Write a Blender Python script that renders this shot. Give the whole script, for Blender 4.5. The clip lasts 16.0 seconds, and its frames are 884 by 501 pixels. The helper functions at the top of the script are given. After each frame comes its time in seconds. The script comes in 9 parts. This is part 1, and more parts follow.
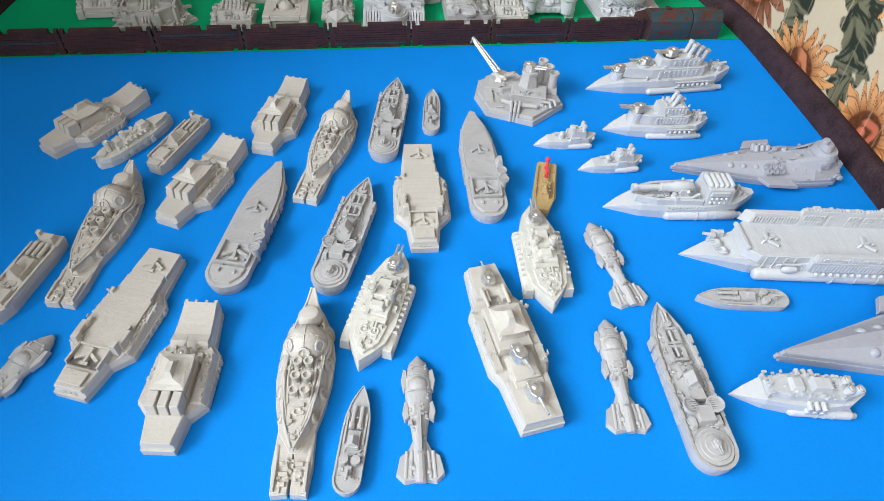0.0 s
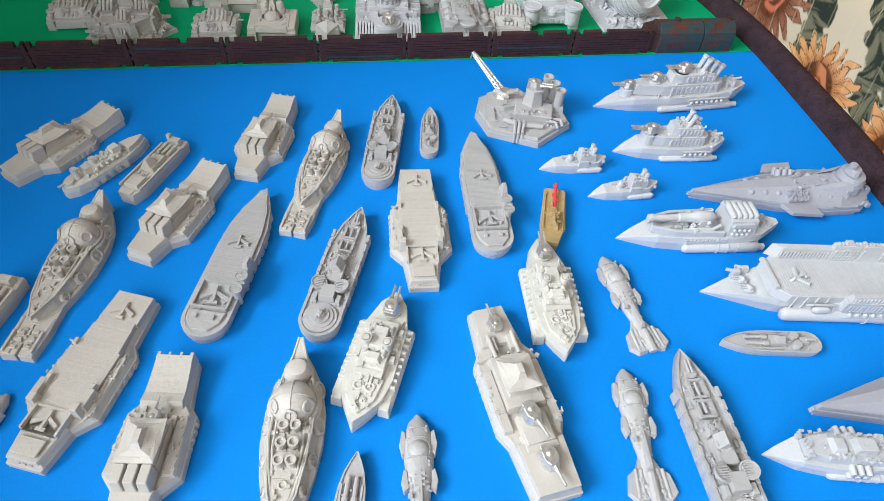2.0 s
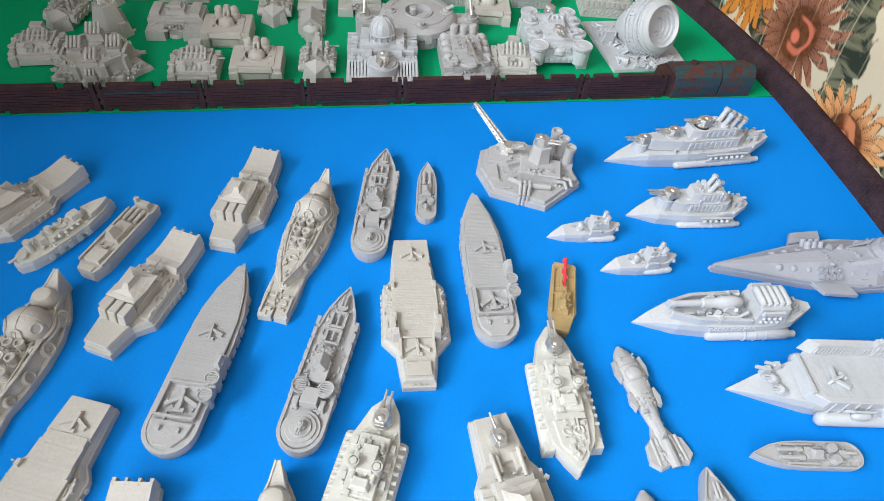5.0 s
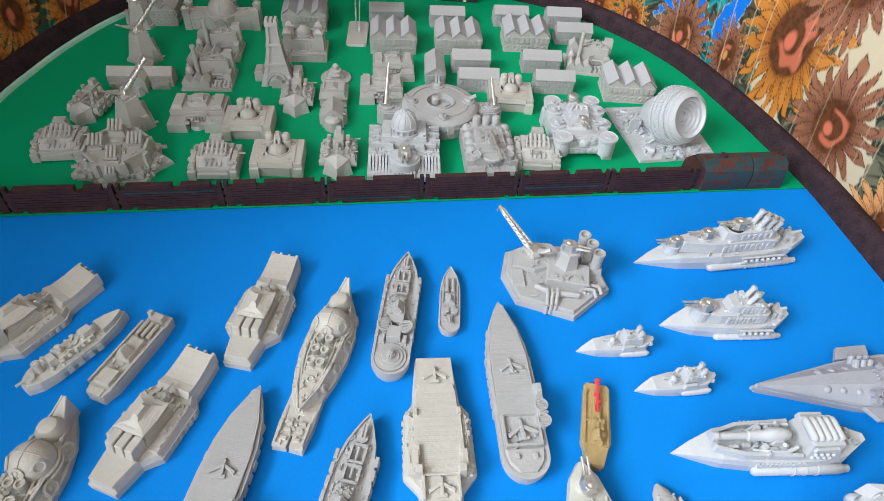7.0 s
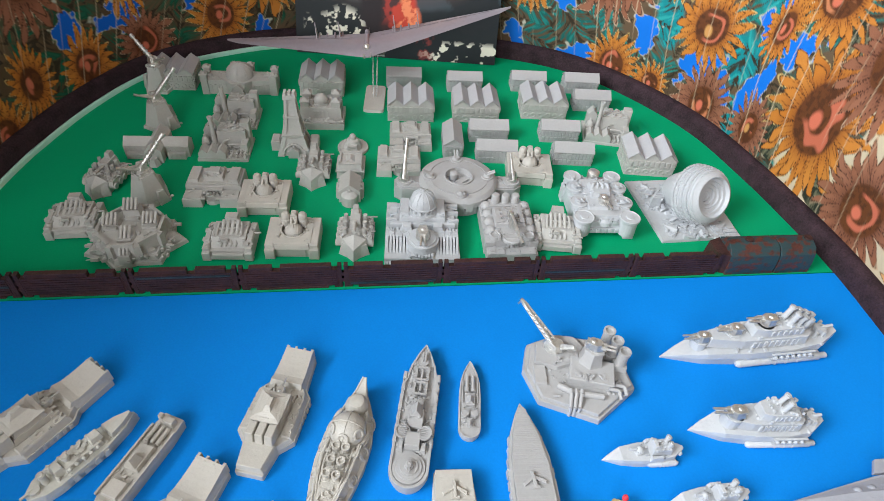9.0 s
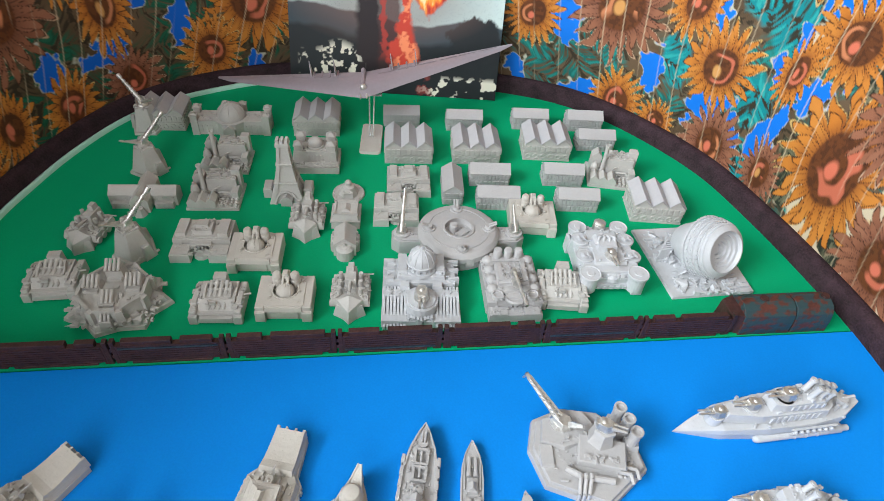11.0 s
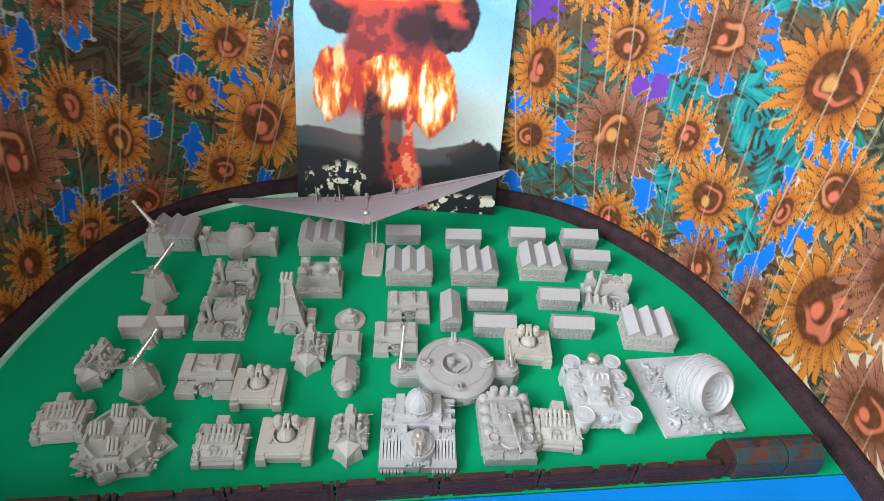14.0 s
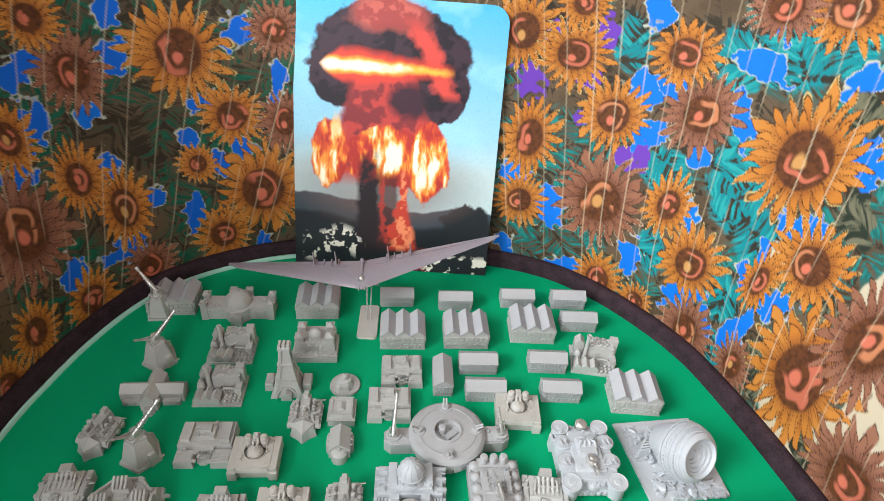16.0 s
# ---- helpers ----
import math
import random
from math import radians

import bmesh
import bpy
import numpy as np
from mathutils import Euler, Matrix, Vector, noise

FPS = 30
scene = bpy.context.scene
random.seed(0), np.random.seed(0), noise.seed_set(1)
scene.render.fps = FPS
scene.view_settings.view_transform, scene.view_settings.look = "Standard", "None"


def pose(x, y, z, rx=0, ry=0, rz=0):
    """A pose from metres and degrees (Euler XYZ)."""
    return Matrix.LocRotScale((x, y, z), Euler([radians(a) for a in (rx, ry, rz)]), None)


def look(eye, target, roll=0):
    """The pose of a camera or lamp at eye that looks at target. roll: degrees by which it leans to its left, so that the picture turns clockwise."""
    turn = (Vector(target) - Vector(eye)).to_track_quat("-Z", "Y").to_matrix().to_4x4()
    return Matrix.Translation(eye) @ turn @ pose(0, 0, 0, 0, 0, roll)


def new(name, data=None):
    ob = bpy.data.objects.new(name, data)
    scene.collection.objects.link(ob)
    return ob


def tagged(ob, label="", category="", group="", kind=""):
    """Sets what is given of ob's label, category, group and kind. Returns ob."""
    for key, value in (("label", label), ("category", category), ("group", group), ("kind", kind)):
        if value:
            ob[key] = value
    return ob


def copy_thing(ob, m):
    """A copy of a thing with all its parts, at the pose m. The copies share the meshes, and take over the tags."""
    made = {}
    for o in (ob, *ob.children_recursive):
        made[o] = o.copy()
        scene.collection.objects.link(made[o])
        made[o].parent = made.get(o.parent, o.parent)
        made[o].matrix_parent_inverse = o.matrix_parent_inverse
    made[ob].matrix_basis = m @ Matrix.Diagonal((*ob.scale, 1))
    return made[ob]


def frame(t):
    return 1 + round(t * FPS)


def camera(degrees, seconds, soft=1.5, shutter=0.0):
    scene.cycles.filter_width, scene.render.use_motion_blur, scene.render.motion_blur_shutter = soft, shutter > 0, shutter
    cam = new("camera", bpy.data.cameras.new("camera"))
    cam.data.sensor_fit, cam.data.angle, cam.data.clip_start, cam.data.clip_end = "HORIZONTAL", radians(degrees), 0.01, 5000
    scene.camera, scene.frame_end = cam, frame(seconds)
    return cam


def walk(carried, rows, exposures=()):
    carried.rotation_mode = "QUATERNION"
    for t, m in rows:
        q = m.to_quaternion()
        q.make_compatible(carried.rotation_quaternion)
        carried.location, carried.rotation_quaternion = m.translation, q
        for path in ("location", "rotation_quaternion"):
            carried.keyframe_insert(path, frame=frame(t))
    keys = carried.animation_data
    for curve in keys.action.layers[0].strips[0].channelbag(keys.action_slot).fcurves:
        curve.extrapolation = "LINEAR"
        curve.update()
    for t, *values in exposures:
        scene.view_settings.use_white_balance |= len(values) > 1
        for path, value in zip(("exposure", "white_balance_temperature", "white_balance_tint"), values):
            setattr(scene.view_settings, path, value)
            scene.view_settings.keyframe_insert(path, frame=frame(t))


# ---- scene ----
cam = camera(73.1, 16.0, soft=0.85)
PATH = [
    (0, (0.002, -0.077, 0.283), (0.09, 1.226, -1.232), 4.5),
    (0.5, (0.001, -0.068, 0.278), (0.121, 1.239, -1.231), 5.2),
    (1, (0.001, -0.058, 0.275), (0.128, 1.246, -1.236), 5.4),
    (1.5, (0.0, -0.048, 0.273), (0.122, 1.25, -1.243), 5.5),
    (2, (-0.002, -0.039, 0.273), (0.112, 1.263, -1.241), 5.2),
    (2.5, (-0.002, -0.029, 0.274), (0.098, 1.267, -1.246), 4.6),
    (3, (-0.002, -0.019, 0.269), (0.096, 1.268, -1.26), 4.5),
    (3.2, (-0.003, -0.014, 0.266), (0.093, 1.266, -1.267), 4.4),
    (5.3, (-0.004, 0.029, 0.28), (0.134, 1.326, -1.236), 6.8),
    (5.5, (-0.004, 0.033, 0.282), (0.125, 1.351, -1.217), 6.4),
    (6, (-0.005, 0.045, 0.286), (0.103, 1.391, -1.19), 5.3),
    (6.5, (-0.01, 0.057, 0.29), (0.096, 1.429, -1.162), 5.7),
    (7, (-0.011, 0.066, 0.294), (0.075, 1.458, -1.139), 5.1),
    (7.5, (-0.012, 0.076, 0.3), (0.073, 1.485, -1.117), 5.0),
    (8, (-0.016, 0.086, 0.305), (0.058, 1.507, -1.099), 4.9),
    (8.5, (-0.021, 0.095, 0.313), (0.045, 1.543, -1.066), 5.0),
    (10.8, (-0.023, 0.144, 0.326), (0.029, 1.594, -1.051), 5.0),
    (11, (-0.025, 0.148, 0.331), (0.043, 1.61, -1.033), 5.2),
    (11.5, (-0.027, 0.157, 0.349), (0.034, 1.654, -0.976), 5.0),
    (12, (-0.028, 0.164, 0.354), (0.036, 1.675, -0.955), 5.2),
    (12.5, (-0.028, 0.172, 0.359), (0.027, 1.684, -0.949), 5.1),
    (13, (-0.029, 0.179, 0.369), (0.034, 1.705, -0.922), 5.8),
    (13.5, (-0.028, 0.181, 0.378), (0.012, 1.715, -0.904), 5.0),
    (14, (-0.024, 0.182, 0.396), (0.016, 1.749, -0.845), 4.7),
    (14.5, (-0.023, 0.182, 0.408), (0.022, 1.774, -0.802), 4.7),
    (15, (-0.021, 0.182, 0.418), (0.022, 1.793, -0.766), 4.5),
    (15.5, (-0.021, 0.184, 0.424), (0.021, 1.807, -0.744), 4.6),
    (16, (-0.021, 0.183, 0.434), (0.019, 1.82, -0.715), 4.5),
]
walk(cam, [(t, look(eye, target, roll)) for t, eye, target, roll in PATH], ((0.0, 0.12), (8.5, 0.15), (12.0, 0.28), (16.0, 0.28)))

# ---- light ----
world = bpy.data.worlds.new("sky")
scene.world = world
world.use_nodes = True
sky = world.node_tree.nodes.new("ShaderNodeTexSky")
sky.sky_type, sky.sun_disc = "NISHITA", False
sky.sun_elevation, sky.sun_rotation = radians(40), radians(150)
world.node_tree.nodes["Background"].inputs["Strength"].default_value = 0.1
world.node_tree.links.new(sky.outputs["Color"], world.node_tree.nodes["Background"].inputs["Color"])


def window_light(name, eye, target, wide, high, power, colour):
    data = bpy.data.lights.new(name, "AREA")
    data.shape, data.size, data.size_y, data.energy, data.color = "RECTANGLE", wide, high, power, colour
    ob = new(name, data)
    ob.matrix_world = look(eye, target)
    return ob


# side: unseen window inferred on the left; back: assumed window, added as fill
window_light("window_light_side", (-1.70, -0.5, 1.4), (0.1, 0.35, 0.0), 1.3, 0.85, 80, (0.90, 0.955, 1.0))
window_light("fill_light_back", (-0.5, -1.47, 1.05), (0.1, 0.45, 0.0), 0.8, 1.0, 17, (0.98, 0.985, 1.0))


# ---- materials ----
def srgb(r, g, b):
    return tuple((c / 255 / 12.92) if c < 10.3 else ((c / 255 + 0.055) / 1.055) ** 2.4 for c in (r, g, b)) + (1.0,)


def surface(name, colour, rough=0.6, metal=0.0, vary=0.12, grain=900.0, blotch=60.0, bump=0.15, depth=0.0004, layers=0.0, spec=0.5, per_object=0.0, panels=1.5):
    """A surface with grain and blotches of colour, fine relief and, for printed things, layer lines."""
    m = bpy.data.materials.new(name)
    m.use_nodes = True
    nt = m.node_tree
    b = nt.nodes["Principled BSDF"]
    b.inputs["Roughness"].default_value, b.inputs["Metallic"].default_value = rough, metal
    b.inputs["Specular IOR Level"].default_value = spec
    co = nt.nodes.new("ShaderNodeTexCoord")
    fine, wide = nt.nodes.new("ShaderNodeTexNoise"), nt.nodes.new("ShaderNodeTexNoise")
    for n, s in ((fine, grain), (wide, blotch)):
        n.inputs["Scale"].default_value, n.inputs["Detail"].default_value = s, 4
        nt.links.new(co.outputs["Object"], n.inputs["Vector"])
    add = nt.nodes.new("ShaderNodeMath")
    add.operation = "ADD"
    nt.links.new(fine.outputs["Fac"], add.inputs[0])
    nt.links.new(wide.outputs["Fac"], add.inputs[1])
    span = nt.nodes.new("ShaderNodeMapRange")
    span.inputs["From Min"].default_value, span.inputs["From Max"].default_value = 0.6, 1.4
    span.inputs["To Min"].default_value, span.inputs["To Max"].default_value = 1 - vary, 1 + vary
    nt.links.new(add.outputs[0], span.inputs["Value"])
    value = span.outputs["Result"]
    if per_object:
        info = nt.nodes.new("ShaderNodeObjectInfo")
        r = nt.nodes.new("ShaderNodeMapRange")
        r.inputs["To Min"].default_value, r.inputs["To Max"].default_value = 1 - per_object, 1 + per_object
        nt.links.new(info.outputs["Random"], r.inputs["Value"])
        mul = nt.nodes.new("ShaderNodeMath")
        mul.operation = "MULTIPLY"
        nt.links.new(value, mul.inputs[0])
        nt.links.new(r.outputs["Result"], mul.inputs[1])
        value = mul.outputs[0]
    mix = nt.nodes.new("ShaderNodeVectorMath")
    mix.operation = "SCALE"
    mix.inputs[0].default_value = colour[:3]
    nt.links.new(value, mix.inputs["Scale"])
    nt.links.new(mix.outputs["Vector"], b.inputs["Base Color"])
    bp = nt.nodes.new("ShaderNodeBump")
    bp.inputs["Strength"].default_value, bp.inputs["Distance"].default_value = bump, depth
    height = fine.outputs["Fac"]
    if layers:
        wave = nt.nodes.new("ShaderNodeTexWave")
        wave.bands_direction = "Z"
        wave.inputs["Scale"].default_value, wave.inputs["Distortion"].default_value = layers, 0.3
        nt.links.new(co.outputs["Object"], wave.inputs["Vector"])
        both = nt.nodes.new("ShaderNodeMath")
        both.operation = "MULTIPLY_ADD"
        both.inputs[1].default_value = 0.12
        nt.links.new(wave.outputs["Fac"], both.inputs[0])
        nt.links.new(fine.outputs["Fac"], both.inputs[2])
        # shallow moulded panels
        cells, scaled, more = nt.nodes.new("ShaderNodeTexVoronoi"), nt.nodes.new("ShaderNodeMath"), nt.nodes.new("ShaderNodeMath")
        cells.distance = "CHEBYCHEV"
        cells.inputs["Scale"].default_value, cells.inputs["Randomness"].default_value = 330, 0.85
        scaled.operation, more.operation = "MULTIPLY", "ADD"
        scaled.inputs[1].default_value = panels
        nt.links.new(co.outputs["Object"], cells.inputs["Vector"])
        nt.links.new(cells.outputs["Color"], scaled.inputs[0])
        nt.links.new(both.outputs[0], more.inputs[0])
        nt.links.new(scaled.outputs[0], more.inputs[1])
        height = more.outputs[0]
    nt.links.new(height, bp.inputs["Height"])
    nt.links.new(bp.outputs["Normal"], b.inputs["Normal"])
    return m


def printed(name, rough=0.85, spec=0.2, weave=0.0, bump=0.2, thin=0.0):
    """Ink on cloth or paper: the colour that the sheet's own print gives."""
    m = bpy.data.materials.new(name)
    m.use_nodes = True
    nt = m.node_tree
    b = nt.nodes["Principled BSDF"]
    b.inputs["Roughness"].default_value, b.inputs["Specular IOR Level"].default_value = rough, spec
    ink = nt.nodes.new("ShaderNodeVertexColor")
    ink.layer_name = "ink"
    nt.links.new(ink.outputs["Color"], b.inputs["Base Color"])
    n = nt.nodes.new("ShaderNodeTexNoise")
    n.inputs["Scale"].default_value, n.inputs["Detail"].default_value = weave, 3
    co = nt.nodes.new("ShaderNodeTexCoord")
    nt.links.new(co.outputs["Object"], n.inputs["Vector"])
    bp = nt.nodes.new("ShaderNodeBump")
    bp.inputs["Strength"].default_value, bp.inputs["Distance"].default_value = bump, 0.0006
    nt.links.new(n.outputs["Fac"], bp.inputs["Height"])
    nt.links.new(bp.outputs["Normal"], b.inputs["Normal"])
    if thin:
        through_cloth, mix = nt.nodes.new("ShaderNodeBsdfTranslucent"), nt.nodes.new("ShaderNodeMixShader")
        mix.inputs["Fac"].default_value = thin
        nt.links.new(ink.outputs["Color"], through_cloth.inputs["Color"])
        nt.links.new(b.outputs["BSDF"], mix.inputs[1])
        nt.links.new(through_cloth.outputs["BSDF"], mix.inputs[2])
        nt.links.new(mix.outputs["Shader"], nt.nodes["Material Output"].inputs["Surface"])
    return m


BLUE = surface("blue_foam", (0.002, 0.215, 0.69), 0.7, vary=0.07, grain=700, blotch=11, bump=0.12, spec=0.1)
GREEN = surface("green_foam", (0.001, 0.33, 0.14), 0.6, vary=0.07, grain=700, blotch=9, bump=0.12, spec=0.08)
GREY = surface("grey_resin", (0.41, 0.405, 0.405), 0.55, vary=0.05, grain=500, blotch=90, layers=500, depth=0.0004, bump=0.5, per_object=0.03)
PALE = surface("pale_resin", (0.50, 0.475, 0.43), 0.5, vary=0.05, grain=500, blotch=90, layers=500, depth=0.0004, bump=0.5, per_object=0.04)
WHITE = surface("white_resin", (0.485, 0.50, 0.52), 0.5, vary=0.05, grain=500, blotch=90, layers=500, depth=0.0004, bump=0.5, per_object=0.03)
IVORY = surface("ivory_resin", (0.57, 0.56, 0.51), 0.45, vary=0.06, grain=500, blotch=90, layers=500, depth=0.0004, bump=0.5, per_object=0.04)
SLATE = surface("slate_grey_resin", (0.33, 0.34, 0.385), 0.55, vary=0.05, grain=500, blotch=90, layers=500, depth=0.0004, bump=0.5, per_object=0.03)
STONE = surface("stone_grey_resin", (0.45, 0.44, 0.415), 0.6, vary=0.06, grain=500, blotch=90, layers=450, depth=0.0004, bump=0.5, per_object=0.05)
ROOFPALE = surface("light_roof_resin", (0.44, 0.44, 0.455), 0.5, vary=0.05, grain=500, blotch=90, per_object=0.04)
METAL = surface("bare_white_metal", (0.68, 0.67, 0.64), 0.38, metal=0.85, vary=0.22, grain=500, blotch=300, bump=0.35, depth=0.0008)
RUST = surface("rust_brown_paint", (0.042, 0.014, 0.012), 0.62, vary=0.7, grain=500, blotch=70, bump=0.5, depth=0.0008)
TEALPAINT = surface("verdigris_paint", (0.022, 0.040, 0.046), 0.55, vary=0.6, grain=500, blotch=80, bump=0.5, depth=0.0008)
BUNKER = surface("blotched_bunker_paint", (0.085, 0.022, 0.014), 0.6, vary=0.5, grain=500, blotch=70, bump=0.5, depth=0.0008)
nt = BUNKER.node_tree
patch, choose = nt.nodes.new("ShaderNodeTexNoise"), nt.nodes.new("ShaderNodeMix")
patch.inputs["Scale"].default_value, patch.inputs["Detail"].default_value = 5, 4
sharp = nt.nodes.new("ShaderNodeMapRange")
sharp.inputs["From Min"].default_value, sharp.inputs["From Max"].default_value = 0.42, 0.52
choose.data_type = "RGBA"
choose.inputs[7].default_value = (0.016, 0.048, 0.055, 1)
nt.links.new(patch.outputs["Fac"], sharp.inputs["Value"])
nt.links.new(sharp.outputs["Result"], choose.inputs[0])
first = nt.nodes["Principled BSDF"].inputs["Base Color"].links[0].from_socket
nt.links.new(first, choose.inputs[6])
nt.links.new(choose.outputs[2], nt.nodes["Principled BSDF"].inputs["Base Color"])
WEBBING = surface("dark_webbing", (0.031, 0.016, 0.021), 0.8, vary=0.75, grain=620, blotch=90, bump=0.8, depth=0.0014, spec=0.25)
AMBER = surface("amber_resin", (0.42, 0.30, 0.14), 0.32, vary=0.15, grain=300, blotch=90)
RED = surface("red_paint", (0.75, 0.05, 0.07), 0.4, vary=0.1)
WING = surface("lilac_grey_plastic", (0.25, 0.215, 0.24), 0.3, vary=0.08, grain=300, blotch=40, bump=0.1)
PLASTER = surface("beige_plaster", (0.36, 0.315, 0.26), 0.9, vary=0.05, grain=60, blotch=3, bump=0.1)
# white so that the unseen ceiling bounces light onto the table
WHITEWASH = surface("white_ceiling_paint", (0.78, 0.77, 0.75), 0.9, vary=0.04, grain=60, blotch=3, bump=0.1)
BOARDS = surface("floor_boards", (0.25, 0.15, 0.08), 0.5, vary=0.3, grain=60, blotch=6)
FABRIC = printed("printed_cotton", 0.75, 0.25, 1500, 0.35, 0.06)
# pale mint stands in for light caught by the green sheet's edge
MINT = surface("lit_foam_edge", (0.42, 0.72, 0.60), 0.7, vary=0.08)
PAPER = printed("glossy_print", 0.5, 0.35, 400, 0.05)
CLEAR = bpy.data.materials.new("clear_acrylic")
CLEAR.use_nodes = True
glass = CLEAR.node_tree.nodes["Principled BSDF"]
glass.inputs["Roughness"].default_value, glass.inputs["Transmission Weight"].default_value = 0.15, 0.75
glass.inputs["Base Color"].default_value = (0.9, 0.93, 0.92, 1)

# ---- shaping, in millimetres ----
MM = 0.001


def part(name, bm, material, parent=None, label="", smooth=False, bevel=0.0):
    """Links a bmesh drawn in millimetres as one mesh object under a thing or a part."""
    if bevel:
        bevel *= 0.55
        edges = [e for e in bm.edges if len(e.link_faces) == 2 and e.calc_face_angle(0) > 0.6]
        bmesh.ops.bevel(bm, geom=edges, offset=bevel, offset_type="OFFSET", segments=1, affect="EDGES", clamp_overlap=True)
    bmesh.ops.scale(bm, vec=(MM, MM, MM), verts=bm.verts)
    mesh = bpy.data.meshes.new(name)
    bm.to_mesh(mesh)
    bm.free()
    mesh.materials.append(material)
    if smooth:
        for f in mesh.polygons:
            f.use_smooth = True
        mesh.set_sharp_from_angle(angle=radians(40))
    ob = new(name, mesh)
    ob.parent = parent
    if label:
        ob["label"] = label
    return ob


def pieces(name, bm, material, parent, bevel=0.0, smooth=False):
    """Every loose piece of a bmesh becomes a part of its own."""
    left = set(bm.verts)
    while left:
        island, todo = set(), [left.pop()]
        while todo:
            v = todo.pop()
            island.add(v)
            for e in v.link_edges:
                o = e.other_vert(v)
                if o in left:
                    left.discard(o)
                    todo.append(o)
        own = bmesh.new()
        twin = {v: own.verts.new(v.co) for v in island}
        for f in {f for v in island for f in v.link_faces}:
            own.faces.new([twin[v] for v in f.verts])
        part(name, own, material, parent, smooth=smooth, bevel=bevel)
    bm.free()


def flatten(root, k):
    """Lowers a model to k of its height."""
    for c in root.children_recursive:
        c.data.transform(Matrix.Diagonal((1, 1, k, 1)))


def pagoda(bm, x, y, z, w, d, h):
    """A concave hipped roof with upturned corners."""
    rows = []
    for f, u in ((1.0, 0.0), (0.99, 0.07), (0.74, 0.24), (0.50, 0.50), (0.34, 0.78), (0.28, 0.98)):
        lift = 0.16 * max(0.0, f - 0.6) / 0.4
        rows.append([bm.verts.new((x + a * w / 2 * f, y + b * d / 2 * (f if f > 0.5 else f * 0.55), z + h * (u + (lift if a and b else 0)))) for a, b in ((-1, -1), (0, -1), (1, -1), (1, 0), (1, 1), (0, 1), (-1, 1), (-1, 0))])
    for p, q in zip(rows, rows[1:]):
        for i in range(8):
            bm.faces.new((p[i], p[(i + 1) % 8], q[(i + 1) % 8], q[i]))
    bm.faces.new(rows[0][::-1]), bm.faces.new(rows[-1])


def thing(name, label, category, group=""):
    return tagged(new(name), label, category, group)


def stand(ob, x, y, heading=0.0, z=0.0, size=1.0):
    """Puts a thing on the table: metres, and degrees from the x axis."""
    ob.matrix_basis = Matrix.Translation((x, y, z)) @ Matrix.Rotation(radians(heading), 4, "Z") @ Matrix.Scale(size, 4)
    return ob


def prism(bm, outline, z0, z1, top=1.0, shift=(0, 0), topy=None):
    """An upright prism over an outline; top scales the upper outline about its middle."""
    cx = sum(p[0] for p in outline) / len(outline)
    cy = sum(p[1] for p in outline) / len(outline)
    ty = top if topy is None else topy
    low = [bm.verts.new((x, y, z0)) for x, y in outline]
    up = [bm.verts.new((cx + (x - cx) * top + shift[0], cy + (y - cy) * ty + shift[1], z1)) for x, y in outline]
    n = len(outline)
    fs = [bm.faces.new(low[::-1]), bm.faces.new(up)]
    for i in range(n):
        fs.append(bm.faces.new((low[i], low[(i + 1) % n], up[(i + 1) % n], up[i])))
    bmesh.ops.recalc_face_normals(bm, faces=fs)
    return up


def mirror(half):
    """A whole outline from its left half, listed from bow to stern."""
    return [(x, y) for x, y in half] + [(x, -y) for x, y in reversed(half) if abs(y) > 1e-6]


def box(bm, x, y, z, sx, sy, sz, top=1.0, turn=0.0, shift=(0, 0), topy=None):
    """A block that stands on z, with its middle at x, y."""
    c, s = math.cos(radians(turn)), math.sin(radians(turn))
    pts = [(a * sx / 2, b * sy / 2) for a, b in ((-1, -1), (1, -1), (1, 1), (-1, 1))]
    return prism(bm, [(x + c * a - s * b, y + s * a + c * b) for a, b in pts], z, z + sz, top, shift, topy)


def ring(n, r, x=0.0, y=0.0, start=0.0, ry=None):
    return [(x + r * math.cos(start + i * math.tau / n), y + (r if ry is None else ry) * math.sin(start + i * math.tau / n)) for i in range(n)]


def drum(bm, x, y, z, r, h, top=1.0, n=16):
    prism(bm, ring(n, r, x, y, math.pi / n), z, z + h, top)


def lathe(bm, profile, x=0.0, y=0.0, z=0.0, n=18, turn=None, closed=False):
    """A turned body from (radius, height) pairs; turn: a matrix that tips it over."""
    rows = []
    m = Matrix.Translation((x, y, z)) @ (turn if turn else Matrix.Identity(4))
    for r, h in profile:
        if r < 1e-6:
            rows.append([bm.verts.new(m @ Vector((0, 0, h)))])
        else:
            rows.append([bm.verts.new(m @ Vector((r * math.cos(i * math.tau / n), r * math.sin(i * math.tau / n), h))) for i in range(n)])
    fs = []
    for a, b in zip(rows, rows[1:]):
        for i in range(n):
            j = (i + 1) % n
            if len(a) == 1:
                fs.append(bm.faces.new((a[0], b[i], b[j])))
            elif len(b) == 1:
                fs.append(bm.faces.new((a[i], a[j], b[0])))
            else:
                fs.append(bm.faces.new((a[i], a[j], b[j], b[i])))
    if closed:
        for i in range(n):
            j = (i + 1) % n
            fs.append(bm.faces.new((rows[-1][i], rows[-1][j], rows[0][j], rows[0][i])))
    for r in () if closed else (rows[0], rows[-1]):
        if len(r) > 2:
            fs.append(bm.faces.new(r))
    bmesh.ops.recalc_face_normals(bm, faces=fs)


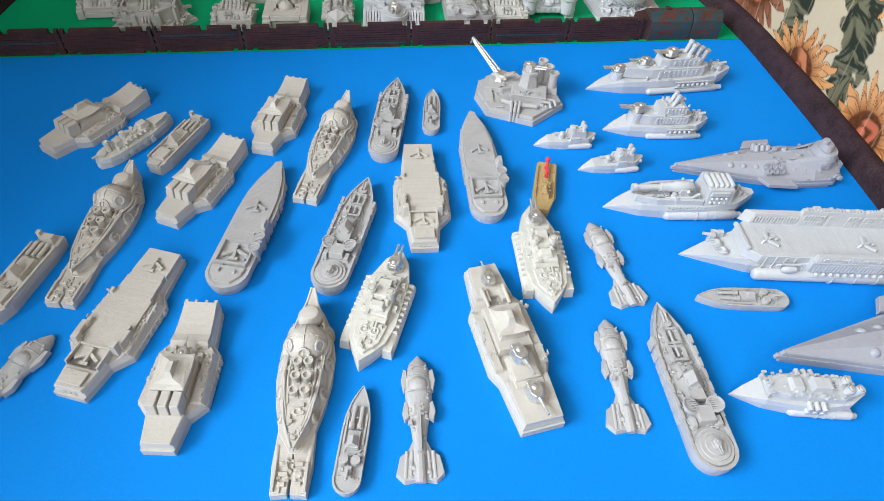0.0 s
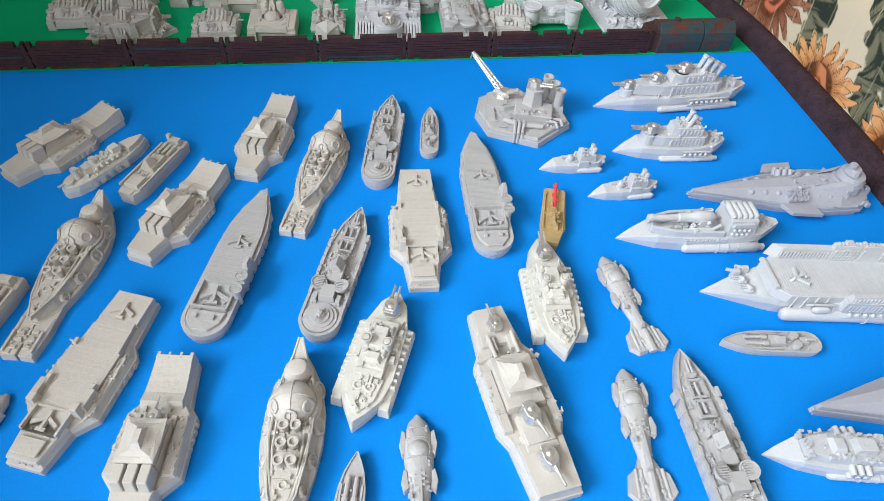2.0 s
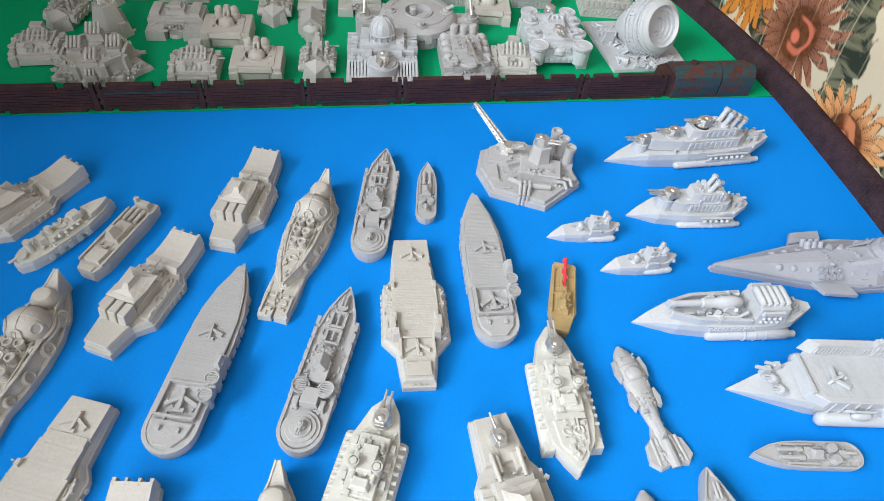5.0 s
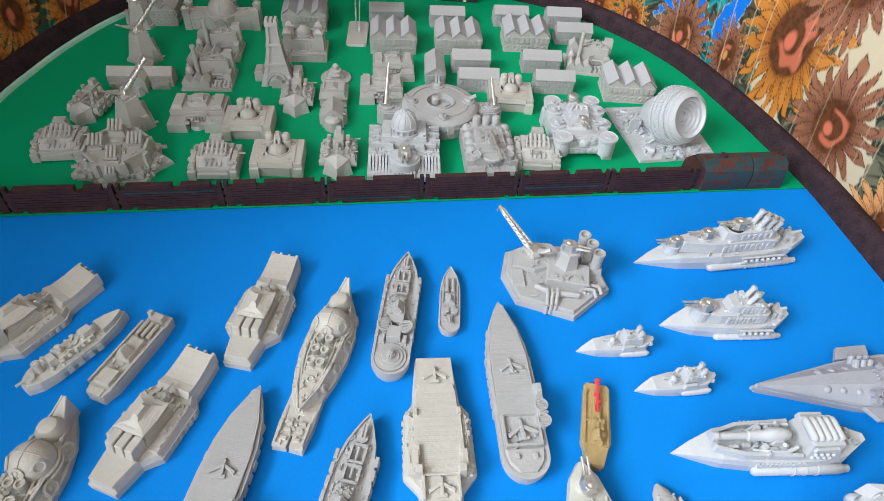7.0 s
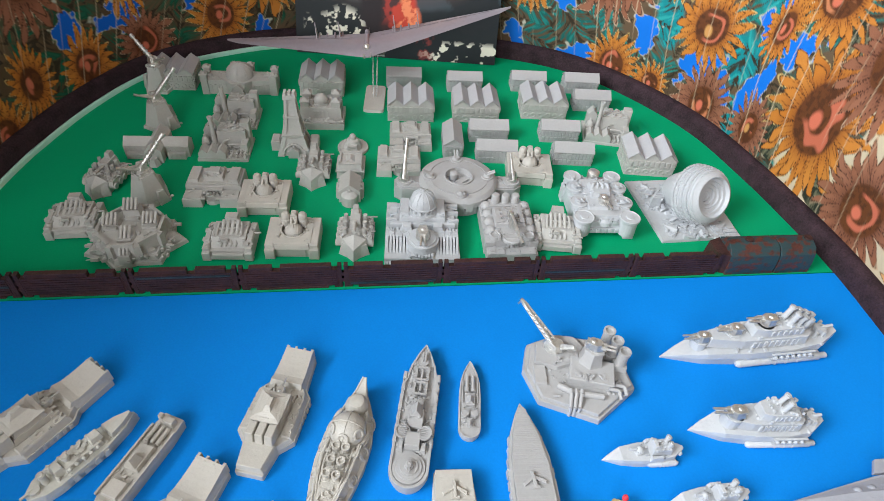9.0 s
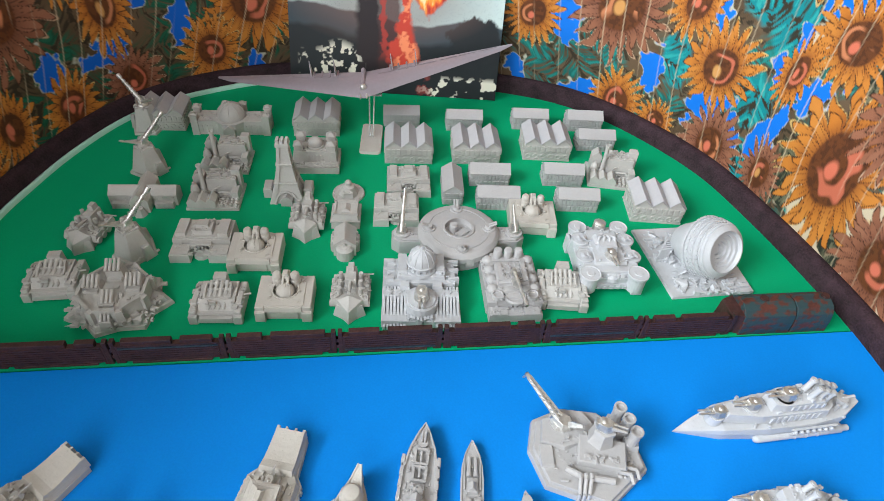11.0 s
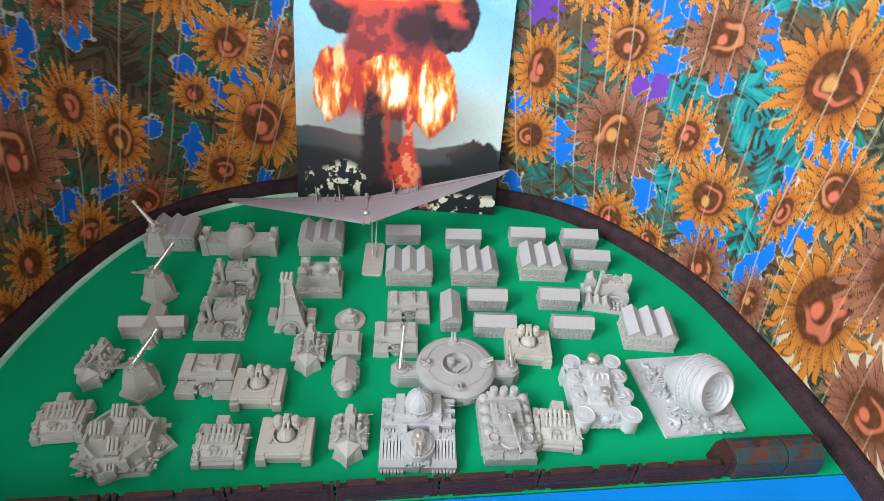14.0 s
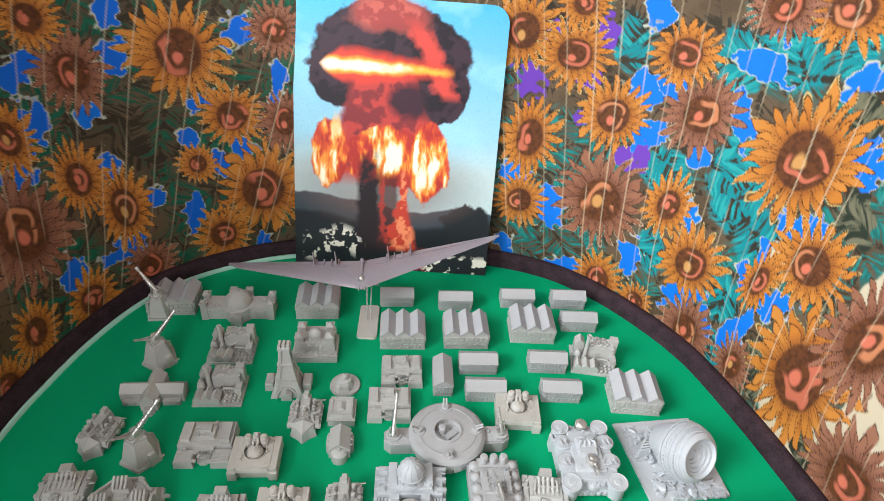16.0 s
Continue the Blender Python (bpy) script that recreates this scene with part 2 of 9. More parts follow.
def dome(bm, x, y, z, r, squash=1.0, n=16, turn=None):
    lathe(bm, [(r * math.cos(a), r * squash * math.sin(a)) for a in (0, 0.35, 0.7, 1.05, 1.35)] + [(0, r * squash)], x, y, z, n, turn)


def rod(bm, a, b, r, r2=None, n=10):
    """A round bar from a to b."""
    a, b = Vector(a), Vector(b)
    way = b - a
    m = way.to_track_quat("Z", "Y").to_matrix().to_4x4()
    lathe(bm, [(r, 0), (r if r2 is None else r2, way.length)], *a, n, m)


def pipe(bm, points, r, n=8):
    for a, b in zip(points, points[1:]):
        rod(bm, a, b, r, n=n)


def hoop(bm, x, y, z, r, t, n=18, turn=None):
    """A torus-like band round an axis."""
    lathe(bm, [(r - t, 0), (r - t, t), (r, t * 1.4), (r + t, t), (r + t, 0)], x, y, z, n, turn, True)


TIP_X, TIP_Y = Matrix.Rotation(radians(90), 4, "Y"), Matrix.Rotation(radians(-90), 4, "X")


def greebles(root, mat, areas, seed, n=24, size=1.5):
    """Small moulded fittings scattered over deck areas (x0, x1, y0, y1, z)."""
    rnd = random.Random(seed)
    for x0, x1, y0, y1, z in areas:
        bm = bmesh.new()
        for i in range(n):
            k = size * rnd.uniform(0.5, 1.35)
            x, y = rnd.uniform(x0, x1), rnd.uniform(y0, y1)
            pick = rnd.random()
            if pick < 0.6:
                box(bm, x, y, z - 0.3, k * rnd.uniform(0.7, 2.4), k * rnd.uniform(0.6, 1.6), 0.3 + k * rnd.uniform(0.3, 1.1), rnd.uniform(0.7, 1.0), rnd.choice((0, 0, 0, 90, 45)))
            elif pick < 0.8:
                drum(bm, x, y, z - 0.3, k * 0.6, 0.3 + k * rnd.uniform(0.5, 1.4), 0.9, 8)
            elif pick < 0.9:
                dome(bm, x, y, z - 0.2, k * 0.75, 0.9, 8)
            else:
                rod(bm, (x, y, z + 0.4 * k), (x + k * rnd.uniform(1, 3), y + k * rnd.uniform(-0.6, 0.6), z + 0.5 * k), 0.32 * k, n=6)
        tagged(part("deck_fitting", bm, mat, root), kind="stuff")

# ---- the table, its rim and the cloth behind ----
KNOTS = [(0.345, -0.25), (0.334, 0.0), (0.326, 0.18), (0.318, 0.29), (0.309, 0.375), (0.3, 0.445), (0.284, 0.512), (0.267, 0.568), (0.244, 0.628), (0.21, 0.678), (0.165, 0.725), (0.117, 0.756), (0.055, 0.773), (-0.03, 0.781), (-0.12, 0.778), (-0.2, 0.762), (-0.262, 0.73), (-0.303, 0.695), (-0.329, 0.656), (-0.348, 0.602), (-0.359, 0.547), (-0.365, 0.49), (-0.37, 0.32), (-0.374, 0.0), (-0.372, -0.25)]


def smooth_path(knots, step):
    """Points a step apart on a smooth curve through the knots."""
    pts = np.array([knots[0], *knots, knots[-1]], float)
    fine = []
    for i in range(1, len(pts) - 2):
        p0, p1, p2, p3 = pts[i - 1:i + 3]
        for t in np.linspace(0, 1, 60, endpoint=False):
            fine.append(0.5 * (2 * p1 + (p2 - p0) * t + (2 * p0 - 5 * p1 + 4 * p2 - p3) * t * t + (3 * p1 - p0 - 3 * p2 + p3) * t ** 3))
    fine = np.array(fine + [pts[-2]])
    far = np.r_[0, np.cumsum(np.hypot(*np.diff(fine, axis=0).T))]
    at = np.arange(0, far[-1], step)
    return np.c_[np.interp(at, far, fine[:, 0]), np.interp(at, far, fine[:, 1])]


def outward(path):
    d = np.gradient(path, axis=0)
    d /= np.hypot(*d.T)[:, None]
    return np.c_[d[:, 1], -d[:, 0]]


def grid_mesh(name, verts, rows, cols, material, ink=None):
    """A sheet of rows x cols vertices, with the print's colours when it has a print."""
    i = (np.arange(rows - 1)[:, None] * cols + np.arange(cols - 1)).ravel()
    quads = np.c_[i, i + 1, i + cols + 1, i + cols].astype(np.int32)
    mesh = bpy.data.meshes.new(name)
    mesh.vertices.add(rows * cols)
    mesh.vertices.foreach_set("co", verts.astype(np.float32).ravel())
    mesh.loops.add(len(quads) * 4)
    mesh.loops.foreach_set("vertex_index", quads.ravel())
    mesh.polygons.add(len(quads))
    mesh.polygons.foreach_set("loop_start", np.arange(0, len(quads) * 4, 4, dtype=np.int32))
    mesh.update(calc_edges=True)
    if ink is not None:
        layer = mesh.color_attributes.new("ink", "FLOAT_COLOR", "POINT")
        layer.data.foreach_set("color", np.c_[ink.reshape(-1, 3), np.ones(rows * cols)].astype(np.float32).ravel())
    mesh.materials.append(material)
    mesh.polygons.foreach_set("use_smooth", np.ones(len(quads), bool))
    return new(name, mesh)


rim_path = smooth_path(KNOTS, 0.004)
rim_out = outward(rim_path)


def band(name, profile, material, path=rim_path, out=rim_out):
    """A closed profile of (outward, up) metres swept along a path."""
    prof = np.array(profile + profile[:1])
    v = np.concatenate([np.c_[path + out * o, np.full(len(path), z)][None] for o, z in prof])
    return grid_mesh(name, v, len(prof), len(path), material)


def sheet(name, outline, z0, z1, material, label):
    bm = bmesh.new()
    prism(bm, [(x * 1000, y * 1000) for x, y in outline], z0 * 1000, z1 * 1000)
    return tagged(part(name, bm, material), label, kind="structure")


EDGE = lambda x: 0.4028 + 0.1262 * x  # where the green sheet meets the blue one
inner = [tuple(p + n * 0.006) for p, n in zip(rim_path[::4], rim_out[::4])]
sheet("table_top", [tuple(p + n * 0.03) for p, n in zip(rim_path[::4], rim_out[::4])], -0.03, -0.004, PLASTER, "round-ended table top under the foam sheets")
upper = [p for p in inner if p[1] > EDGE(p[0])]
lower = [p for p in inner if p[1] < EDGE(p[0]) + 0.02]
sheet("ground_green", upper + [(-0.376, EDGE(-0.376)), (0.309, EDGE(0.309))], -0.004, 0.0, GREEN, "bright green foam sheet lying on the table as land")
right_low, left_low = [p for p in lower if p[0] > 0], [p for p in lower if p[0] < 0]
sheet("water_blue", [p for p in right_low if p[1] < EDGE(p[0])] + [(0.309, EDGE(0.309) - 0.0012), (-0.376, EDGE(-0.376) - 0.0012)] + [p for p in left_low if p[1] < EDGE(p[0])], -0.004, 0.0002, BLUE, "bright blue foam sheet lying on the table as sea")

rim = band("table_rim", [(0.001, -0.004), (0.0035, 0.0135), (0.006, 0.0165), (0.0105, 0.0180), (0.0165, 0.0150), (0.0180, 0.006), (0.0150, -0.004)], WEBBING)
tagged(rim, "dark brown woven webbing rim round the table edge", kind="structure")

# the turned-up edge on the left has its brightness painted in
lip = slice(330, 440)
tagged(band("trim_sheet_edge", [(-0.0014, -0.002), (-0.0014, 0.0034), (-0.0004, 0.0044), (0.0014, 0.0044), (0.0014, -0.002)], MINT, rim_path[lip], rim_out[lip]), "cut edge of the green foam sheet, coloured pale as if lit", kind="structure")

# ---- the unseen room, added to close the place and bounce light ----
def wall_with_window(name, m, width, z0, z1, wx0, wx1, wz0, wz1):
    bm = bmesh.new()
    for x0, x1, a, b in ((-width / 2, wx0, z0, z1), (wx1, width / 2, z0, z1), (wx0, wx1, z0, wz0), (wx0, wx1, wz1, z1)):
        box(bm, (x0 + x1) * 500, 0, a * 1000, (x1 - x0) * 1000, 100, (b - a) * 1000)
    ob = tagged(part(name, bm, PLASTER), "unseen added beige plastered wall of the room", kind="structure")
    ob.matrix_basis = m
    return ob


wall_with_window("wall_west", pose(-1.8, -0.05, 0, 0, 0, 90), 3.0, -0.75, 1.9, -1.12, 0.22, 0.96, 1.84)
wall_with_window("wall_south", pose(-0.175, -1.55, 0), 3.35, -0.75, 1.9, -0.745, 0.095, 0.5, 1.6)
wall_with_window("wall_east", pose(1.45, -0.05, 0, 0, 0, 90), 3.0, -0.75, 1.9, 0.0, 0.001, 1.0, 1.001)
wall_with_window("wall_north", pose(-0.175, 1.45, 0), 3.35, -0.75, 1.9, 0.0, 0.001, 1.0, 1.001)
for nm, z, mat in (("floor", -0.85, BOARDS), ("ceiling", 1.9, WHITEWASH)):
    bm = bmesh.new()
    box(bm, -175, -50, z * 1000, 3450, 3200, 100)
    tagged(part(nm, bm, mat), "added, unseen " + nm + " of the room", kind="structure")

# ---- the printed cloth behind the table ----
def lattice_noise(x, y, seed):
    """Smooth value noise between 0 and 1 on a unit lattice."""
    r = np.random.RandomState(seed).rand(256, 256)
    i, j = np.floor(x).astype(int), np.floor(y).astype(int)
    u, v = x - i, y - j
    u, v = u * u * (3 - 2 * u), v * v * (3 - 2 * v)
    a, b, c, d = r[i % 256, j % 256], r[(i + 1) % 256, j % 256], r[i % 256, (j + 1) % 256], r[(i + 1) % 256, (j + 1) % 256]
    return a * (1 - u) * (1 - v) + b * u * (1 - v) + c * (1 - u) * v + d * u * v


def cloudy(x, y, seed, octaves=4):
    total, gain, span = 0, 0.5, 0
    for k in range(octaves):
        total = total + gain * lattice_noise(x * 2 ** k + 17 * k, y * 2 ** k + 31 * k, seed + k)
        span, gain = span + gain, gain * 0.5
    return total / span


def ink_of(*rgb):
    return np.array(srgb(*rgb)[:3])


def lay(print_, mask, colour):
    """Lays ink over a print where the mask, 0 to 1, says."""
    m = np.clip(mask, 0, 1)[..., None]
    print_ *= 1 - m
    print_ += m * colour


def edge(value, soft):
    return np.clip(value / soft + 0.5, 0, 1)


# flowers: along the cloth, up, half width, half height, golden (1) or brown (0)
FLOWERS_LEFT = [(1.548, 0.282, 0.021, 0.028, 1), (1.536, 0.234, 0.027, 0.038, 0), (1.456, 0.238, 0.045, 0.051, 1), (1.422, 0.172, 0.033, 0.034, 1), (1.624, 0.126, 0.048, 0.056, 0), (1.536, 0.104, 0.027, 0.048, 1), (1.562, 0.146, 0.024, 0.037, 1), (1.402, 0.088, 0.052, 0.058, 1), (1.462, 0.128, 0.020, 0.022, 1), (1.528, 0.028, 0.029, 0.037, 0), (1.376, 0.254, 0.026, 0.030, 0), (1.374, 0.162, 0.027, 0.034, 0), (1.450, 0.040, 0.032, 0.040, 1), (1.592, 0.030, 0.031, 0.037, 1), (1.654, 0.042, 0.028, 0.035, 1), (1.598, 0.200, 0.024, 0.034, 1), (1.698, 0.016, 0.028, 0.036, 1), (1.70, 0.16, 0.045, 0.05, 1), (1.33, 0.05, 0.04, 0.04, 1)]
FLOWERS_RIGHT = [(1.090, 0.252, 0.034, 0.036, 1), (1.006, 0.274, 0.031, 0.033, 1), (1.116, 0.162, 0.031, 0.047, 1), (1.046, 0.202, 0.033, 0.039, 1), (0.974, 0.228, 0.037, 0.040, 0), (1.034, 0.114, 0.052, 0.055, 0), (1.116, 0.090, 0.031, 0.034, 1), (0.968, 0.138, 0.026, 0.036, 1), (0.884, 0.226, 0.047, 0.060, 1), (0.924, 0.096, 0.038, 0.041, 1), (1.014, 0.020, 0.033, 0.038, 1), (0.862, 0.122, 0.018, 0.034, 1), (0.832, 0.160, 0.040, 0.038, 1), (0.786, 0.080, 0.054, 0.074, 1), (0.904, 0.026, 0.034, 0.042, 0), (0.846, 0.034, 0.024, 0.036, 0), (0.948, 0.330, 0.030, 0.030, 0)]
FLOWERS_NEAR = [(0.760, 0.142, 0.042, 0.056, 0), (0.712, 0.045, 0.046, 0.052, 0), (0.908, 0.340, 0.034, 0.034, 1), (0.966, 0.020, 0.022, 0.024, 1), (1.138, 0.268, 0.036, 0.042, 1), (1.090, 0.300, 0.022, 0.026, 1), (0.622, 0.012, 0.046, 0.040, 1), (0.528, 0.016, 0.042, 0.044, 1), (0.560, 0.12, 0.035, 0.04, 1), (0.66, 0.13, 0.036, 0.04, 0), (0.70, 0.23, 0.045, 0.045, 1), (0.60, 0.22, 0.04, 0.04, 0), (0.46, 0.09, 0.04, 0.04, 0), (0.818, 0.290, 0.040, 0.043, 1)]
# gaps in the leaves: along, up, half length, half width, lie in degrees
GAPS_RIGHT = [(1.036, 0.306, 0.015, 0.005, 74), (0.95, 0.322, 0.015, 0.004, 64), (0.944, 0.282, 0.016, 0.007, 14), (1.024, 0.232, 0.013, 0.009, 71), (1.01, 0.192, 0.016, 0.008, 123), (0.938, 0.234, 0.018, 0.005, 63), (0.844, 0.244, 0.015, 0.009, 47), (0.854, 0.184, 0.016, 0.01, 149), (1.084, 0.09, 0.024, 0.01, 80), (1.13, 0.12, 0.011, 0.007, 171), (0.96, 0.192, 0.005, 0.005, 29), (0.946, 0.138, 0.012, 0.004, 64), (0.924, 0.058, 0.019, 0.011, 135), (0.856, 0.07, 0.023, 0.006, 106), (0.836, 0.116, 0.012, 0.009, 141), (0.986, 0.068, 0.014, 0.007, 78), (1.056, 0.018, 0.012, 0.007, 150), (0.876, 0.294, 0.011, 0.004, 111), (0.87, 0.142, 0.007, 0.003, 57)]
GAPS_LEFT = [(1.5, 0.278, 0.009, 0.003, 105), (1.502, 0.244, 0.015, 0.006, 106), (1.574, 0.242, 0.009, 0.007, 125), (1.576, 0.2, 0.015, 0.005, 117), (1.606, 0.17, 0.014, 0.005, 26), (1.406, 0.252, 0.011, 0.007, 100), (1.442, 0.19, 0.012, 0.005, 165), (1.418, 0.138, 0.011, 0.006, 8), (1.442, 0.124, 0.008, 0.007, 99), (1.536, 0.146, 0.009, 0.004, 108), (1.474, 0.078, 0.018, 0.005, 100), (1.548, 0.062, 0.017, 0.007, 179), (1.602, 0.068, 0.014, 0.007, 106), (1.378, 0.204, 0.014, 0.003, 95), (1.506, 0.104, 0.006, 0.003, 103), (1.41, 0.018, 0.008, 0.006, 75), (1.466, 0.154, 0.006, 0.004, 101), (1.686, 0.004, 0.008, 0.004, 66), (1.558, 0.25, 0.006, 0.004, 12)]
GAPS_SMALL = [(1.126, 0.03, 0.015, 0.004, 83), (1.006, 0.242, 0.007, 0.005, 164), (1.536, 0.196, 0.004, 0.004, 24), (0.876, 0.118, 0.006, 0.003, 60), (0.89, 0.05, 0.010, 0.003, 70)]
GAPS_VIOLET = [(1.126, 0.222, 0.015, 0.009, 80), (1.112, 0.266, 0.013, 0.008, 79), (1.074, 0.232, 0.008, 0.004, 167), (1.07, 0.278, 0.01, 0.004, 78), (1.02, 0.164, 0.014, 0.009, 118), (1.074, 0.194, 0.004, 0.002, 78)]
TEAL_LEAVES = [(0.928, 0.296, 0.027, 0.023, 23), (0.962, 0.282, 0.027, 0.015, 62), (0.894, 0.316, 0.031, 0.011, 62), (0.918, 0.182, 0.041, 0.023, 63), (0.882, 0.152, 0.022, 0.018, 67), (0.966, 0.086, 0.021, 0.012, 72), (0.886, 0.082, 0.022, 0.018, 101), (0.984, 0.168, 0.02, 0.018, 157), (1.048, 0.272, 0.023, 0.013, 76), (0.875, 0.03, 0.02, 0.012, 80)]
OLIVE_LEAVES = [(0.864, 0.274, 0.015, 0.010, 55), (0.824, 0.206, 0.022, 0.011, 48), (0.796, 0.140, 0.013, 0.008, 53), (0.858, 0.128, 0.012, 0.009, 56), (0.784, 0.218, 0.020, 0.009, 50), (0.822, 0.048, 0.026, 0.011, 70), (0.752, 0.03, 0.018, 0.012, 60), (0.668, 0.075, 0.050, 0.014, 60), (0.590, 0.075, 0.045, 0.016, 55), (0.655, 0.03, 0.03, 0.010, 75), (0.70, 0.13, 0.04, 0.014, 50), (0.575, 0.03, 0.022, 0.010, 60), (0.49, 0.05, 0.03, 0.012, 70)]


def patches(s, v, spots, rough, seed, soft=0.12, grow=0.0):
    """A mask of ragged oval patches."""
    out = np.zeros(s.shape)
    for x, y, a, b, lie in spots:
        reach = (a + grow) * 1.7
        c0, c1 = np.searchsorted(s[0], (x - reach, x + reach))
        r0, r1 = np.searchsorted(v[:, min((c0 + c1) // 2, s.shape[1] - 1)], (y - reach, y + reach))
        if c0 >= c1 or r0 >= r1:
            continue
        dx, dy = s[r0:r1, c0:c1] - x, v[r0:r1, c0:c1] - y
        c, k = math.cos(radians(lie)), math.sin(radians(lie))
        far_off = np.hypot((dx * c + dy * k) / (a + grow), (dy * c - dx * k) / (b + grow)) + rough * (cloudy(dx * 130 + x * 900, dy * 130 + y * 700, seed, 2) - 0.5)
        out[r0:r1, c0:c1] = np.maximum(out[r0:r1, c0:c1], edge(1.0 - far_off, soft))
    return out


def cloth_print(s, v):
    """The cotton's print: sunflowers over leaves, with gaps of blue, violet and cream."""
    out = np.empty(s.shape + (3,))
    out[:] = ink_of(92, 74, 54)
    lay(out, edge(cloudy(s * 34, v * 34, 3) - 0.5, 0.12) * 0.8, ink_of(110, 90, 68))
    # broad brushed leaves, each patch with its own lie
    wx, wy = s + 0.012 * (cloudy(s * 40, v * 40, 11, 2) - 0.5), v + 0.012 * (cloudy(s * 40, v * 40, 12, 2) - 0.5)
    pick = np.random.RandomState(13)
    jit, size = pick.rand(128, 64, 3), 0.038
    gi, gj = np.floor(wx / size).astype(int), np.floor(wy / size).astype(int)
    best, a, b, rib = np.full(s.shape, 9.0), np.zeros(s.shape), np.zeros(s.shape), np.zeros(s.shape)
    for di in (-1, 0, 1):
        for dj in (-1, 0, 1):
            q = jit[(gi + di) % 128, (gj + dj) % 64]
            px, py = wx / size - gi - di - q[..., 0], wy / size - gj - dj - q[..., 1]
            turn = q[..., 2] * math.tau
            la, lb = px * np.cos(turn) + py * np.sin(turn), -px * np.sin(turn) + py * np.cos(turn)
            dist = np.hypot(la * 0.75, lb * 1.3)
            win = dist < best
            best, a, b, rib = np.where(win, dist, best), np.where(win, la, a), np.where(win, lb, b), np.where(win, q[..., 2], rib)
    flow = a - np.abs(b) * 1.15 + 0.5 * b * b
    stroke = lattice_noise(flow * 13 + rib * 90, b * 2.2 + rib * 70 + 40, 21) * 0.62 + lattice_noise(flow * 27 + rib * 50, b * 5 + 80, 22) * 0.38
    stroke = np.clip(stroke - 0.22 * edge(0.05 - np.abs(b), 0.05) - 0.25 * edge(best - 0.62, 0.3), 0, 1)
    right = s < 1.2
    bright = patches(s, v, TEAL_LEAVES, 0.5, 301, 0.25, 0.003)
    zone = edge(cloudy(s * 13, v * 13, 31, 3) - np.where(right, 0.47, 0.44), 0.10)
    lay(out, zone * edge(stroke - 0.46, 0.14), np.where(right[..., None], ink_of(24, 106, 100), ink_of(24, 84, 62)))
    lay(out, zone * edge(stroke - 0.62, 0.10) * 0.7, np.where(right[..., None], ink_of(40, 150, 142), ink_of(34, 112, 86)))
    lay(out, bright * edge(stroke - 0.24, 0.16), ink_of(12, 140, 146))
    lay(out, bright * edge(stroke - 0.58, 0.12) * 0.8, ink_of(48, 176, 172))
    lay(out, edge(0.27 - stroke, 0.10) * 0.8, ink_of(40, 38, 28))
    # gaps of ground colour with a pale outline
    for spots, rgb, seed in ((GAPS_RIGHT, (8, 122, 232), 401), (GAPS_LEFT, (10, 104, 214), 402), (GAPS_SMALL, (8, 118, 228), 403), (GAPS_VIOLET, (116, 66, 182), 404)):
        if seed != 404:
            lay(out, patches(s, v, spots, 1.5, seed, 0.10, 0.0052), ink_of(200, 200, 178))
        lay(out, patches(s, v, spots, 1.5, seed, 0.08, 0.0042), ink_of(*rgb))
    cream = edge(cloudy(s * 22, v * 22, 51, 3) - 0.42 - np.clip((s - 0.77) * 4.0, -0.2, 1) - np.clip((v - 0.16) * 3, 0, 1), 0.03)
    lay(out, cream, ink_of(214, 198, 168))
    leaf = patches(s, v, OLIVE_LEAVES, 0.7, 405, 0.10, 0.002)
    lay(out, leaf, ink_of(98, 98, 76))
    lay(out, leaf * edge(stroke - 0.55, 0.12) * 0.7, ink_of(128, 124, 98))
    lay(out, leaf * edge(0.40 - stroke, 0.10), ink_of(44, 52, 40))
    # the flowers, small ones on top
    rnd = random.Random(5)
    for fs, fv, fr, fh, gold in sorted(FLOWERS_LEFT + FLOWERS_RIGHT + FLOWERS_NEAR, key=lambda f: -f[2]):
        seed, n_outer, n_inner = rnd.randrange(1000), rnd.randint(19, 23), rnd.randint(16, 19)
        c0, c1 = np.searchsorted(s[0], fs - fr * 1.3), np.searchsorted(s[0], fs + fr * 1.3)
        r0, r1 = np.searchsorted(v[:, (c0 + c1) // 2 if c1 < s.shape[1] else -1], (fv - fh * 1.3, fv + fh * 1.3))
        if c0 >= c1 or r0 >= r1:
            continue
        x, y, o = s[r0:r1, c0:c1] - fs, (v[r0:r1, c0:c1] - fv) * fr / fh, out[r0:r1, c0:c1]
        wob = cloudy(x * 60 + seed, y * 60, seed, 2) - 0.5
        r = np.hypot(x, y) / fr * (1 + 0.05 * wob) * 0.95
        ang = np.arctan2(y, x)
        near = fs < 0.66
        lo, mid, hi = ((132, 70, 34), (204, 124, 46), (222, 150, 70)) if gold else ((108, 64, 46), (152, 98, 72), (172, 118, 92))
        if near:
            mid, hi = (222, 152, 92), (236, 184, 128)
        for k, (reach, turn, n) in enumerate(((1.0, 0.0, n_outer), (0.80, 0.5, n_inner))):
            q = (ang + 0.30 * wob) / math.tau * n + turn
            cell = np.floor(q)
            f = np.abs(q - cell - 0.5) * 2
            own = np.abs(np.modf(np.sin(np.mod(cell, n) * 12.9898 + seed) * 43758.5453)[0])
            long = reach * (0.86 + 0.20 * own)
            lim = long * (1 - 0.48 * f ** 1.5)
            inside = edge(lim - r, 0.03)
            if k == 0:
                lay(o, edge(lim + 0.035 - r, 0.03) * edge(cloudy(x * 40 + seed, y * 40, seed + 1, 2) - 0.50, 0.1), ink_of(226, 190, 120) if gold else ink_of(205, 170, 140))
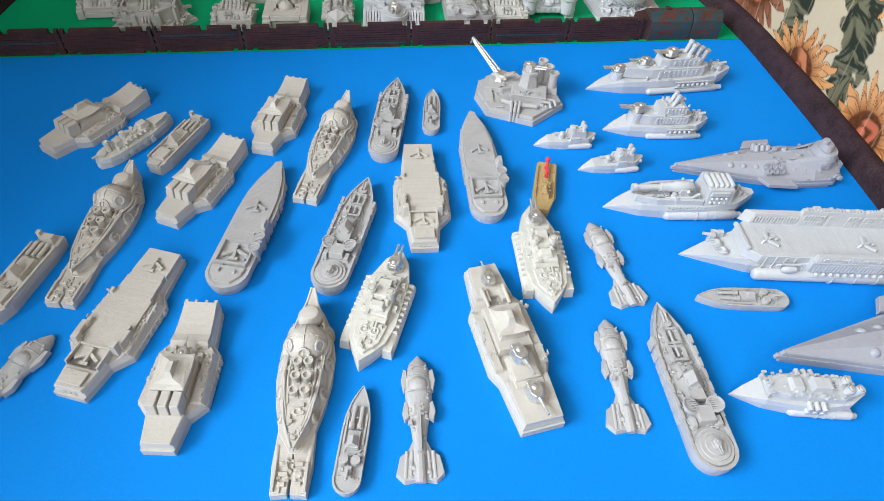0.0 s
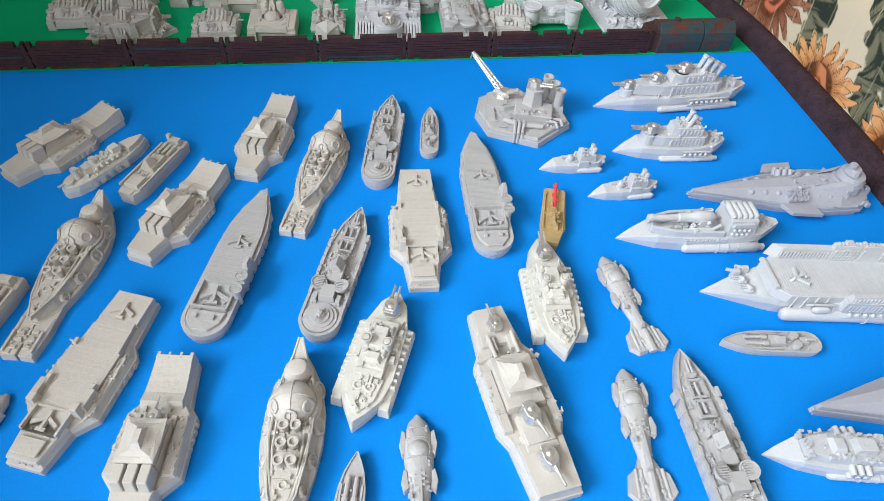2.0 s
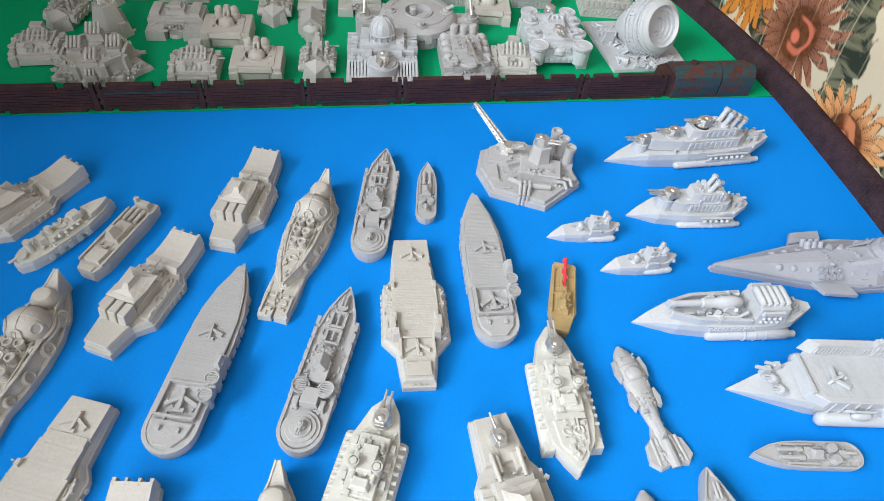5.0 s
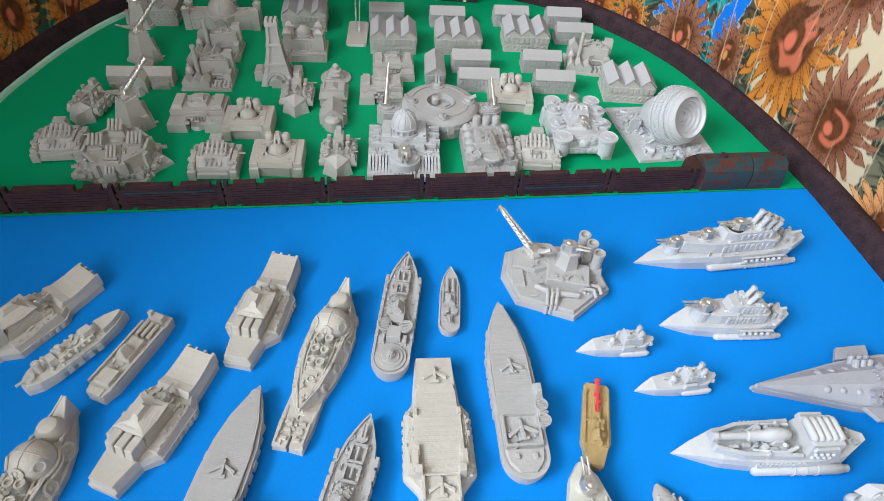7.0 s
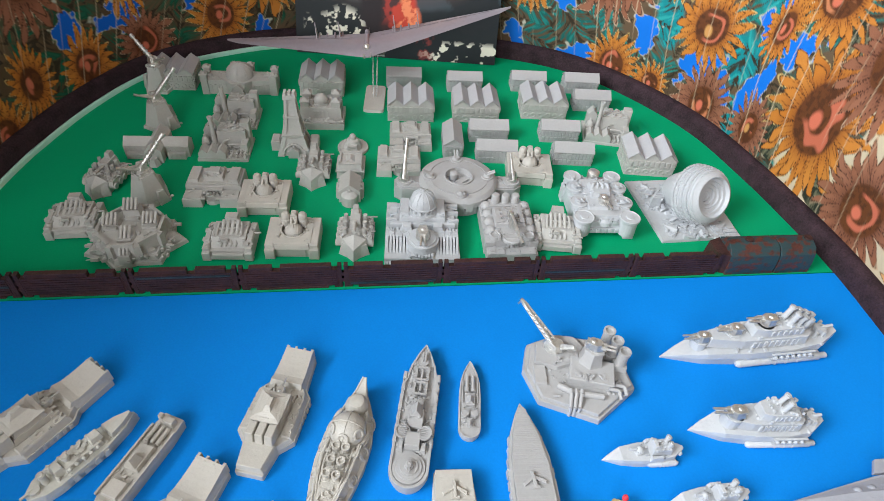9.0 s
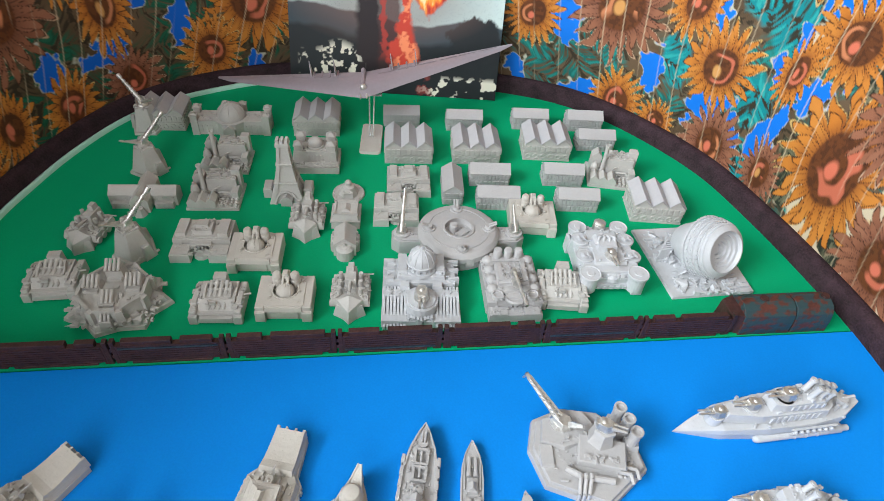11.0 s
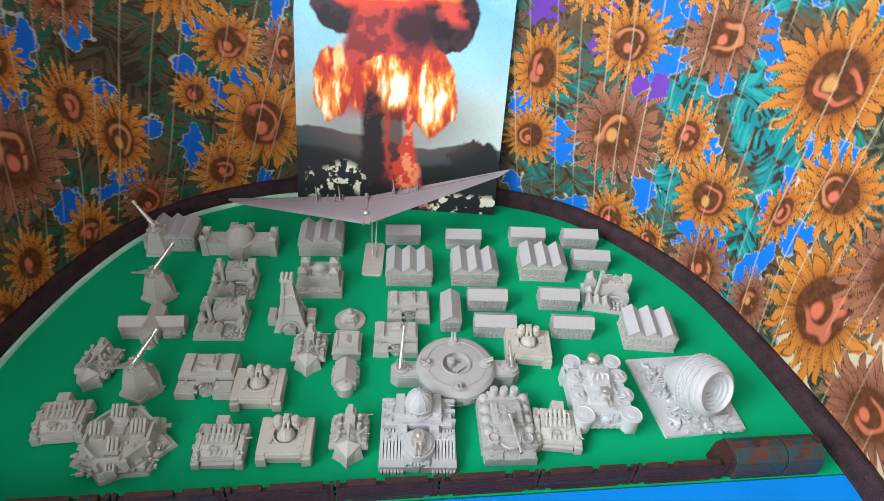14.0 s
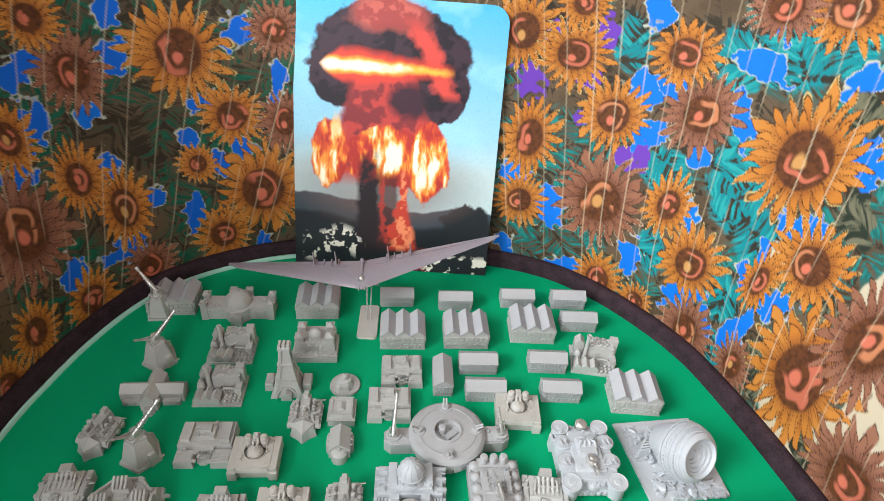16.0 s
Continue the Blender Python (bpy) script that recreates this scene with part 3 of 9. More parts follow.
            lay(o, inside, ink_of(64, 36, 20))
            t = np.clip((r / long - 0.43) / 0.38 + 0.2 * own, 0, 1)[..., None]
            petal = ink_of(*lo) * (1 - t) + ink_of(*mid) * t
            petal = petal * (1 - 0.55 * own[..., None] * t) + ink_of(*hi) * 0.55 * own[..., None] * t
            lay(o, edge(lim - 0.028 - r, 0.02) * edge(0.94 - f, 0.08), petal)
            vein = edge(0.05 - np.abs(f - 0.30 - 0.15 * own), 0.05) * edge((0.62 + 0.2 * own) * long - r, 0.08)
            lay(o, inside * vein * 0.7, ink_of(98, 50, 22) if gold else ink_of(78, 42, 32))
        core = edge(0.40 + 0.08 * wob - r, 0.04)
        lay(o, core, ink_of(108, 62, 32))
        lay(o, core * edge(cloudy(x * 420, y * 420, seed, 2) - 0.52, 0.1) * 0.6, ink_of(72, 40, 24))
        squiggle = np.abs(r - 0.25 - 0.35 * wob)
        lay(o, edge(0.045 - squiggle, 0.03) * edge(np.cos(ang * 1.3 + seed) + 0.2, 0.5), ink_of(206, 112, 84) if seed % 4 else ink_of(208, 132, 90))
        lay(o, edge(0.10 - np.hypot(x / fr - 0.05, (y / fr + 0.05 + 0.3 * wob) * 0.8), 0.04), ink_of(222, 120, 92) if seed % 5 else ink_of(214, 156, 90))
    # thin pale lines slanting up the cloth
    for k in range(64):
        at = 0.42 + k * 0.021 + rnd.uniform(-0.004, 0.004)
        slip = at + (v - 0.1) * (0.17 if at < 1.2 else -0.32) + 0.001 * (cloudy(v * 14, v * 0 + k, 60, 2) - 0.5)
        lay(out, edge(0.0005 - np.abs(s - slip), 0.0007) * rnd.uniform(0.25, 0.6) * edge(cloudy(s * 9, v * 22, 61 + k, 2) - 0.36, 0.2), ink_of(225, 205, 170))
    return out * 0.8


def cloth_out(v):
    """How far the cloth stands off the rim at a height: upright at first, then leaning back."""
    q = np.clip(v - 0.07, 0, 9)
    return 0.015 + 0.28 * q * q / (q + 0.05)


def hang(name, s, v, ripple, label):
    """A length of the cloth hung along the rim."""
    along = np.arange(len(rim_path)) * 0.004
    off = cloth_out(v) + ripple
    x, y = (np.interp(s, along, rim_path[:, i]) + np.interp(s, along, rim_out[:, i]) * off for i in (0, 1))
    ob = grid_mesh(name, np.stack([x, y, v], -1).reshape(-1, 3), *s.shape, FABRIC, cloth_print(s, v))
    return tagged(ob, label, kind="structure")


cs, cv = np.meshgrid(np.arange(0.46, 1.80, 0.001), np.arange(0.0, 0.37, 0.001))
cv = cv * (1 - 0.55 * np.clip((0.74 - cs) / 0.13, 0, 1))  # unseen top, lowered towards the near side to let light over
hang("curtain", cs, cv, 0.003 * (cloudy(cs * 14, cv * 3, 71, 2) - 0.5) * np.clip(cv / 0.05, 0, 1), "cotton cloth printed with orange and brown sunflowers, teal leaves and blue")
# an unseen stretch, added to shade the table's left side, ever lower nearer
us, uv = np.meshgrid(np.arange(1.80, 2.40, 0.003), np.arange(0.0, 0.37, 0.003))
uv = uv * (1 - 0.40 * np.clip((us - 2.0) / 0.34, 0, 1))
hang("curtain_shade", us, uv, 0.003 * (cloudy(us * 14, uv * 3, 71, 2) - 0.5) * np.clip(uv / 0.05, 0, 1), "unseen added length of sunflower cloth that shades the table's left side")


# ---- the poster ----
def poster_print(a, b):
    """A photograph of a fiery mushroom cloud over dark hills; a runs right, b runs down, 0 to 1."""
    out = np.empty(a.shape + (3,))
    k = np.clip(b / 0.62, 0, 1)[..., None]
    out[:] = ink_of(74, 176, 222) * (1 - k) + ink_of(170, 208, 218) * k
    lay(out, edge(cloudy(a * 5, b * 9, 81) - 0.55, 0.2) * 0.45, ink_of(160, 215, 232))
    lay(out, edge(b - 0.52 - 0.03 * cloudy(a * 4, b * 2, 82), 0.12) * 0.5, ink_of(205, 205, 190))
    grit = np.random.RandomState(9).rand(*a.shape)
    lay(out, (grit > 0.93) * 0.25, ink_of(70, 110, 130))
    ridge = 0.70 + 0.05 * cloudy(a * 5, a * 0, 83, 4) - 0.02 * np.cos(a * 7) + 0.05 * np.clip(a - 0.3, 0, 0.5)
    lay(out, edge(b - ridge, 0.008), ink_of(52, 66, 74))
    lay(out, edge(b - ridge - 0.05 - 0.05 * cloudy(a * 6, b * 6, 84), 0.02), ink_of(22, 30, 34))
    tree = np.hypot((a - 0.88) / 0.13, (b - 0.80) / 0.09) + 0.7 * (cloudy(a * 22, b * 22, 85) - 0.5)
    lay(out, edge(0.95 - tree, 0.1), ink_of(26, 32, 36))
    # dust veil beside the stem
    lay(out, edge(0.30 - np.hypot((a - 0.46) * 0.75, (b - 0.66) * 2.2), 0.2) * 0.55, ink_of(120, 92, 84))
    # smoke cap
    billow = cloudy(a * 9, b * 12, 91, 5) - 0.5
    fine = cloudy(a * 26, b * 34, 92, 4) - 0.5
    cap = np.minimum(np.hypot((a - 0.46) / 0.37, (b - 0.19) / 0.185), np.hypot((a - 0.22) / 0.14, (b - 0.28) / 0.10))
    cap = np.minimum(cap, np.hypot((a - 0.68) / 0.16, (b - 0.30) / 0.12)) + 0.32 * billow + 0.12 * fine
    lay(out, edge(1.0 - cap, 0.05), ink_of(58, 38, 48))
    lay(out, edge(1.0 - cap, 0.05) * edge(fine + billow - 0.02, 0.2), ink_of(30, 20, 28))
    top = np.hypot((a - 0.46) / 0.17, (b - 0.055) / 0.055) + 0.9 * billow
    lay(out, edge(1.0 - top, 0.6), ink_of(192, 92, 80))
    lay(out, edge(1.0 - top, 0.25) * edge(fine + 0.02, 0.12) * 0.8, ink_of(150, 56, 54))
    bend = 0.585 + 0.75 * (b - 0.10) - 0.35 * (b - 0.10) ** 2
    arm = np.abs(a - bend) / 0.05 + 2.2 * billow + 1.2 * fine
    lay(out, edge(1.0 - arm, 0.9) * edge(b - 0.08, 0.05) * edge(0.325 - b, 0.03) * 0.95, ink_of(214, 74, 62))
    # stem and skirt
    wide = 0.17 + 0.10 * np.clip((b - 0.30) / 0.3, 0, 1)
    stem = np.abs(a - 0.43) / wide + 0.5 * billow
    lay(out, edge(1.0 - stem, 0.2) * edge(b - 0.25, 0.04) * edge(0.64 - b, 0.06), ink_of(186, 62, 56))
    lay(out, edge(1.0 - stem, 0.2) * edge(b - 0.27, 0.03) * edge(0.6 - b, 0.05) * edge(fine + billow - 0.06, 0.16) * 0.8, ink_of(110, 38, 44))
    lay(out, edge(0.95 - np.hypot((a - 0.55) / 0.10, (b - 0.345) / 0.075) - 0.8 * billow, 0.4), ink_of(58, 28, 40))
    skirt = np.minimum(np.hypot((a - 0.175) / 0.085, (b - 0.555) / 0.135), np.hypot((a - 0.66) / 0.105, (b - 0.565) / 0.14))
    skirt = np.minimum(skirt, np.hypot((a - 0.46) / 0.20, (b - 0.555) / 0.115)) + 0.45 * billow + 0.30 * fine
    on = edge(1.0 - skirt, 0.10)
    # tongues of flame, drawn out upwards and curling
    curl_a, curl_b = a + 0.05 * (cloudy(a * 9, b * 9, 94, 3) - 0.5), b + 0.05 * (cloudy(a * 9 + 40, b * 9, 96, 3) - 0.5)
    lick = cloudy(curl_a * 30, curl_b * 11, 93, 4) - 0.5
    wisp = cloudy(curl_a * 64, curl_b * 26, 97, 3) - 0.5
    heat = 0.38 + 1.9 * lick + 0.9 * wisp + 0.3 * billow
    for x, y, r in ((0.16, 0.575, 0.085), (0.20, 0.45, 0.05), (0.45, 0.59, 0.10), (0.50, 0.53, 0.07), (0.67, 0.55, 0.09), (0.64, 0.64, 0.06)):
        heat = heat + 0.62 * np.exp(-(((a - x) / r) ** 2 + ((b - y) / (r * 0.9)) ** 2))
    heat = heat - 0.5 * np.exp(-(((a - 0.33) / 0.06) ** 2 + ((b - 0.60) / 0.10) ** 2))
    lay(out, on, ink_of(176, 48, 40))
    lay(out, on * edge(heat - 0.50, 0.45), ink_of(228, 92, 40))
    lay(out, on * edge(heat - 0.80, 0.40), ink_of(250, 176, 66))
    lay(out, on * edge(heat - 1.06, 0.34), ink_of(255, 246, 216))
    left = np.hypot((a - 0.20) / 0.04, (b - 0.43) / 0.06) + 1.4 * billow + fine
    lay(out, edge(1.0 - left, 0.9) * edge(heat - 0.75, 0.5) * 0.8, ink_of(250, 190, 110))
    # falling column
    dark = np.abs(a - 0.375) / 0.055 + 0.6 * billow
    lay(out, edge(1.0 - dark - 0.5 * fine, 0.5) * edge(b - 0.60 + 0.25 * billow + 0.1 * fine, 0.09) * edge(0.93 - b, 0.05), ink_of(34, 24, 28))
    lay(out, edge(1.0 - np.abs(a - 0.47 + 0.03 * fine) / 0.05, 0.4) * edge(b - 0.62, 0.03) * edge(0.9 - b, 0.06) * 0.8, ink_of(72, 32, 30))
    strand = np.abs(a - 0.545 - 0.04 * np.clip(b - 0.75, 0, 1) - 0.06 * fine) / (0.018 + 0.05 * np.clip((b - 0.70) / 0.2, 0, 1)) + 0.8 * fine
    go = edge(1.0 - strand, 0.5) * edge(b - 0.60, 0.03) * edge(0.915 - b, 0.02)
    lay(out, go, ink_of(196, 62, 44))
    lay(out, go * edge(fine - 0.05, 0.1), ink_of(240, 140, 96))
    lay(out, edge(1.0 - np.abs(a - 0.44 + 0.05 * fine) / 0.012, 0.6) * edge(b - 0.62, 0.05) * edge(0.86 - b, 0.05) * 0.8, ink_of(176, 56, 46))
    # white-hot streak
    d = np.abs(b - 0.224 - 0.02 * a + 0.03 * billow + 0.012 * fine)
    run = edge(a - 0.135 - 2.5 * d ** 1.2, 0.03) * edge(0.74 - a, 0.06)
    thick = 0.030 - 0.020 * np.clip((a - 0.30) / 0.40, 0, 1)
    lay(out, run * edge(thick * 1.9 - d, 0.03), ink_of(224, 66, 48))
    lay(out, run * edge(thick * 0.95 - d, 0.016), ink_of(250, 176, 62))
    lay(out, run * edge(thick * 0.55 - d, 0.014) * edge(0.50 - a + 0.3 * fine, 0.2), ink_of(255, 250, 226))
    # pale scrub in the foreground
    scrub = cloudy(a * 30, b * 42, 95, 3)
    near = edge(b - 0.93, 0.02) * edge(a - 0.62, 0.05) + edge(0.05 - np.abs(b - 0.90 - 0.02 * np.sin(a * 20)), 0.03) * edge(0.34 - a, 0.05) * edge(a - 0.05, 0.03)
    lay(out, np.clip(near, 0, 1) * edge(scrub - 0.57, 0.04), ink_of(232, 228, 212))
    lay(out, edge(b - 0.91, 0.03) * edge(0.035 - np.abs(a - 0.64), 0.03) * edge(scrub - 0.45, 0.1) * 0.7, ink_of(150, 60, 54))
    return out


def poster(x0, x1, y, high, corner):
    root = thing("poster", "glossy poster of a fiery mushroom cloud propped against the cloth", "poster")
    wide = x1 - x0
    pa, pb = np.meshgrid(np.linspace(0, 1, int(wide / 0.8)), np.linspace(1, 0, int(high / 0.8)))
    z = (1 - pb) * high
    over = np.clip(z - (high - corner), 0, corner)
    cut = corner - np.sqrt(np.maximum(corner ** 2 - over ** 2, 0))
    x = x0 + cut + pa * (wide - 2 * cut)
    fr = grid_mesh("print", np.stack([x, np.full_like(x, y), z], -1).reshape(-1, 3) * MM, *pa.shape, PAPER, poster_print((x - x0) / wide, pb))
    fr.parent = root
    bm = bmesh.new()
    arc = [corner * (1 - math.cos(t)) for t in np.linspace(0, math.pi / 2, 7)]
    pts = [(x0, 0), (x1, 0)] + [(x1 - c, high - corner + corner * math.sin(t)) for c, t in zip(arc, np.linspace(0, math.pi / 2, 7))] + [(x0 + c, high - corner + corner * math.sin(t)) for c, t in reversed(list(zip(arc, np.linspace(0, math.pi / 2, 7))))]
    f = bm.faces.new([bm.verts.new((px, y + 0.4, pz)) for px, pz in pts])
    g = bmesh.ops.extrude_face_region(bm, geom=[f])
    bmesh.ops.translate(bm, vec=(0, 1.4, 0), verts=[q for q in g["geom"] if isinstance(q, bmesh.types.BMVert)])
    bmesh.ops.recalc_face_normals(bm, faces=bm.faces)
    part("backing", bm, PLASTER, root)
    return root


# it leans back against the cloth
poster(-180.0, 47.0, 0.0, 301.0, 19.0).matrix_basis = Matrix.Translation((0, 0.754, 0.0005)) @ Matrix.Rotation(radians(-15.6), 4, "X")

# ---- the model fleet ----
def moved(bm, x, y, z, turn=0.0, size=1.0, tip=0.0):
    """Moves a bmesh that was drawn at the origin, pointing along x."""
    m = Matrix.Translation((x, y, z)) @ Matrix.Rotation(radians(turn), 4, "Z") @ Matrix.Rotation(radians(-tip), 4, "Y") @ Matrix.Scale(size, 4)
    bmesh.ops.transform(bm, matrix=m, verts=bm.verts)
    return bm


def turret(parent, x, y, z, turn=0.0, size=1.0, barrels=2, mat=None, reach=9.0, lift=4.0):
    """A gun turret: a rounded house on a ring, and its barrels."""
    mat = mat or METAL
    bm = bmesh.new()
    drum(bm, 0, 0, 0, 3.2, 1.0)
    prism(bm, [(3.4, -1.8), (3.4, 1.8), (1, 3.2), (-3, 3.0), (-4, 1.6), (-4, -1.6), (-3, -3.0), (1, -3.2)], 0.9, 4.0, 0.72)
    dome(bm, -1.2, 0, 3.7, 1.4, 0.7, 10)
    box(bm, -3.4, 0, 2.0, 1.6, 3.4, 1.6)
    house = part("turret", moved(bm, x, y, z, turn, size), mat, parent, "bare silver metal gun turret" if mat is METAL else "", bevel=0.25)
    for i in range(barrels):
        o = (i - (barrels - 1) / 2) * 2.0
        bm = bmesh.new()
        rod(bm, (2.5, o, 2.4), (reach, o, 2.4 + reach * math.tan(radians(lift))), 0.62, 0.5, 8)
        rod(bm, (2.4, o, 2.4), (4.4, o, 2.5), 1.0, 0.85, 8)
        part("barrel", moved(bm, x, y, z, turn, size), mat, house)
    return house


def small_plane(parent, x, y, z, turn, size, mat):
    """A folded aircraft moulded on a deck."""
    bm = bmesh.new()
    prism(bm, [(4, 0.5), (-3, 0.7), (-4, 0.4), (-4, -0.4), (-3, -0.7), (4, -0.5)], 0, 1.5, 0.8)
    for s in (-1, 1):
        prism(bm, [(1.6, 0), (0.2, 0), (-2.6, s * 4.6), (-1.2, s * 5.0)], 0.3, 1.2, 0.9)
    box(bm, -3.4, 0, 0.4, 1.2, 3.4, 0.8)
    return part("deck_plane", moved(bm, x, y, z, turn, size), mat, parent, bevel=0.12)


def funnels(parent, spots, r, h, mat, lean=0.0, z=8.0):
    for x, y in spots:
        bm = bmesh.new()
        way = Vector((-math.sin(radians(lean)), 0, math.cos(radians(lean))))
        a = Vector((x, y, z))
        rod(bm, a, a + way * h, r, r * 0.92, 12)
        rod(bm, a + way * (h - r * 0.9), a + way * h, r * 1.18, r * 1.18, 12)
        rod(bm, a + way * h, a + way * (h + 0.35), r * 0.8, r * 0.65, 12)
        part("funnel", bm, mat, parent, smooth=True)


def side_rows(bm, x0, x1, y, z, n, sx, sy, sz, top=0.8):
    """The same small block in a row along both sides."""
    for i in range(n):
        x = x0 + (x1 - x0) * i / max(n - 1, 1)
        for s in (-1, 1):
            box(bm, x, s * y, z, sx, sy, sz, top)


def studs(bm, x0, x1, y, z, n, r):
    for i in range(n):
        for s in (-1, 1):
            dome(bm, x0 + (x1 - x0) * i / max(n - 1, 1), s * y, z, r, 0.7, 8)


def hexagonal_hull(root, mat, long, wide, h=8.0):
    """The stepped hull of the angular squadron: blunt ends, flared waist."""
    a, w = long / 2, wide / 2
    bm = bmesh.new()
    prism(bm, mirror([(a, w * 0.56), (a * 0.42, w * 0.70), (a * 0.30, w * 0.94), (-a * 0.42, w), (-a * 0.60, w * 0.60), (-a, w * 0.46)]), 0, h * 0.62, 1.0, topy=1.0)
    prism(bm, mirror([(a * 0.99, w * 0.56), (a * 0.42, w * 0.66), (a * 0.28, w * 0.90), (-a * 0.42, w * 0.97), (-a * 0.60, w * 0.60), (-a * 0.97, w * 0.47)]), h * 0.62, h, 0.97, topy=0.9)
    side_rows(bm, -a * 0.36, a * 0.22, w * 0.965, h * 0.15, 7, 2.6, 1.4, h * 0.36, 0.7)
    hull = part("hull", bm, mat, root, bevel=0.35)
    bm = bmesh.new()
    prism(bm, mirror([(-a * 0.58, w * 0.58), (-a * 0.97, w * 0.44)]), h, h + 2.0, 0.94, topy=0.88)
    side_rows(bm, -a * 0.95, -a * 0.95, w * 0.22, h * 0.4, 1, 2.2, 2.4, 1.4)
    part("fore_block", bm, mat, root, bevel=0.5)
    bm = bmesh.new()
    for s in (-1, 1):
        prism(bm, [(a * 0.26, s * w * 0.84), (a * 0.20, s * w * 0.50), (-a * 0.44, s * w * 0.54), (-a * 0.44, s * w * 0.93)], h, h + 1.6, 0.95, topy=0.7)
    studs(bm, -a * 0.36, a * 0.16, w * 0.80, h + 1.2, 7, 0.75)
    part("side_gallery", bm, mat, root, bevel=0.2)
    return hull


def fantail(root, mat, a, w, h):
    """The ramped end with four prongs."""
    bm = bmesh.new()
    rows = [(a * 0.34, h), (a * 0.40, h + 3.2), (a * 0.52, h + 2.2), (a * 0.66, h + 2.6), (a * 0.8, h + 3.6), (a * 0.98, h + 5.2)]
    for (x0, z0), (x1, z1) in zip(rows, rows[1:]):
        k0, k1 = 0.64 - 0.12 * x0 / a, 0.64 - 0.12 * x1 / a
        v = [bm.verts.new(p) for p in ((x0, -w * k0, h - 1), (x1, -w * k1, h - 1), (x1, w * k1, h - 1), (x0, w * k0, h - 1), (x0, -w * k0 * 0.95, z0), (x1, -w * k1 * 0.95, z1), (x1, w * k1 * 0.95, z1), (x0, w * k0 * 0.95, z0))]
        for q in ((0, 3, 2, 1), (4, 5, 6, 7), (0, 1, 5, 4), (1, 2, 6, 5), (2, 3, 7, 6), (3, 0, 4, 7)):
            bm.faces.new([v[i] for i in q])
    bmesh.ops.remove_doubles(bm, verts=bm.verts, dist=0.01)
    bmesh.ops.recalc_face_normals(bm, faces=bm.faces)
    part("ramp", bm, mat, root)
    for y in (-0.46, -0.16, 0.16, 0.46):
        bm = bmesh.new()
        box(bm, a * 0.98, y * w, h * 0.5, 4.2, 2.0 if abs(y) > 0.3 else 1.5, h * 0.5 + 5.0, 0.85)
        part("prong", bm, mat, root, bevel=0.2)


def angular_cruiser(mat=PALE):
    root = thing("model_warship", "pale grey resin model cruiser with pagoda house and three launch boxes", "model ship", "angular cruisers")
    a, w, h = 40.0, 17.0, 8.0
    hexagonal_hull(root, mat, 80, 34, h)
    fantail(root, mat, a, w, h)
    for y in (-5.6, 0, 5.6):
        bm = bmesh.new()
        box(bm, -20.5, y, h, 9.5, 5.0, 9.0, 0.86, shift=(1.2, 0))
        part("launch_box", bm, mat, root, bevel=0.6)
    bm = bmesh.new()
    box(bm, -4, 0, h, 24, 17, 4.5, 0.92)
    box(bm, -5, 0, h + 4.5, 19, 14.5, 5.0, 0.74)
    box(bm, -11, 0, h + 4.2, 7, 15, 6.4, 0.8, topy=0.3)
    part("house", bm, mat, root, bevel=0.3)
    bm = bmesh.new()
    pagoda(bm, -5.5, 0, h + 9.0, 20, 17, 6.4)
    part("roof", bm, mat, root, bevel=0.2)
    bm = bmesh.new()
    for s in (-1, 1):
        rod(bm, (4, s * 4, h + 3), (10, s * 4.6, h + 3.4), 0.9)
        box(bm, 7, s * 8, h, 6, 3, 3.0, 0.8)
    pieces("deck_locker", bm, mat, root)
    turret(root, 8.0, 0, h + 3.4, 0, 0.95, 1, METAL, 9)
    greebles(root, mat, [(-17, 12, 9.5, 14, h + 1.4), (-17, 12, -14, -9.5, h + 1.4), (5, 13, -7, 7, h + 0.2)], 11, 16, 1.1)
    return root


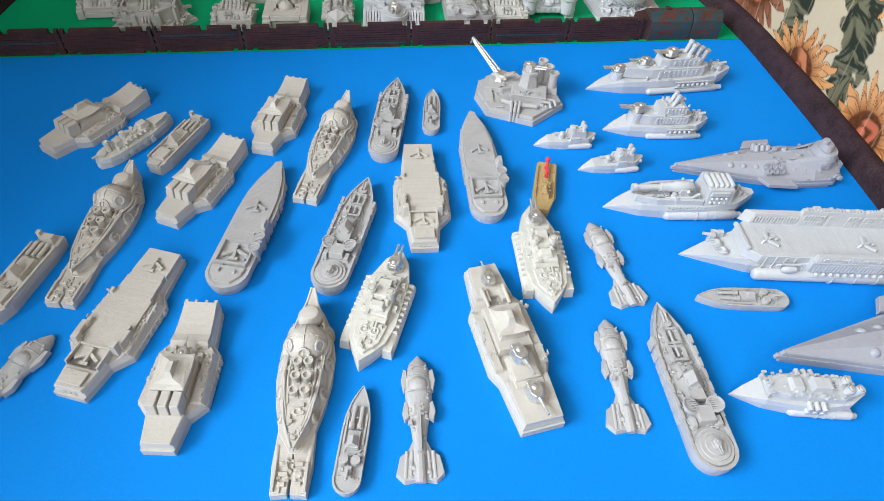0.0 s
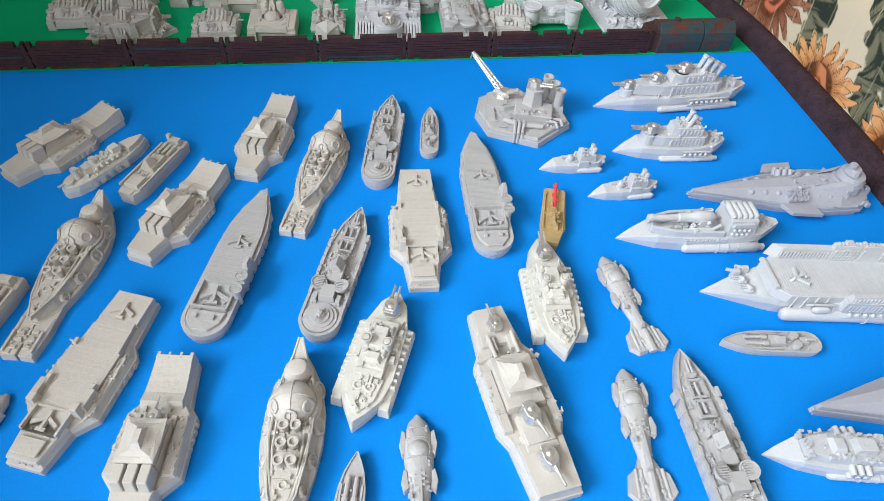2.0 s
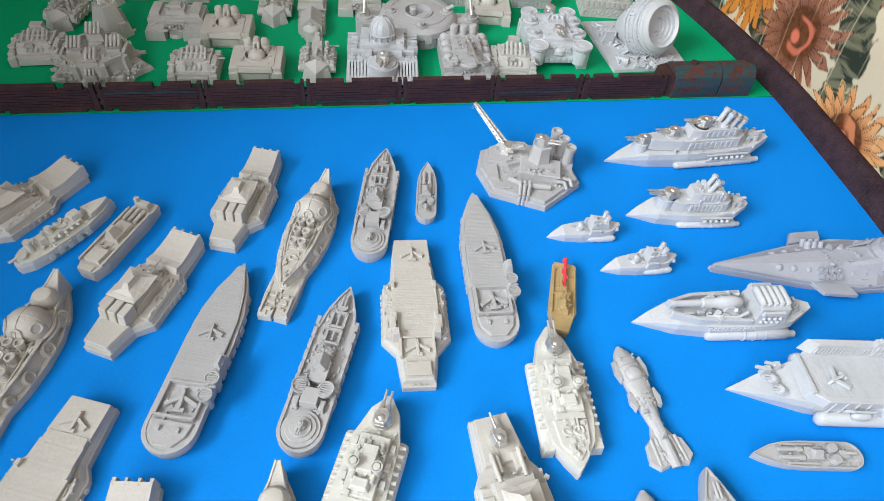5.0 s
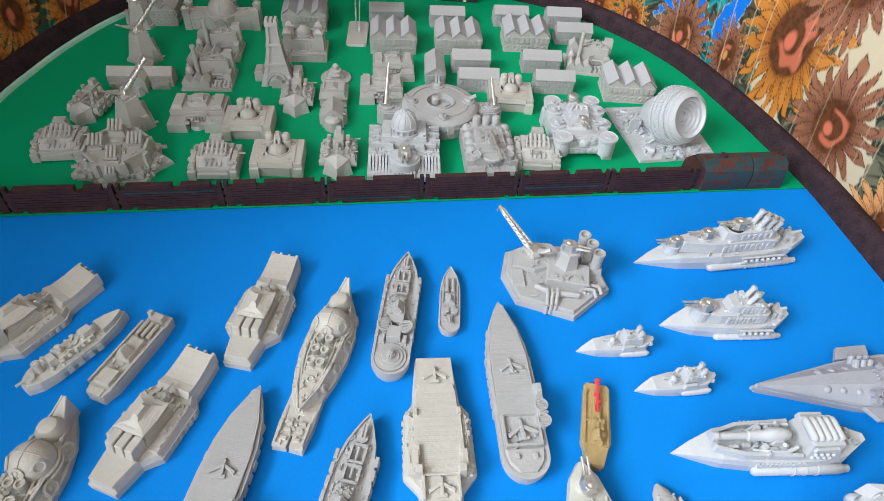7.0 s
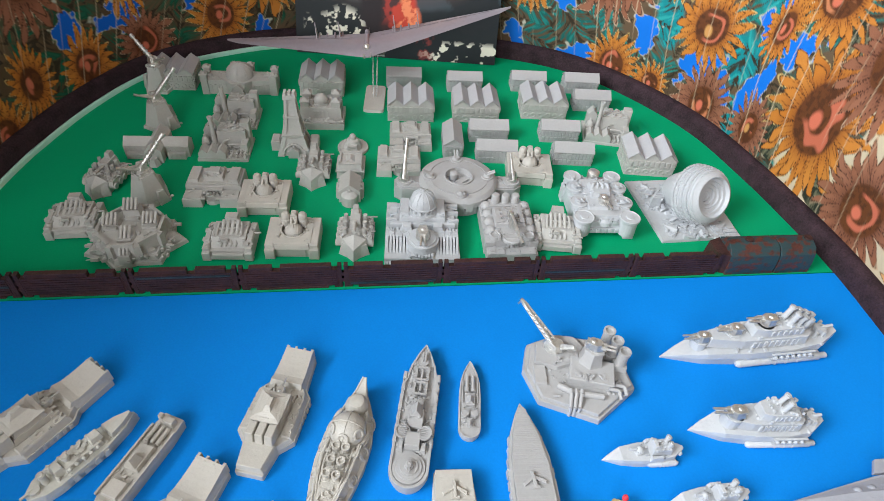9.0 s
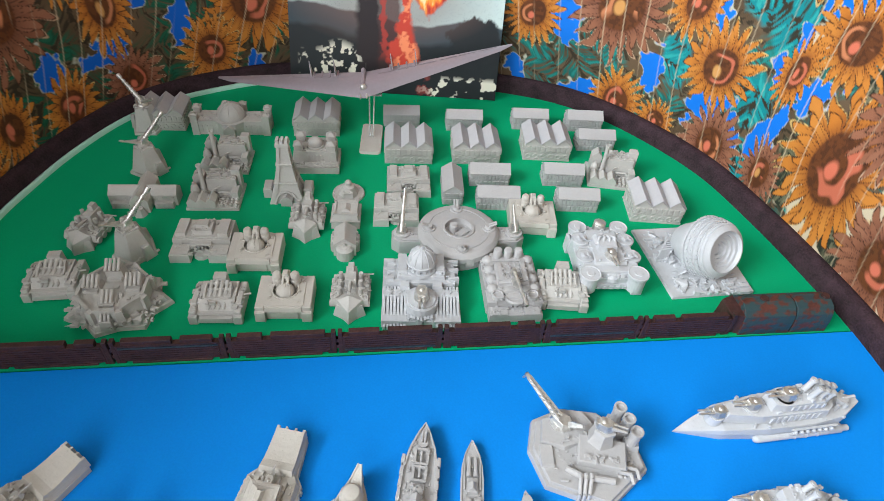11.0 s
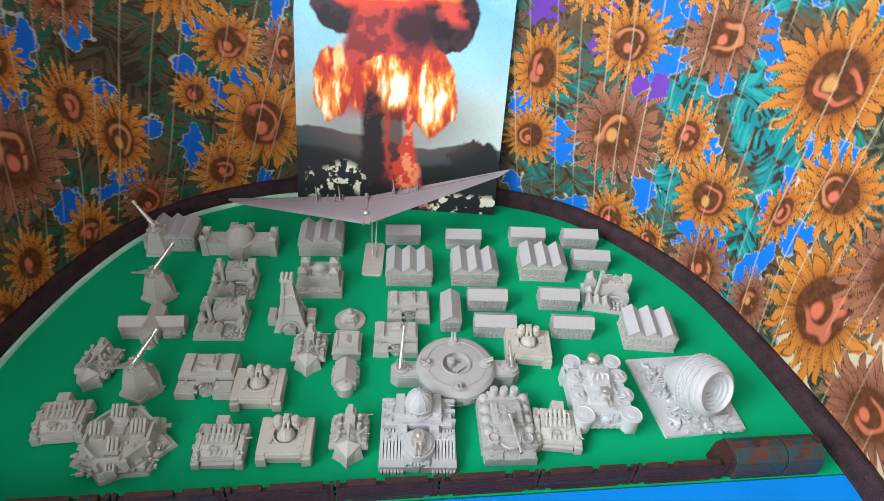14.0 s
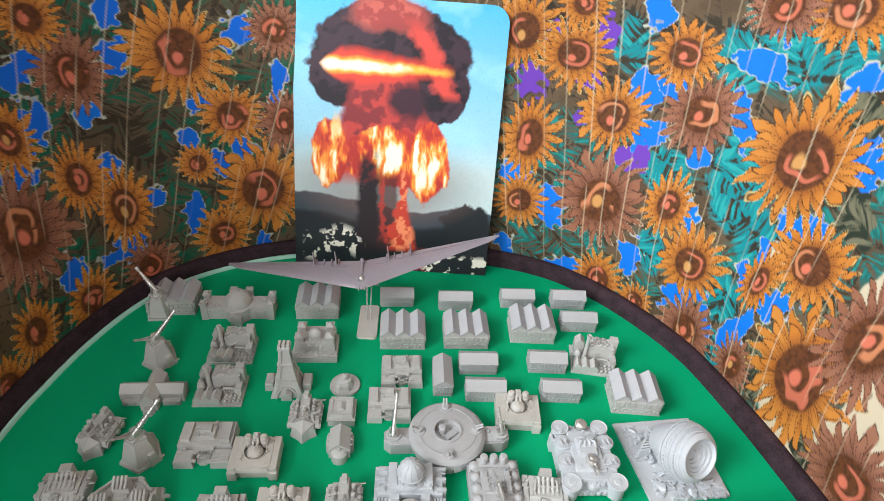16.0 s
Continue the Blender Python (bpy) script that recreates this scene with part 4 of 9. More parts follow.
def angular_carrier(mat=PALE):
    root = thing("model_carrier", "pale resin model aircraft carrier with flat deck and blunt ends", "model ship", "angular carriers")
    a, w, h = 47.0, 18.5, 7.0
    hexagonal_hull(root, mat, 94, 37, h)
    bm = bmesh.new()
    prism(bm, mirror([(a * 0.62, w * 0.52), (a * 0.30, w * 0.60), (a * 0.28, w * 0.66), (-a * 0.40, w * 0.70), (-a * 0.44, w * 0.60)]), h, h + 3.4)
    part("flight_deck", bm, mat, root, bevel=0.3)
    for i in range(40):
        bm = bmesh.new()
        box(bm, -a * 0.36 + i * 1.05, 0, h + 3.4, 0.9, w * 1.14, 0.06)
        part("deck_plank", bm, mat, root)
    bm = bmesh.new()
    prism(bm, mirror([(a * 0.98, w * 0.54), (a * 0.60, w * 0.58)]), h, h + 3.0, 0.98)
    part("end_deck", bm, mat, root, bevel=0.3)
    small_plane(root, a * 0.74, 0, h + 3.0, 0, 1.35, mat)
    for s in (-1, 1):
        bm = bmesh.new()
        box(bm, -a * 0.30, s * w * 0.66, h, 10, 3.4, 6.4, 0.9)
        box(bm, -a * 0.42, s * w * 0.58, h, 5, 4.2, 8.0, 0.8)
        box(bm, -a * 0.20, s * w * 0.60, h + 3, 6, 2.4, 3.0, 0.9)
        part("side_tower", bm, mat, root, bevel=0.4)
        bm = bmesh.new()
        box(bm, a * 0.26, s * w * 0.62, h + 3, 4, 2.2, 2.4, 0.8)
        part("deck_locker", bm, mat, root, bevel=0.3)
    # a second aircraft in a well behind a goalpost frame
    bm = bmesh.new()
    box(bm, -a * 0.58, 0, h, 13, 18, 2.0, 0.97)
    for s in (-1, 1):
        box(bm, -a * 0.56, s * 8.6, h, 14, 1.2, 4.4, 0.95)
    box(bm, -a * 0.45, 0, h + 3.0, 1.2, 17, 1.0)
    part("aircraft_well", bm, mat, root, bevel=0.2)
    small_plane(root, -a * 0.57, 0, h + 2.0, 0, 1.35, mat)
    bm = bmesh.new()
    box(bm, -a * 0.84, 0, h + 3, 8.0, 13, 0.7, 0.95)
    for y in (-3, 0, 3):
        box(bm, -a * 0.955, y, h * 0.5, 2.2, 1.8, 2.0)
    part("bow_housing", bm, mat, root, bevel=0.3)
    greebles(root, mat, [(-22, 14, 12.4, 16.4, h + 1.4), (-22, 14, -16.4, -12.4, h + 1.4)], 12, 18, 1.1)
    return root


def angular_battleship(mat=PALE):
    root = thing("model_battleship", "pale resin model battleship with three silver metal turrets", "model ship", "angular battleship")
    a, w, h = 51.0, 16.6, 8.0
    bm = bmesh.new()
    out = [(a, w * 0.58), (a * 0.52, w * 0.74), (a * 0.40, w * 0.98), (-a * 0.32, w), (-a * 0.46, w * 0.80), (-a, w * 0.68)]
    prism(bm, mirror(out), 0, h * 0.6)
    prism(bm, mirror([(x * 0.985, y * 0.97) for x, y in out]), h * 0.6, h, 0.985, topy=0.93)
    side_rows(bm, -a * 0.26, a * 0.34, w * 0.975, h * 0.1, 8, 3.0, 1.2, h * 0.36, 0.7)
    part("hull", bm, mat, root, bevel=0.4)
    bm = bmesh.new()
    prism(bm, mirror([(-a * 0.50, w * 0.68), (-a * 0.97, w * 0.60)]), h, h + 2.6, 0.98)
    part("fore_deck", bm, mat, root, bevel=0.3)
    bm = bmesh.new()
    prism(bm, mirror([(a * 0.97, w * 0.5), (a * 0.52, w * 0.6)]), h, h + 2.4, 0.96)
    part("after_deck", bm, mat, root, bevel=0.3)
    bm = bmesh.new()
    box(bm, 5, 0, h, 30, 20, 4.6, 0.92)
    box(bm, 5, 0, h + 4.6, 18, 15, 5.2, 0.66)
    part("house", bm, mat, root, bevel=0.3)
    bm = bmesh.new()
    pagoda(bm, 5, 0, h + 9.0, 18, 17, 6.4)
    part("roof", bm, mat, root, bevel=0.2)
    for s in (-1, 1):
        bm = bmesh.new()
        box(bm, -2, s * w * 0.74, h, 34, 4.5, 2.2, 0.94)
        box(bm, 26, s * 5, h + 2, 9, 4, 2.8, 0.85)
        rod(bm, (18, s * 6, h + 5), (31, s * 6.4, h + 5.2), 1.1)
        part("side_gallery", bm, mat, root, bevel=0.3)
    bm = bmesh.new()
    box(bm, -20, 0, h, 16, 15, 4.2, 0.9)
    box(bm, -26, 0, h, 10, 17, 3.0, 0.9)
    part("bridge", bm, mat, root, bevel=0.4)
    greebles(root, mat, [(-18, 20, 10.5, 16, h + 1.9), (-18, 20, -16, -10.5, h + 1.9), (16, 34, -8, 8, h + 1.6)], 13, 14, 1.2)
    turret(root, 38, 0, h + 2.4, 4, 1.25, 1, METAL, 9)
    turret(root, -15, 0.5, h + 4.2, 192, 1.45, 1, METAL, 9)
    turret(root, -36, 0, h + 2.6, 186, 1.45, 1, METAL, 9)
    return root


def helmet_ship(mat=PALE):
    root = thing("model_warship", "grey resin model warship with diver-helmet dome and six stacks", "model ship", "helmet ships")
    bm = bmesh.new()
    half = [(52, 1.2), (44, 6), (34, 11), (20, 14), (4, 14), (-10, 12), (-24, 8.5), (-34, 2)]
    prism(bm, mirror(half), 0, 5, 1.0)
    prism(bm, mirror([(50, 1.0), (42, 5), (33, 9.5), (20, 12), (4, 12), (-10, 10), (-23, 6.8), (-33, 1.2)]), 5, 11, 0.94, topy=0.72)
    part("hull", bm, mat, root, bevel=0.5)
    bm = bmesh.new()
    v = [bm.verts.new(p) for p in ((54, 0, 1), (38, 5, 8), (38, -5, 8), (53, 0.8, 18), (53, -0.8, 18), (45, 2.6, 14.4), (45, -2.6, 14.4), (34, 7.4, 6), (34, -7.4, 6), (54, 1.4, 0), (54, -1.4, 0))]
    bmesh.ops.convex_hull(bm, input=v)
    part("horn", bm, mat, root, bevel=0.3)
    bm = bmesh.new()
    lathe(bm, [(9.4, 0), (10.2, 2.6), (10.2, 6.0), (9.3, 9.2), (7.0, 12.2), (3.8, 14.2), (0, 14.8)], 21, 0, 7.4, 22)
    for ang in (118, 180, 242):
        m = Matrix.Rotation(radians(ang), 4, "Z") @ Matrix.Rotation(radians(62), 4, "Y")
        hoop(bm, 21, 0, 12.6, 2.7, 0.7, 14, m @ Matrix.Translation((0, 0, 9.5)))
    part("helmet", bm, mat, root, smooth=True)
    for ang in (0, 90):
        bm = bmesh.new()
        arc = [(10.3, 2.6), (10.3, 6.0), (9.4, 9.3), (7.1, 12.3), (3.9, 14.3), (0, 14.9)]
        c, k = math.cos(radians(ang)), math.sin(radians(ang))
        pipe(bm, [(21 + r * c, r * k, 7.4 + u) for r, u in arc] + [(21 - r * c, -r * k, 7.4 + u) for r, u in arc[-2::-1]], 0.3, 5)
        part("helmet_rib", bm, mat, root)
    bm = bmesh.new()
    hoop(bm, 21, 0, 10.4, 10.8, 1.0, 24)
    hoop(bm, 21, 0, 8.6, 11.8, 0.9, 24)
    part("helmet_collar", bm, mat, root, smooth=True)
    bm = bmesh.new()
    lathe(bm, [(6.2, 0), (6.8, 2.4), (6.4, 5.6), (4.4, 8.6), (0, 9.8)], 37, 0, 9, 16)
    hoop(bm, 37, 0, 9.4, 6.6, 0.7, 16)
    part("small_dome", bm, mat, root, smooth=True)
    for x in (9, 1, -7):
        for s in (-1, 1):
            bm = bmesh.new()
            lathe(bm, [(2.1, 0), (2.1, 6), (2.5, 6.4), (2.5, 8), (1.6, 8), (1.5, 6.8)], x, s * 2.7, 8.5, 12)
            box(bm, x, s * 2.7, 8, 5.6, 4.6, 3.5, 0.9)
            part("smokestack", bm, mat, root)
    for x, r in ((30, 4.6), (12, 4.2), (-4, 3.6), (-17, 2.8)):
        for s in (-1, 1):
            bm = bmesh.new()
            k = 10.8 if x > 0 else 9.6 - (abs(x) - 4) * 0.18
            if x > 25:
                k = 9.0
            lathe(bm, [(r, -2), (r, 1.8), (r * 0.72, 2.2), (r * 0.72, 1.2), (r * 0.36, 1.2), (0, 1.9)], x, s * k, 6.2, 14, Matrix.Rotation(radians(-58 * s), 4, "X"))
            part("porthole", bm, mat, root)
    bm = bmesh.new()
    for s in (-1, 1):
        pipe(bm, [(14, s * 8.6, 12), (4, s * 9.0, 12), (-8, s * 7.4, 11.4), (-18, s * 5, 10.4)], 0.8)
        pipe(bm, [(12, s * 6.4, 12.4), (0, s * 6.6, 12.2), (-12, s * 5.2, 11)], 0.6)
    pieces("pipe", bm, mat, root)
    for s in (-1, 1):
        bm = bmesh.new()
        pipe(bm, [(-34, s * 0.6, 11.4), (-20, s * 6.0, 11.4), (-6, s * 8.4, 11.8), (8, s * 9.6, 12.0), (14, s * 9.8, 12.0)], 0.55, 6)
        pipe(bm, [(28, s * 8.4, 11.6), (36, s * 6.8, 11.8), (45, s * 3.0, 14.4), (53, s * 0.8, 18)], 0.6, 6)
        part("deck_rim", bm, mat, root)
    bm = bmesh.new()
    lathe(bm, [(2.2, 0), (2.2, 1.4), (1.5, 1.6), (1.2, 0.6), (0, 0.6)], -16, 0, 10.4, 14)
    prism(bm, mirror([(-12, 5.5), (-35, 0.6)]), 9, 11.2, 0.9)
    part("prow_wedge", bm, mat, root, bevel=0.2)
    for s in (-1, 1):
        bm = bmesh.new()
        prism(bm, [(-20, s * 9.0), (-21, s * 0.2), (-36, s * 0.2), (-53, s * 0.6), (-53.5, s * 8.2), (-40, s * 9.4)], 0, 4.6, 0.97)
        box(bm, -45, s * 7.2, 4.4, 14, 1.6, 2.2, 0.9)
        for k in range(3):
            box(bm, -39 - k * 4.6, s * 3.6, 4.4, 2.4, 4.2, 1.6, 0.8)
        rod(bm, (-30, s * 8, 4.2), (-52, s * 6.4, 3.8), 1.3)
        box(bm, -50, s * 6, 2, 5, 5.4, 3.4, 0.8)
        part("claw", bm, mat, root, bevel=0.4)
    greebles(root, mat, [(-30, -12, -4, 4, 11), (-50, -36, -6, 6, 4.6), (2, 14, -9, 9, 10.8), (24, 34, -9, 9, 10.5)], 31, 16, 1.5)
    bm = bmesh.new()
    rod(bm, (-36, -3, 3.0), (-50, 3, 3.2), 0.8)
    rod(bm, (-36, 3, 3.0), (-50, -3, 3.2), 0.8)
    drum(bm, -43, 0, 0, 2.6, 4.4)
    part("claw_link", bm, mat, root)
    return root


def fish_submarine(mat=GREY):
    root = thing("model_submarine", "grey resin model submarine with fan tail and side plates", "model submarine", "fan-tailed submarines")
    bm = bmesh.new()
    prof = [(33, 1.0, 4.0), (29, 4.4, 6.0), (22, 6.6, 8.6), (14, 7.2, 9.4), (4, 6.2, 8.2), (-6, 4.4, 6.6), (-14, 3.2, 5.4), (-22, 4.0, 4.6), (-31, 3.6, 4.0)]
    rows = []
    for x, w, h in prof:
        rows.append([bm.verts.new((x, w * math.cos(t), max(0.0, h * 0.42 + h * 0.58 * math.sin(t)))) for t in np.linspace(-0.8, math.pi + 0.8, 11)])
    for p, q in zip(rows, rows[1:]):
        for i in range(10):
            bm.faces.new((p[i], p[i + 1], q[i + 1], q[i]))
    bm.faces.new(rows[0]), bm.faces.new(rows[-1][::-1])
    bmesh.ops.recalc_face_normals(bm, faces=bm.faces)
    part("hull", bm, mat, root, smooth=True)
    bm = bmesh.new()
    box(bm, -2, 0, 5.4, 34, 2.4, 3.0, 0.94, topy=0.7)
    for x in (20, 25):
        hoop(bm, x, 0, 3.6, 6.2 if x == 20 else 5.0, 0.3, 16, TIP_X)
    part("spine", bm, mat, root, bevel=0.2)
    bm = bmesh.new()
    dome(bm, 15, 0, 6.2, 5.2, 0.9, 14)
    hoop(bm, 15, 0, 7.2, 5.0, 0.5, 14)
    part("cabin_dome", bm, mat, root, smooth=True)
    for x, r, t in ((11, 6.9, 0.25),):
        bm = bmesh.new()
        hoop(bm, x, 0, 3.6, r * 0.94, t, 16, TIP_X)
        part("armour_band", bm, mat, root)
    for x, y, z in ((26, 3, 5.6), (24, -3.6, 6.2), (19, 5, 6.2), (8, -4.2, 6.6), (2, 4, 6.0), (-1, -3.4, 5.6), (-8, 2.4, 5.2), (-12, -2, 4.8), (-26, 3, 3.8), (-28, -4, 3.6)):
        bm = bmesh.new()
        dome(bm, x, y, z, 1.3, 0.8, 9)
        part("barnacle", bm, mat, root, smooth=True)
    for i in range(3):
        bm = bmesh.new()
        box(bm, 4 - i * 2.4, 0, 7.4 - i * 0.3, 1.3, 5.2, 1.4, 0.85)
        part("deck_slat", bm, mat, root)
    for x0, x1, y in ((24, 12, 7.5), (6, -4, 7.0)):
        for s in (-1, 1):
            bm = bmesh.new()
            prism(bm, [(x0, s * (y - 1.6)), (x0 + 1, s * y), ((x0 + x1) / 2, s * (y + 1.3)), (x1, s * y), (x1 + 2, s * (y - 2.2))], 2.2, 6.4, 0.9)
            rod(bm, (x0 - 3, s * (y - 4), 4), (x0 - 3, s * y, 4), 1.0)
            rod(bm, (x1 + 3, s * (y - 4), 4), (x1 + 3, s * y, 4), 1.0)
            part("side_plate", bm, mat, root, bevel=0.3)
    bm = bmesh.new()
    for i in range(4):
        for s in (-1, 1):
            dome(bm, 8 - i * 3.4, s * 3.0, 6.4 - i * 0.3, 1.25, 0.8, 8)
    part("vent_row", bm, mat, root)
    for s in (-1, 1):
        bm = bmesh.new()
        prism(bm, [(-10, s * 2.2), (-17, s * 5.4), (-20, s * 9.6), (-29, s * 11.6), (-33, s * 7.5), (-32, s * 2)], 0, 3.2, 0.9)
        for k in (3.8, 6.2):
            rod(bm, (-18, s * k, 3.4), (-31, s * (k + 0.8), 2.8), 0.9)
        part("tail_fin", bm, mat, root, bevel=0.3)
    bm = bmesh.new()
    greebles(root, mat, [(-6, 26, -5, 5, 7.6), (-31, -20, -5.5, 5.5, 3.0)], 25, 22, 1.1)
    rod(bm, (-20, 0, 4.6), (-33, 0, 3.4), 2.2, 2.6)
    part("tail_tube", bm, mat, root)
    flatten(root, 0.8)
    return root


def ship_hull(root, mat, half, h, lip=1.2, flare=0.9):
    """A round-sterned ship's hull with a raised rim along its deck."""
    out = mirror(half)
    bm = bmesh.new()
    n = len(out)
    loops = []
    for k, z in ((flare, 0), (1.0, h * 0.55), (1.0, h + lip), (0.86, h + lip), (0.86, h)):
        f = 0.985 if z == 0 else (1.0 if k == 1.0 else 0.97)
        loops.append([bm.verts.new((x * f, y * k, z)) for x, y in out])
    for p, q in zip(loops, loops[1:]):
        for i in range(n):
            bm.faces.new((p[i], p[(i + 1) % n], q[(i + 1) % n], q[i]))
    bm.faces.new(loops[0][::-1]), bm.faces.new(loops[-1])
    bmesh.ops.recalc_face_normals(bm, faces=bm.faces)
    return part("hull", bm, mat, root, bevel=0.12)


def round_stern(a, w, n=6):
    """The left half of a slender hull: pointed bow, rounded stern."""
    bow = [(a, 0.3), (a * 0.86, w * 0.34), (a * 0.66, w * 0.68), (a * 0.4, w * 0.92), (a * 0.1, w), (-a + w, w)]
    return bow + [(-a + w - w * math.sin(t), w * math.cos(t)) for t in np.linspace(0.25, 1.5, n)]


def slender_destroyer(mat=GREY):
    root = thing("model_destroyer", "grey resin model destroyer with round stern gun and twin dishes", "model ship", "slender destroyers")
    ship_hull(root, mat, round_stern(47.5, 11), 8.0)
    bm = bmesh.new()
    for r, z0, z1 in ((9.4, 8, 9.4), (7.4, 9.4, 10.2), (5.2, 10.2, 11.0), (2.6, 11, 12.4)):
        drum(bm, -36, 0, z0, r, z1 - z0, 0.96, 22)
    part("stern_ring", bm, mat, root, bevel=0.15)
    turret(root, -36, 0, 11.4, 180, 0.6, 2, mat, 8)
    bm = bmesh.new()
    box(bm, -21, 0, 8, 9, 9, 5.4, 0.9)
    for s in (-1, 1):
        box(bm, -24, s * 6.4, 8, 6, 3, 3.4, 0.8)
    part("after_house", bm, mat, root, bevel=0.3)
    for s in (-1, 1):
        bm = bmesh.new()
        rod(bm, (-17, s * 6.4, 8), (-17, s * 6.4, 12.6), 1.6)
        m = Matrix.Rotation(radians(14 * s), 4, "X")
        lathe(bm, [(4.2, 0), (4.4, 1.6), (3.7, 1.6), (3.6, 1.0)], -17, s * 6.4, 12.4, 18, m)
        for k in (-2.2, -1.1, 0, 1.1, 2.2):
            box(bm, -17 + k, s * 6.4, 13.2, 0.5, 5.6, 0.9)
        part("searchlight", bm, mat, root)
    bm = bmesh.new()
    box(bm, -7, 0, 8, 13, 9, 4, 0.94)
    box(bm, -3, 0, 12, 7, 7, 5.4, 0.9, topy=0.06)
    box(bm, 4, 0, 8, 7, 8, 3.2, 0.9)
    part("bridge", bm, mat, root, bevel=0.2)
    bm = bmesh.new()
    for x0, x1 in ((10, 18), (20, 29)):
        for s in (-1, 1):
            box(bm, (x0 + x1) / 2, s * 3.6, 8, x1 - x0, 1.3, 2.8)
        for x in (x0, x1):
            box(bm, x, 0, 8, 1.3, 8.0, 2.8)
    rod(bm, (12, 0, 9.6), (28, 0, 9.6), 0.8)
    part("deck_frames", bm, mat, root)
    bm = bmesh.new()
    drum(bm, 33, 0, 8, 2.8, 2.2)
    rod(bm, (33, 0.9, 10.4), (40, 0.9, 10.8), 0.7)
    rod(bm, (33, -0.9, 10.4), (40, -0.9, 10.8), 0.7)
    part("bow_gun", bm, mat, root)
    for i in range(7):
        for s in (-1, 1):
            bm = bmesh.new()
            prism(bm, [(-22 + i * 7, s * 9.2), (-16.6 + i * 7, s * 9.2), (-16.6 + i * 7, s * 11.2), (-22 + i * 7, s * 11.2)], 2.4, 9.8, 0.96)
            box(bm, -19.3 + i * 7, s * 10.6, 3.6, 3.4, 1.8, 4.4)
            part("bulwark_plate", bm, mat, root, bevel=0.2)
    greebles(root, mat, [(-28, -10, -8.5, 8.5, 8.2), (-12, 8, -8.5, 8.5, 8.2), (8, 34, -7, 7, 8.2), (-8, 8, -4, 4, 11.6)], 14, 34, 1.25)
    return root


def deck_carrier(mat=GREY):
    root = thing("model_carrier", "grey resin model aircraft carrier with planked flight deck and side island", "model ship", "flat-deck carriers")
    a, w, h = 55.5, 12.5, 8.0
    half = round_stern(a, w)
    ship_hull(root, mat, half, h, 0.4)
    bm = bmesh.new()
    prism(bm, mirror([(a * 0.94, w * 0.14), (a * 0.62, w * 0.60), (a * 0.3, w * 0.82), (-a * 0.36, w * 0.86)]), h, h + 2.0)
    part("flight_deck", bm, mat, root, bevel=0.2)
    for i in range(64):
        x = -a * 0.34 + i * 1.1
        y = w * 0.84 if x < a * 0.3 else w * (0.84 - (x - a * 0.3) / (a * 0.64) * 0.66)
        bm = bmesh.new()
        box(bm, x, 0, h + 2.0, 0.82, 2 * y * 0.96, 0.16)
        part("deck_plank", bm, mat, root)
    small_plane(root, 8, 0, h + 2.1, 6, 1.3, mat)
    bm = bmesh.new()
    for s in (-1, 1):
        box(bm, -a * 0.53, s * w * 0.74, h, 18, 1.2, 2.6)
    for x in (-9, 8.4):
        box(bm, -a * 0.53 + x, 0, h, 1.2, w * 1.5, 2.8)
    part("well_coaming", bm, mat, root)
    small_plane(root, -a * 0.53, 0, h + 0.3, 6, 1.6, mat)
    bm = bmesh.new()
    prism(bm, mirror([(-a * 0.72, w * 0.82), (-a * 0.84, w * 0.72), (-a * 0.94, w * 0.36)]), h, h + 1.6, 0.95)
    for y in (-4.6, 4.6):
        box(bm, -a * 0.80, y, h + 1.5, 2.8, 2.2, 1.6, 0.8)
    part("after_house", bm, mat, root, bevel=0.3)
    bm = bmesh.new()
    box(bm, -a * 0.28, -w * 0.92, h, 22, 4.2, 6.0, 0.9)
    box(bm, -a * 0.18, -w * 0.92, h + 6, 7, 3.4, 3.6, 0.7)
    part("island", bm, mat, root, bevel=0.3)
    for x in (-a * 0.34, -a * 0.50):
        bm = bmesh.new()
        lathe(bm, [(3.4, 0), (3.6, 1.6), (3.0, 1.6), (2.9, 1.0)], x, -w * 0.92, h + 5.6, 16)
        rod(bm, (x, -w * 0.92, 3), (x, -w * 0.92, h + 6), 2.2)
        for k in (-1.8, -0.6, 0.6, 1.8):
            box(bm, x + k, -w * 0.92, h + 6.2, 0.5, 4.8, 0.9)
        part("searchlight", bm, mat, root)
    bm = bmesh.new()
    for i in range(9):
        for s in (-1, 1):
            box(bm, -18 + i * 6.4, s * w * (0.985 if i < 6 else 0.985 - (i - 5) * 0.085), 2.6, 4.6, 1.4, 4.4, 0.85)
    pieces("side_port", bm, mat, root, bevel=0.3)
    greebles(root, mat, [(-38, -22, -9, 9, h + 0.2), (-30, -8, -13.5, -10, h + 5.6)], 15, 12, 1.2)
    return root


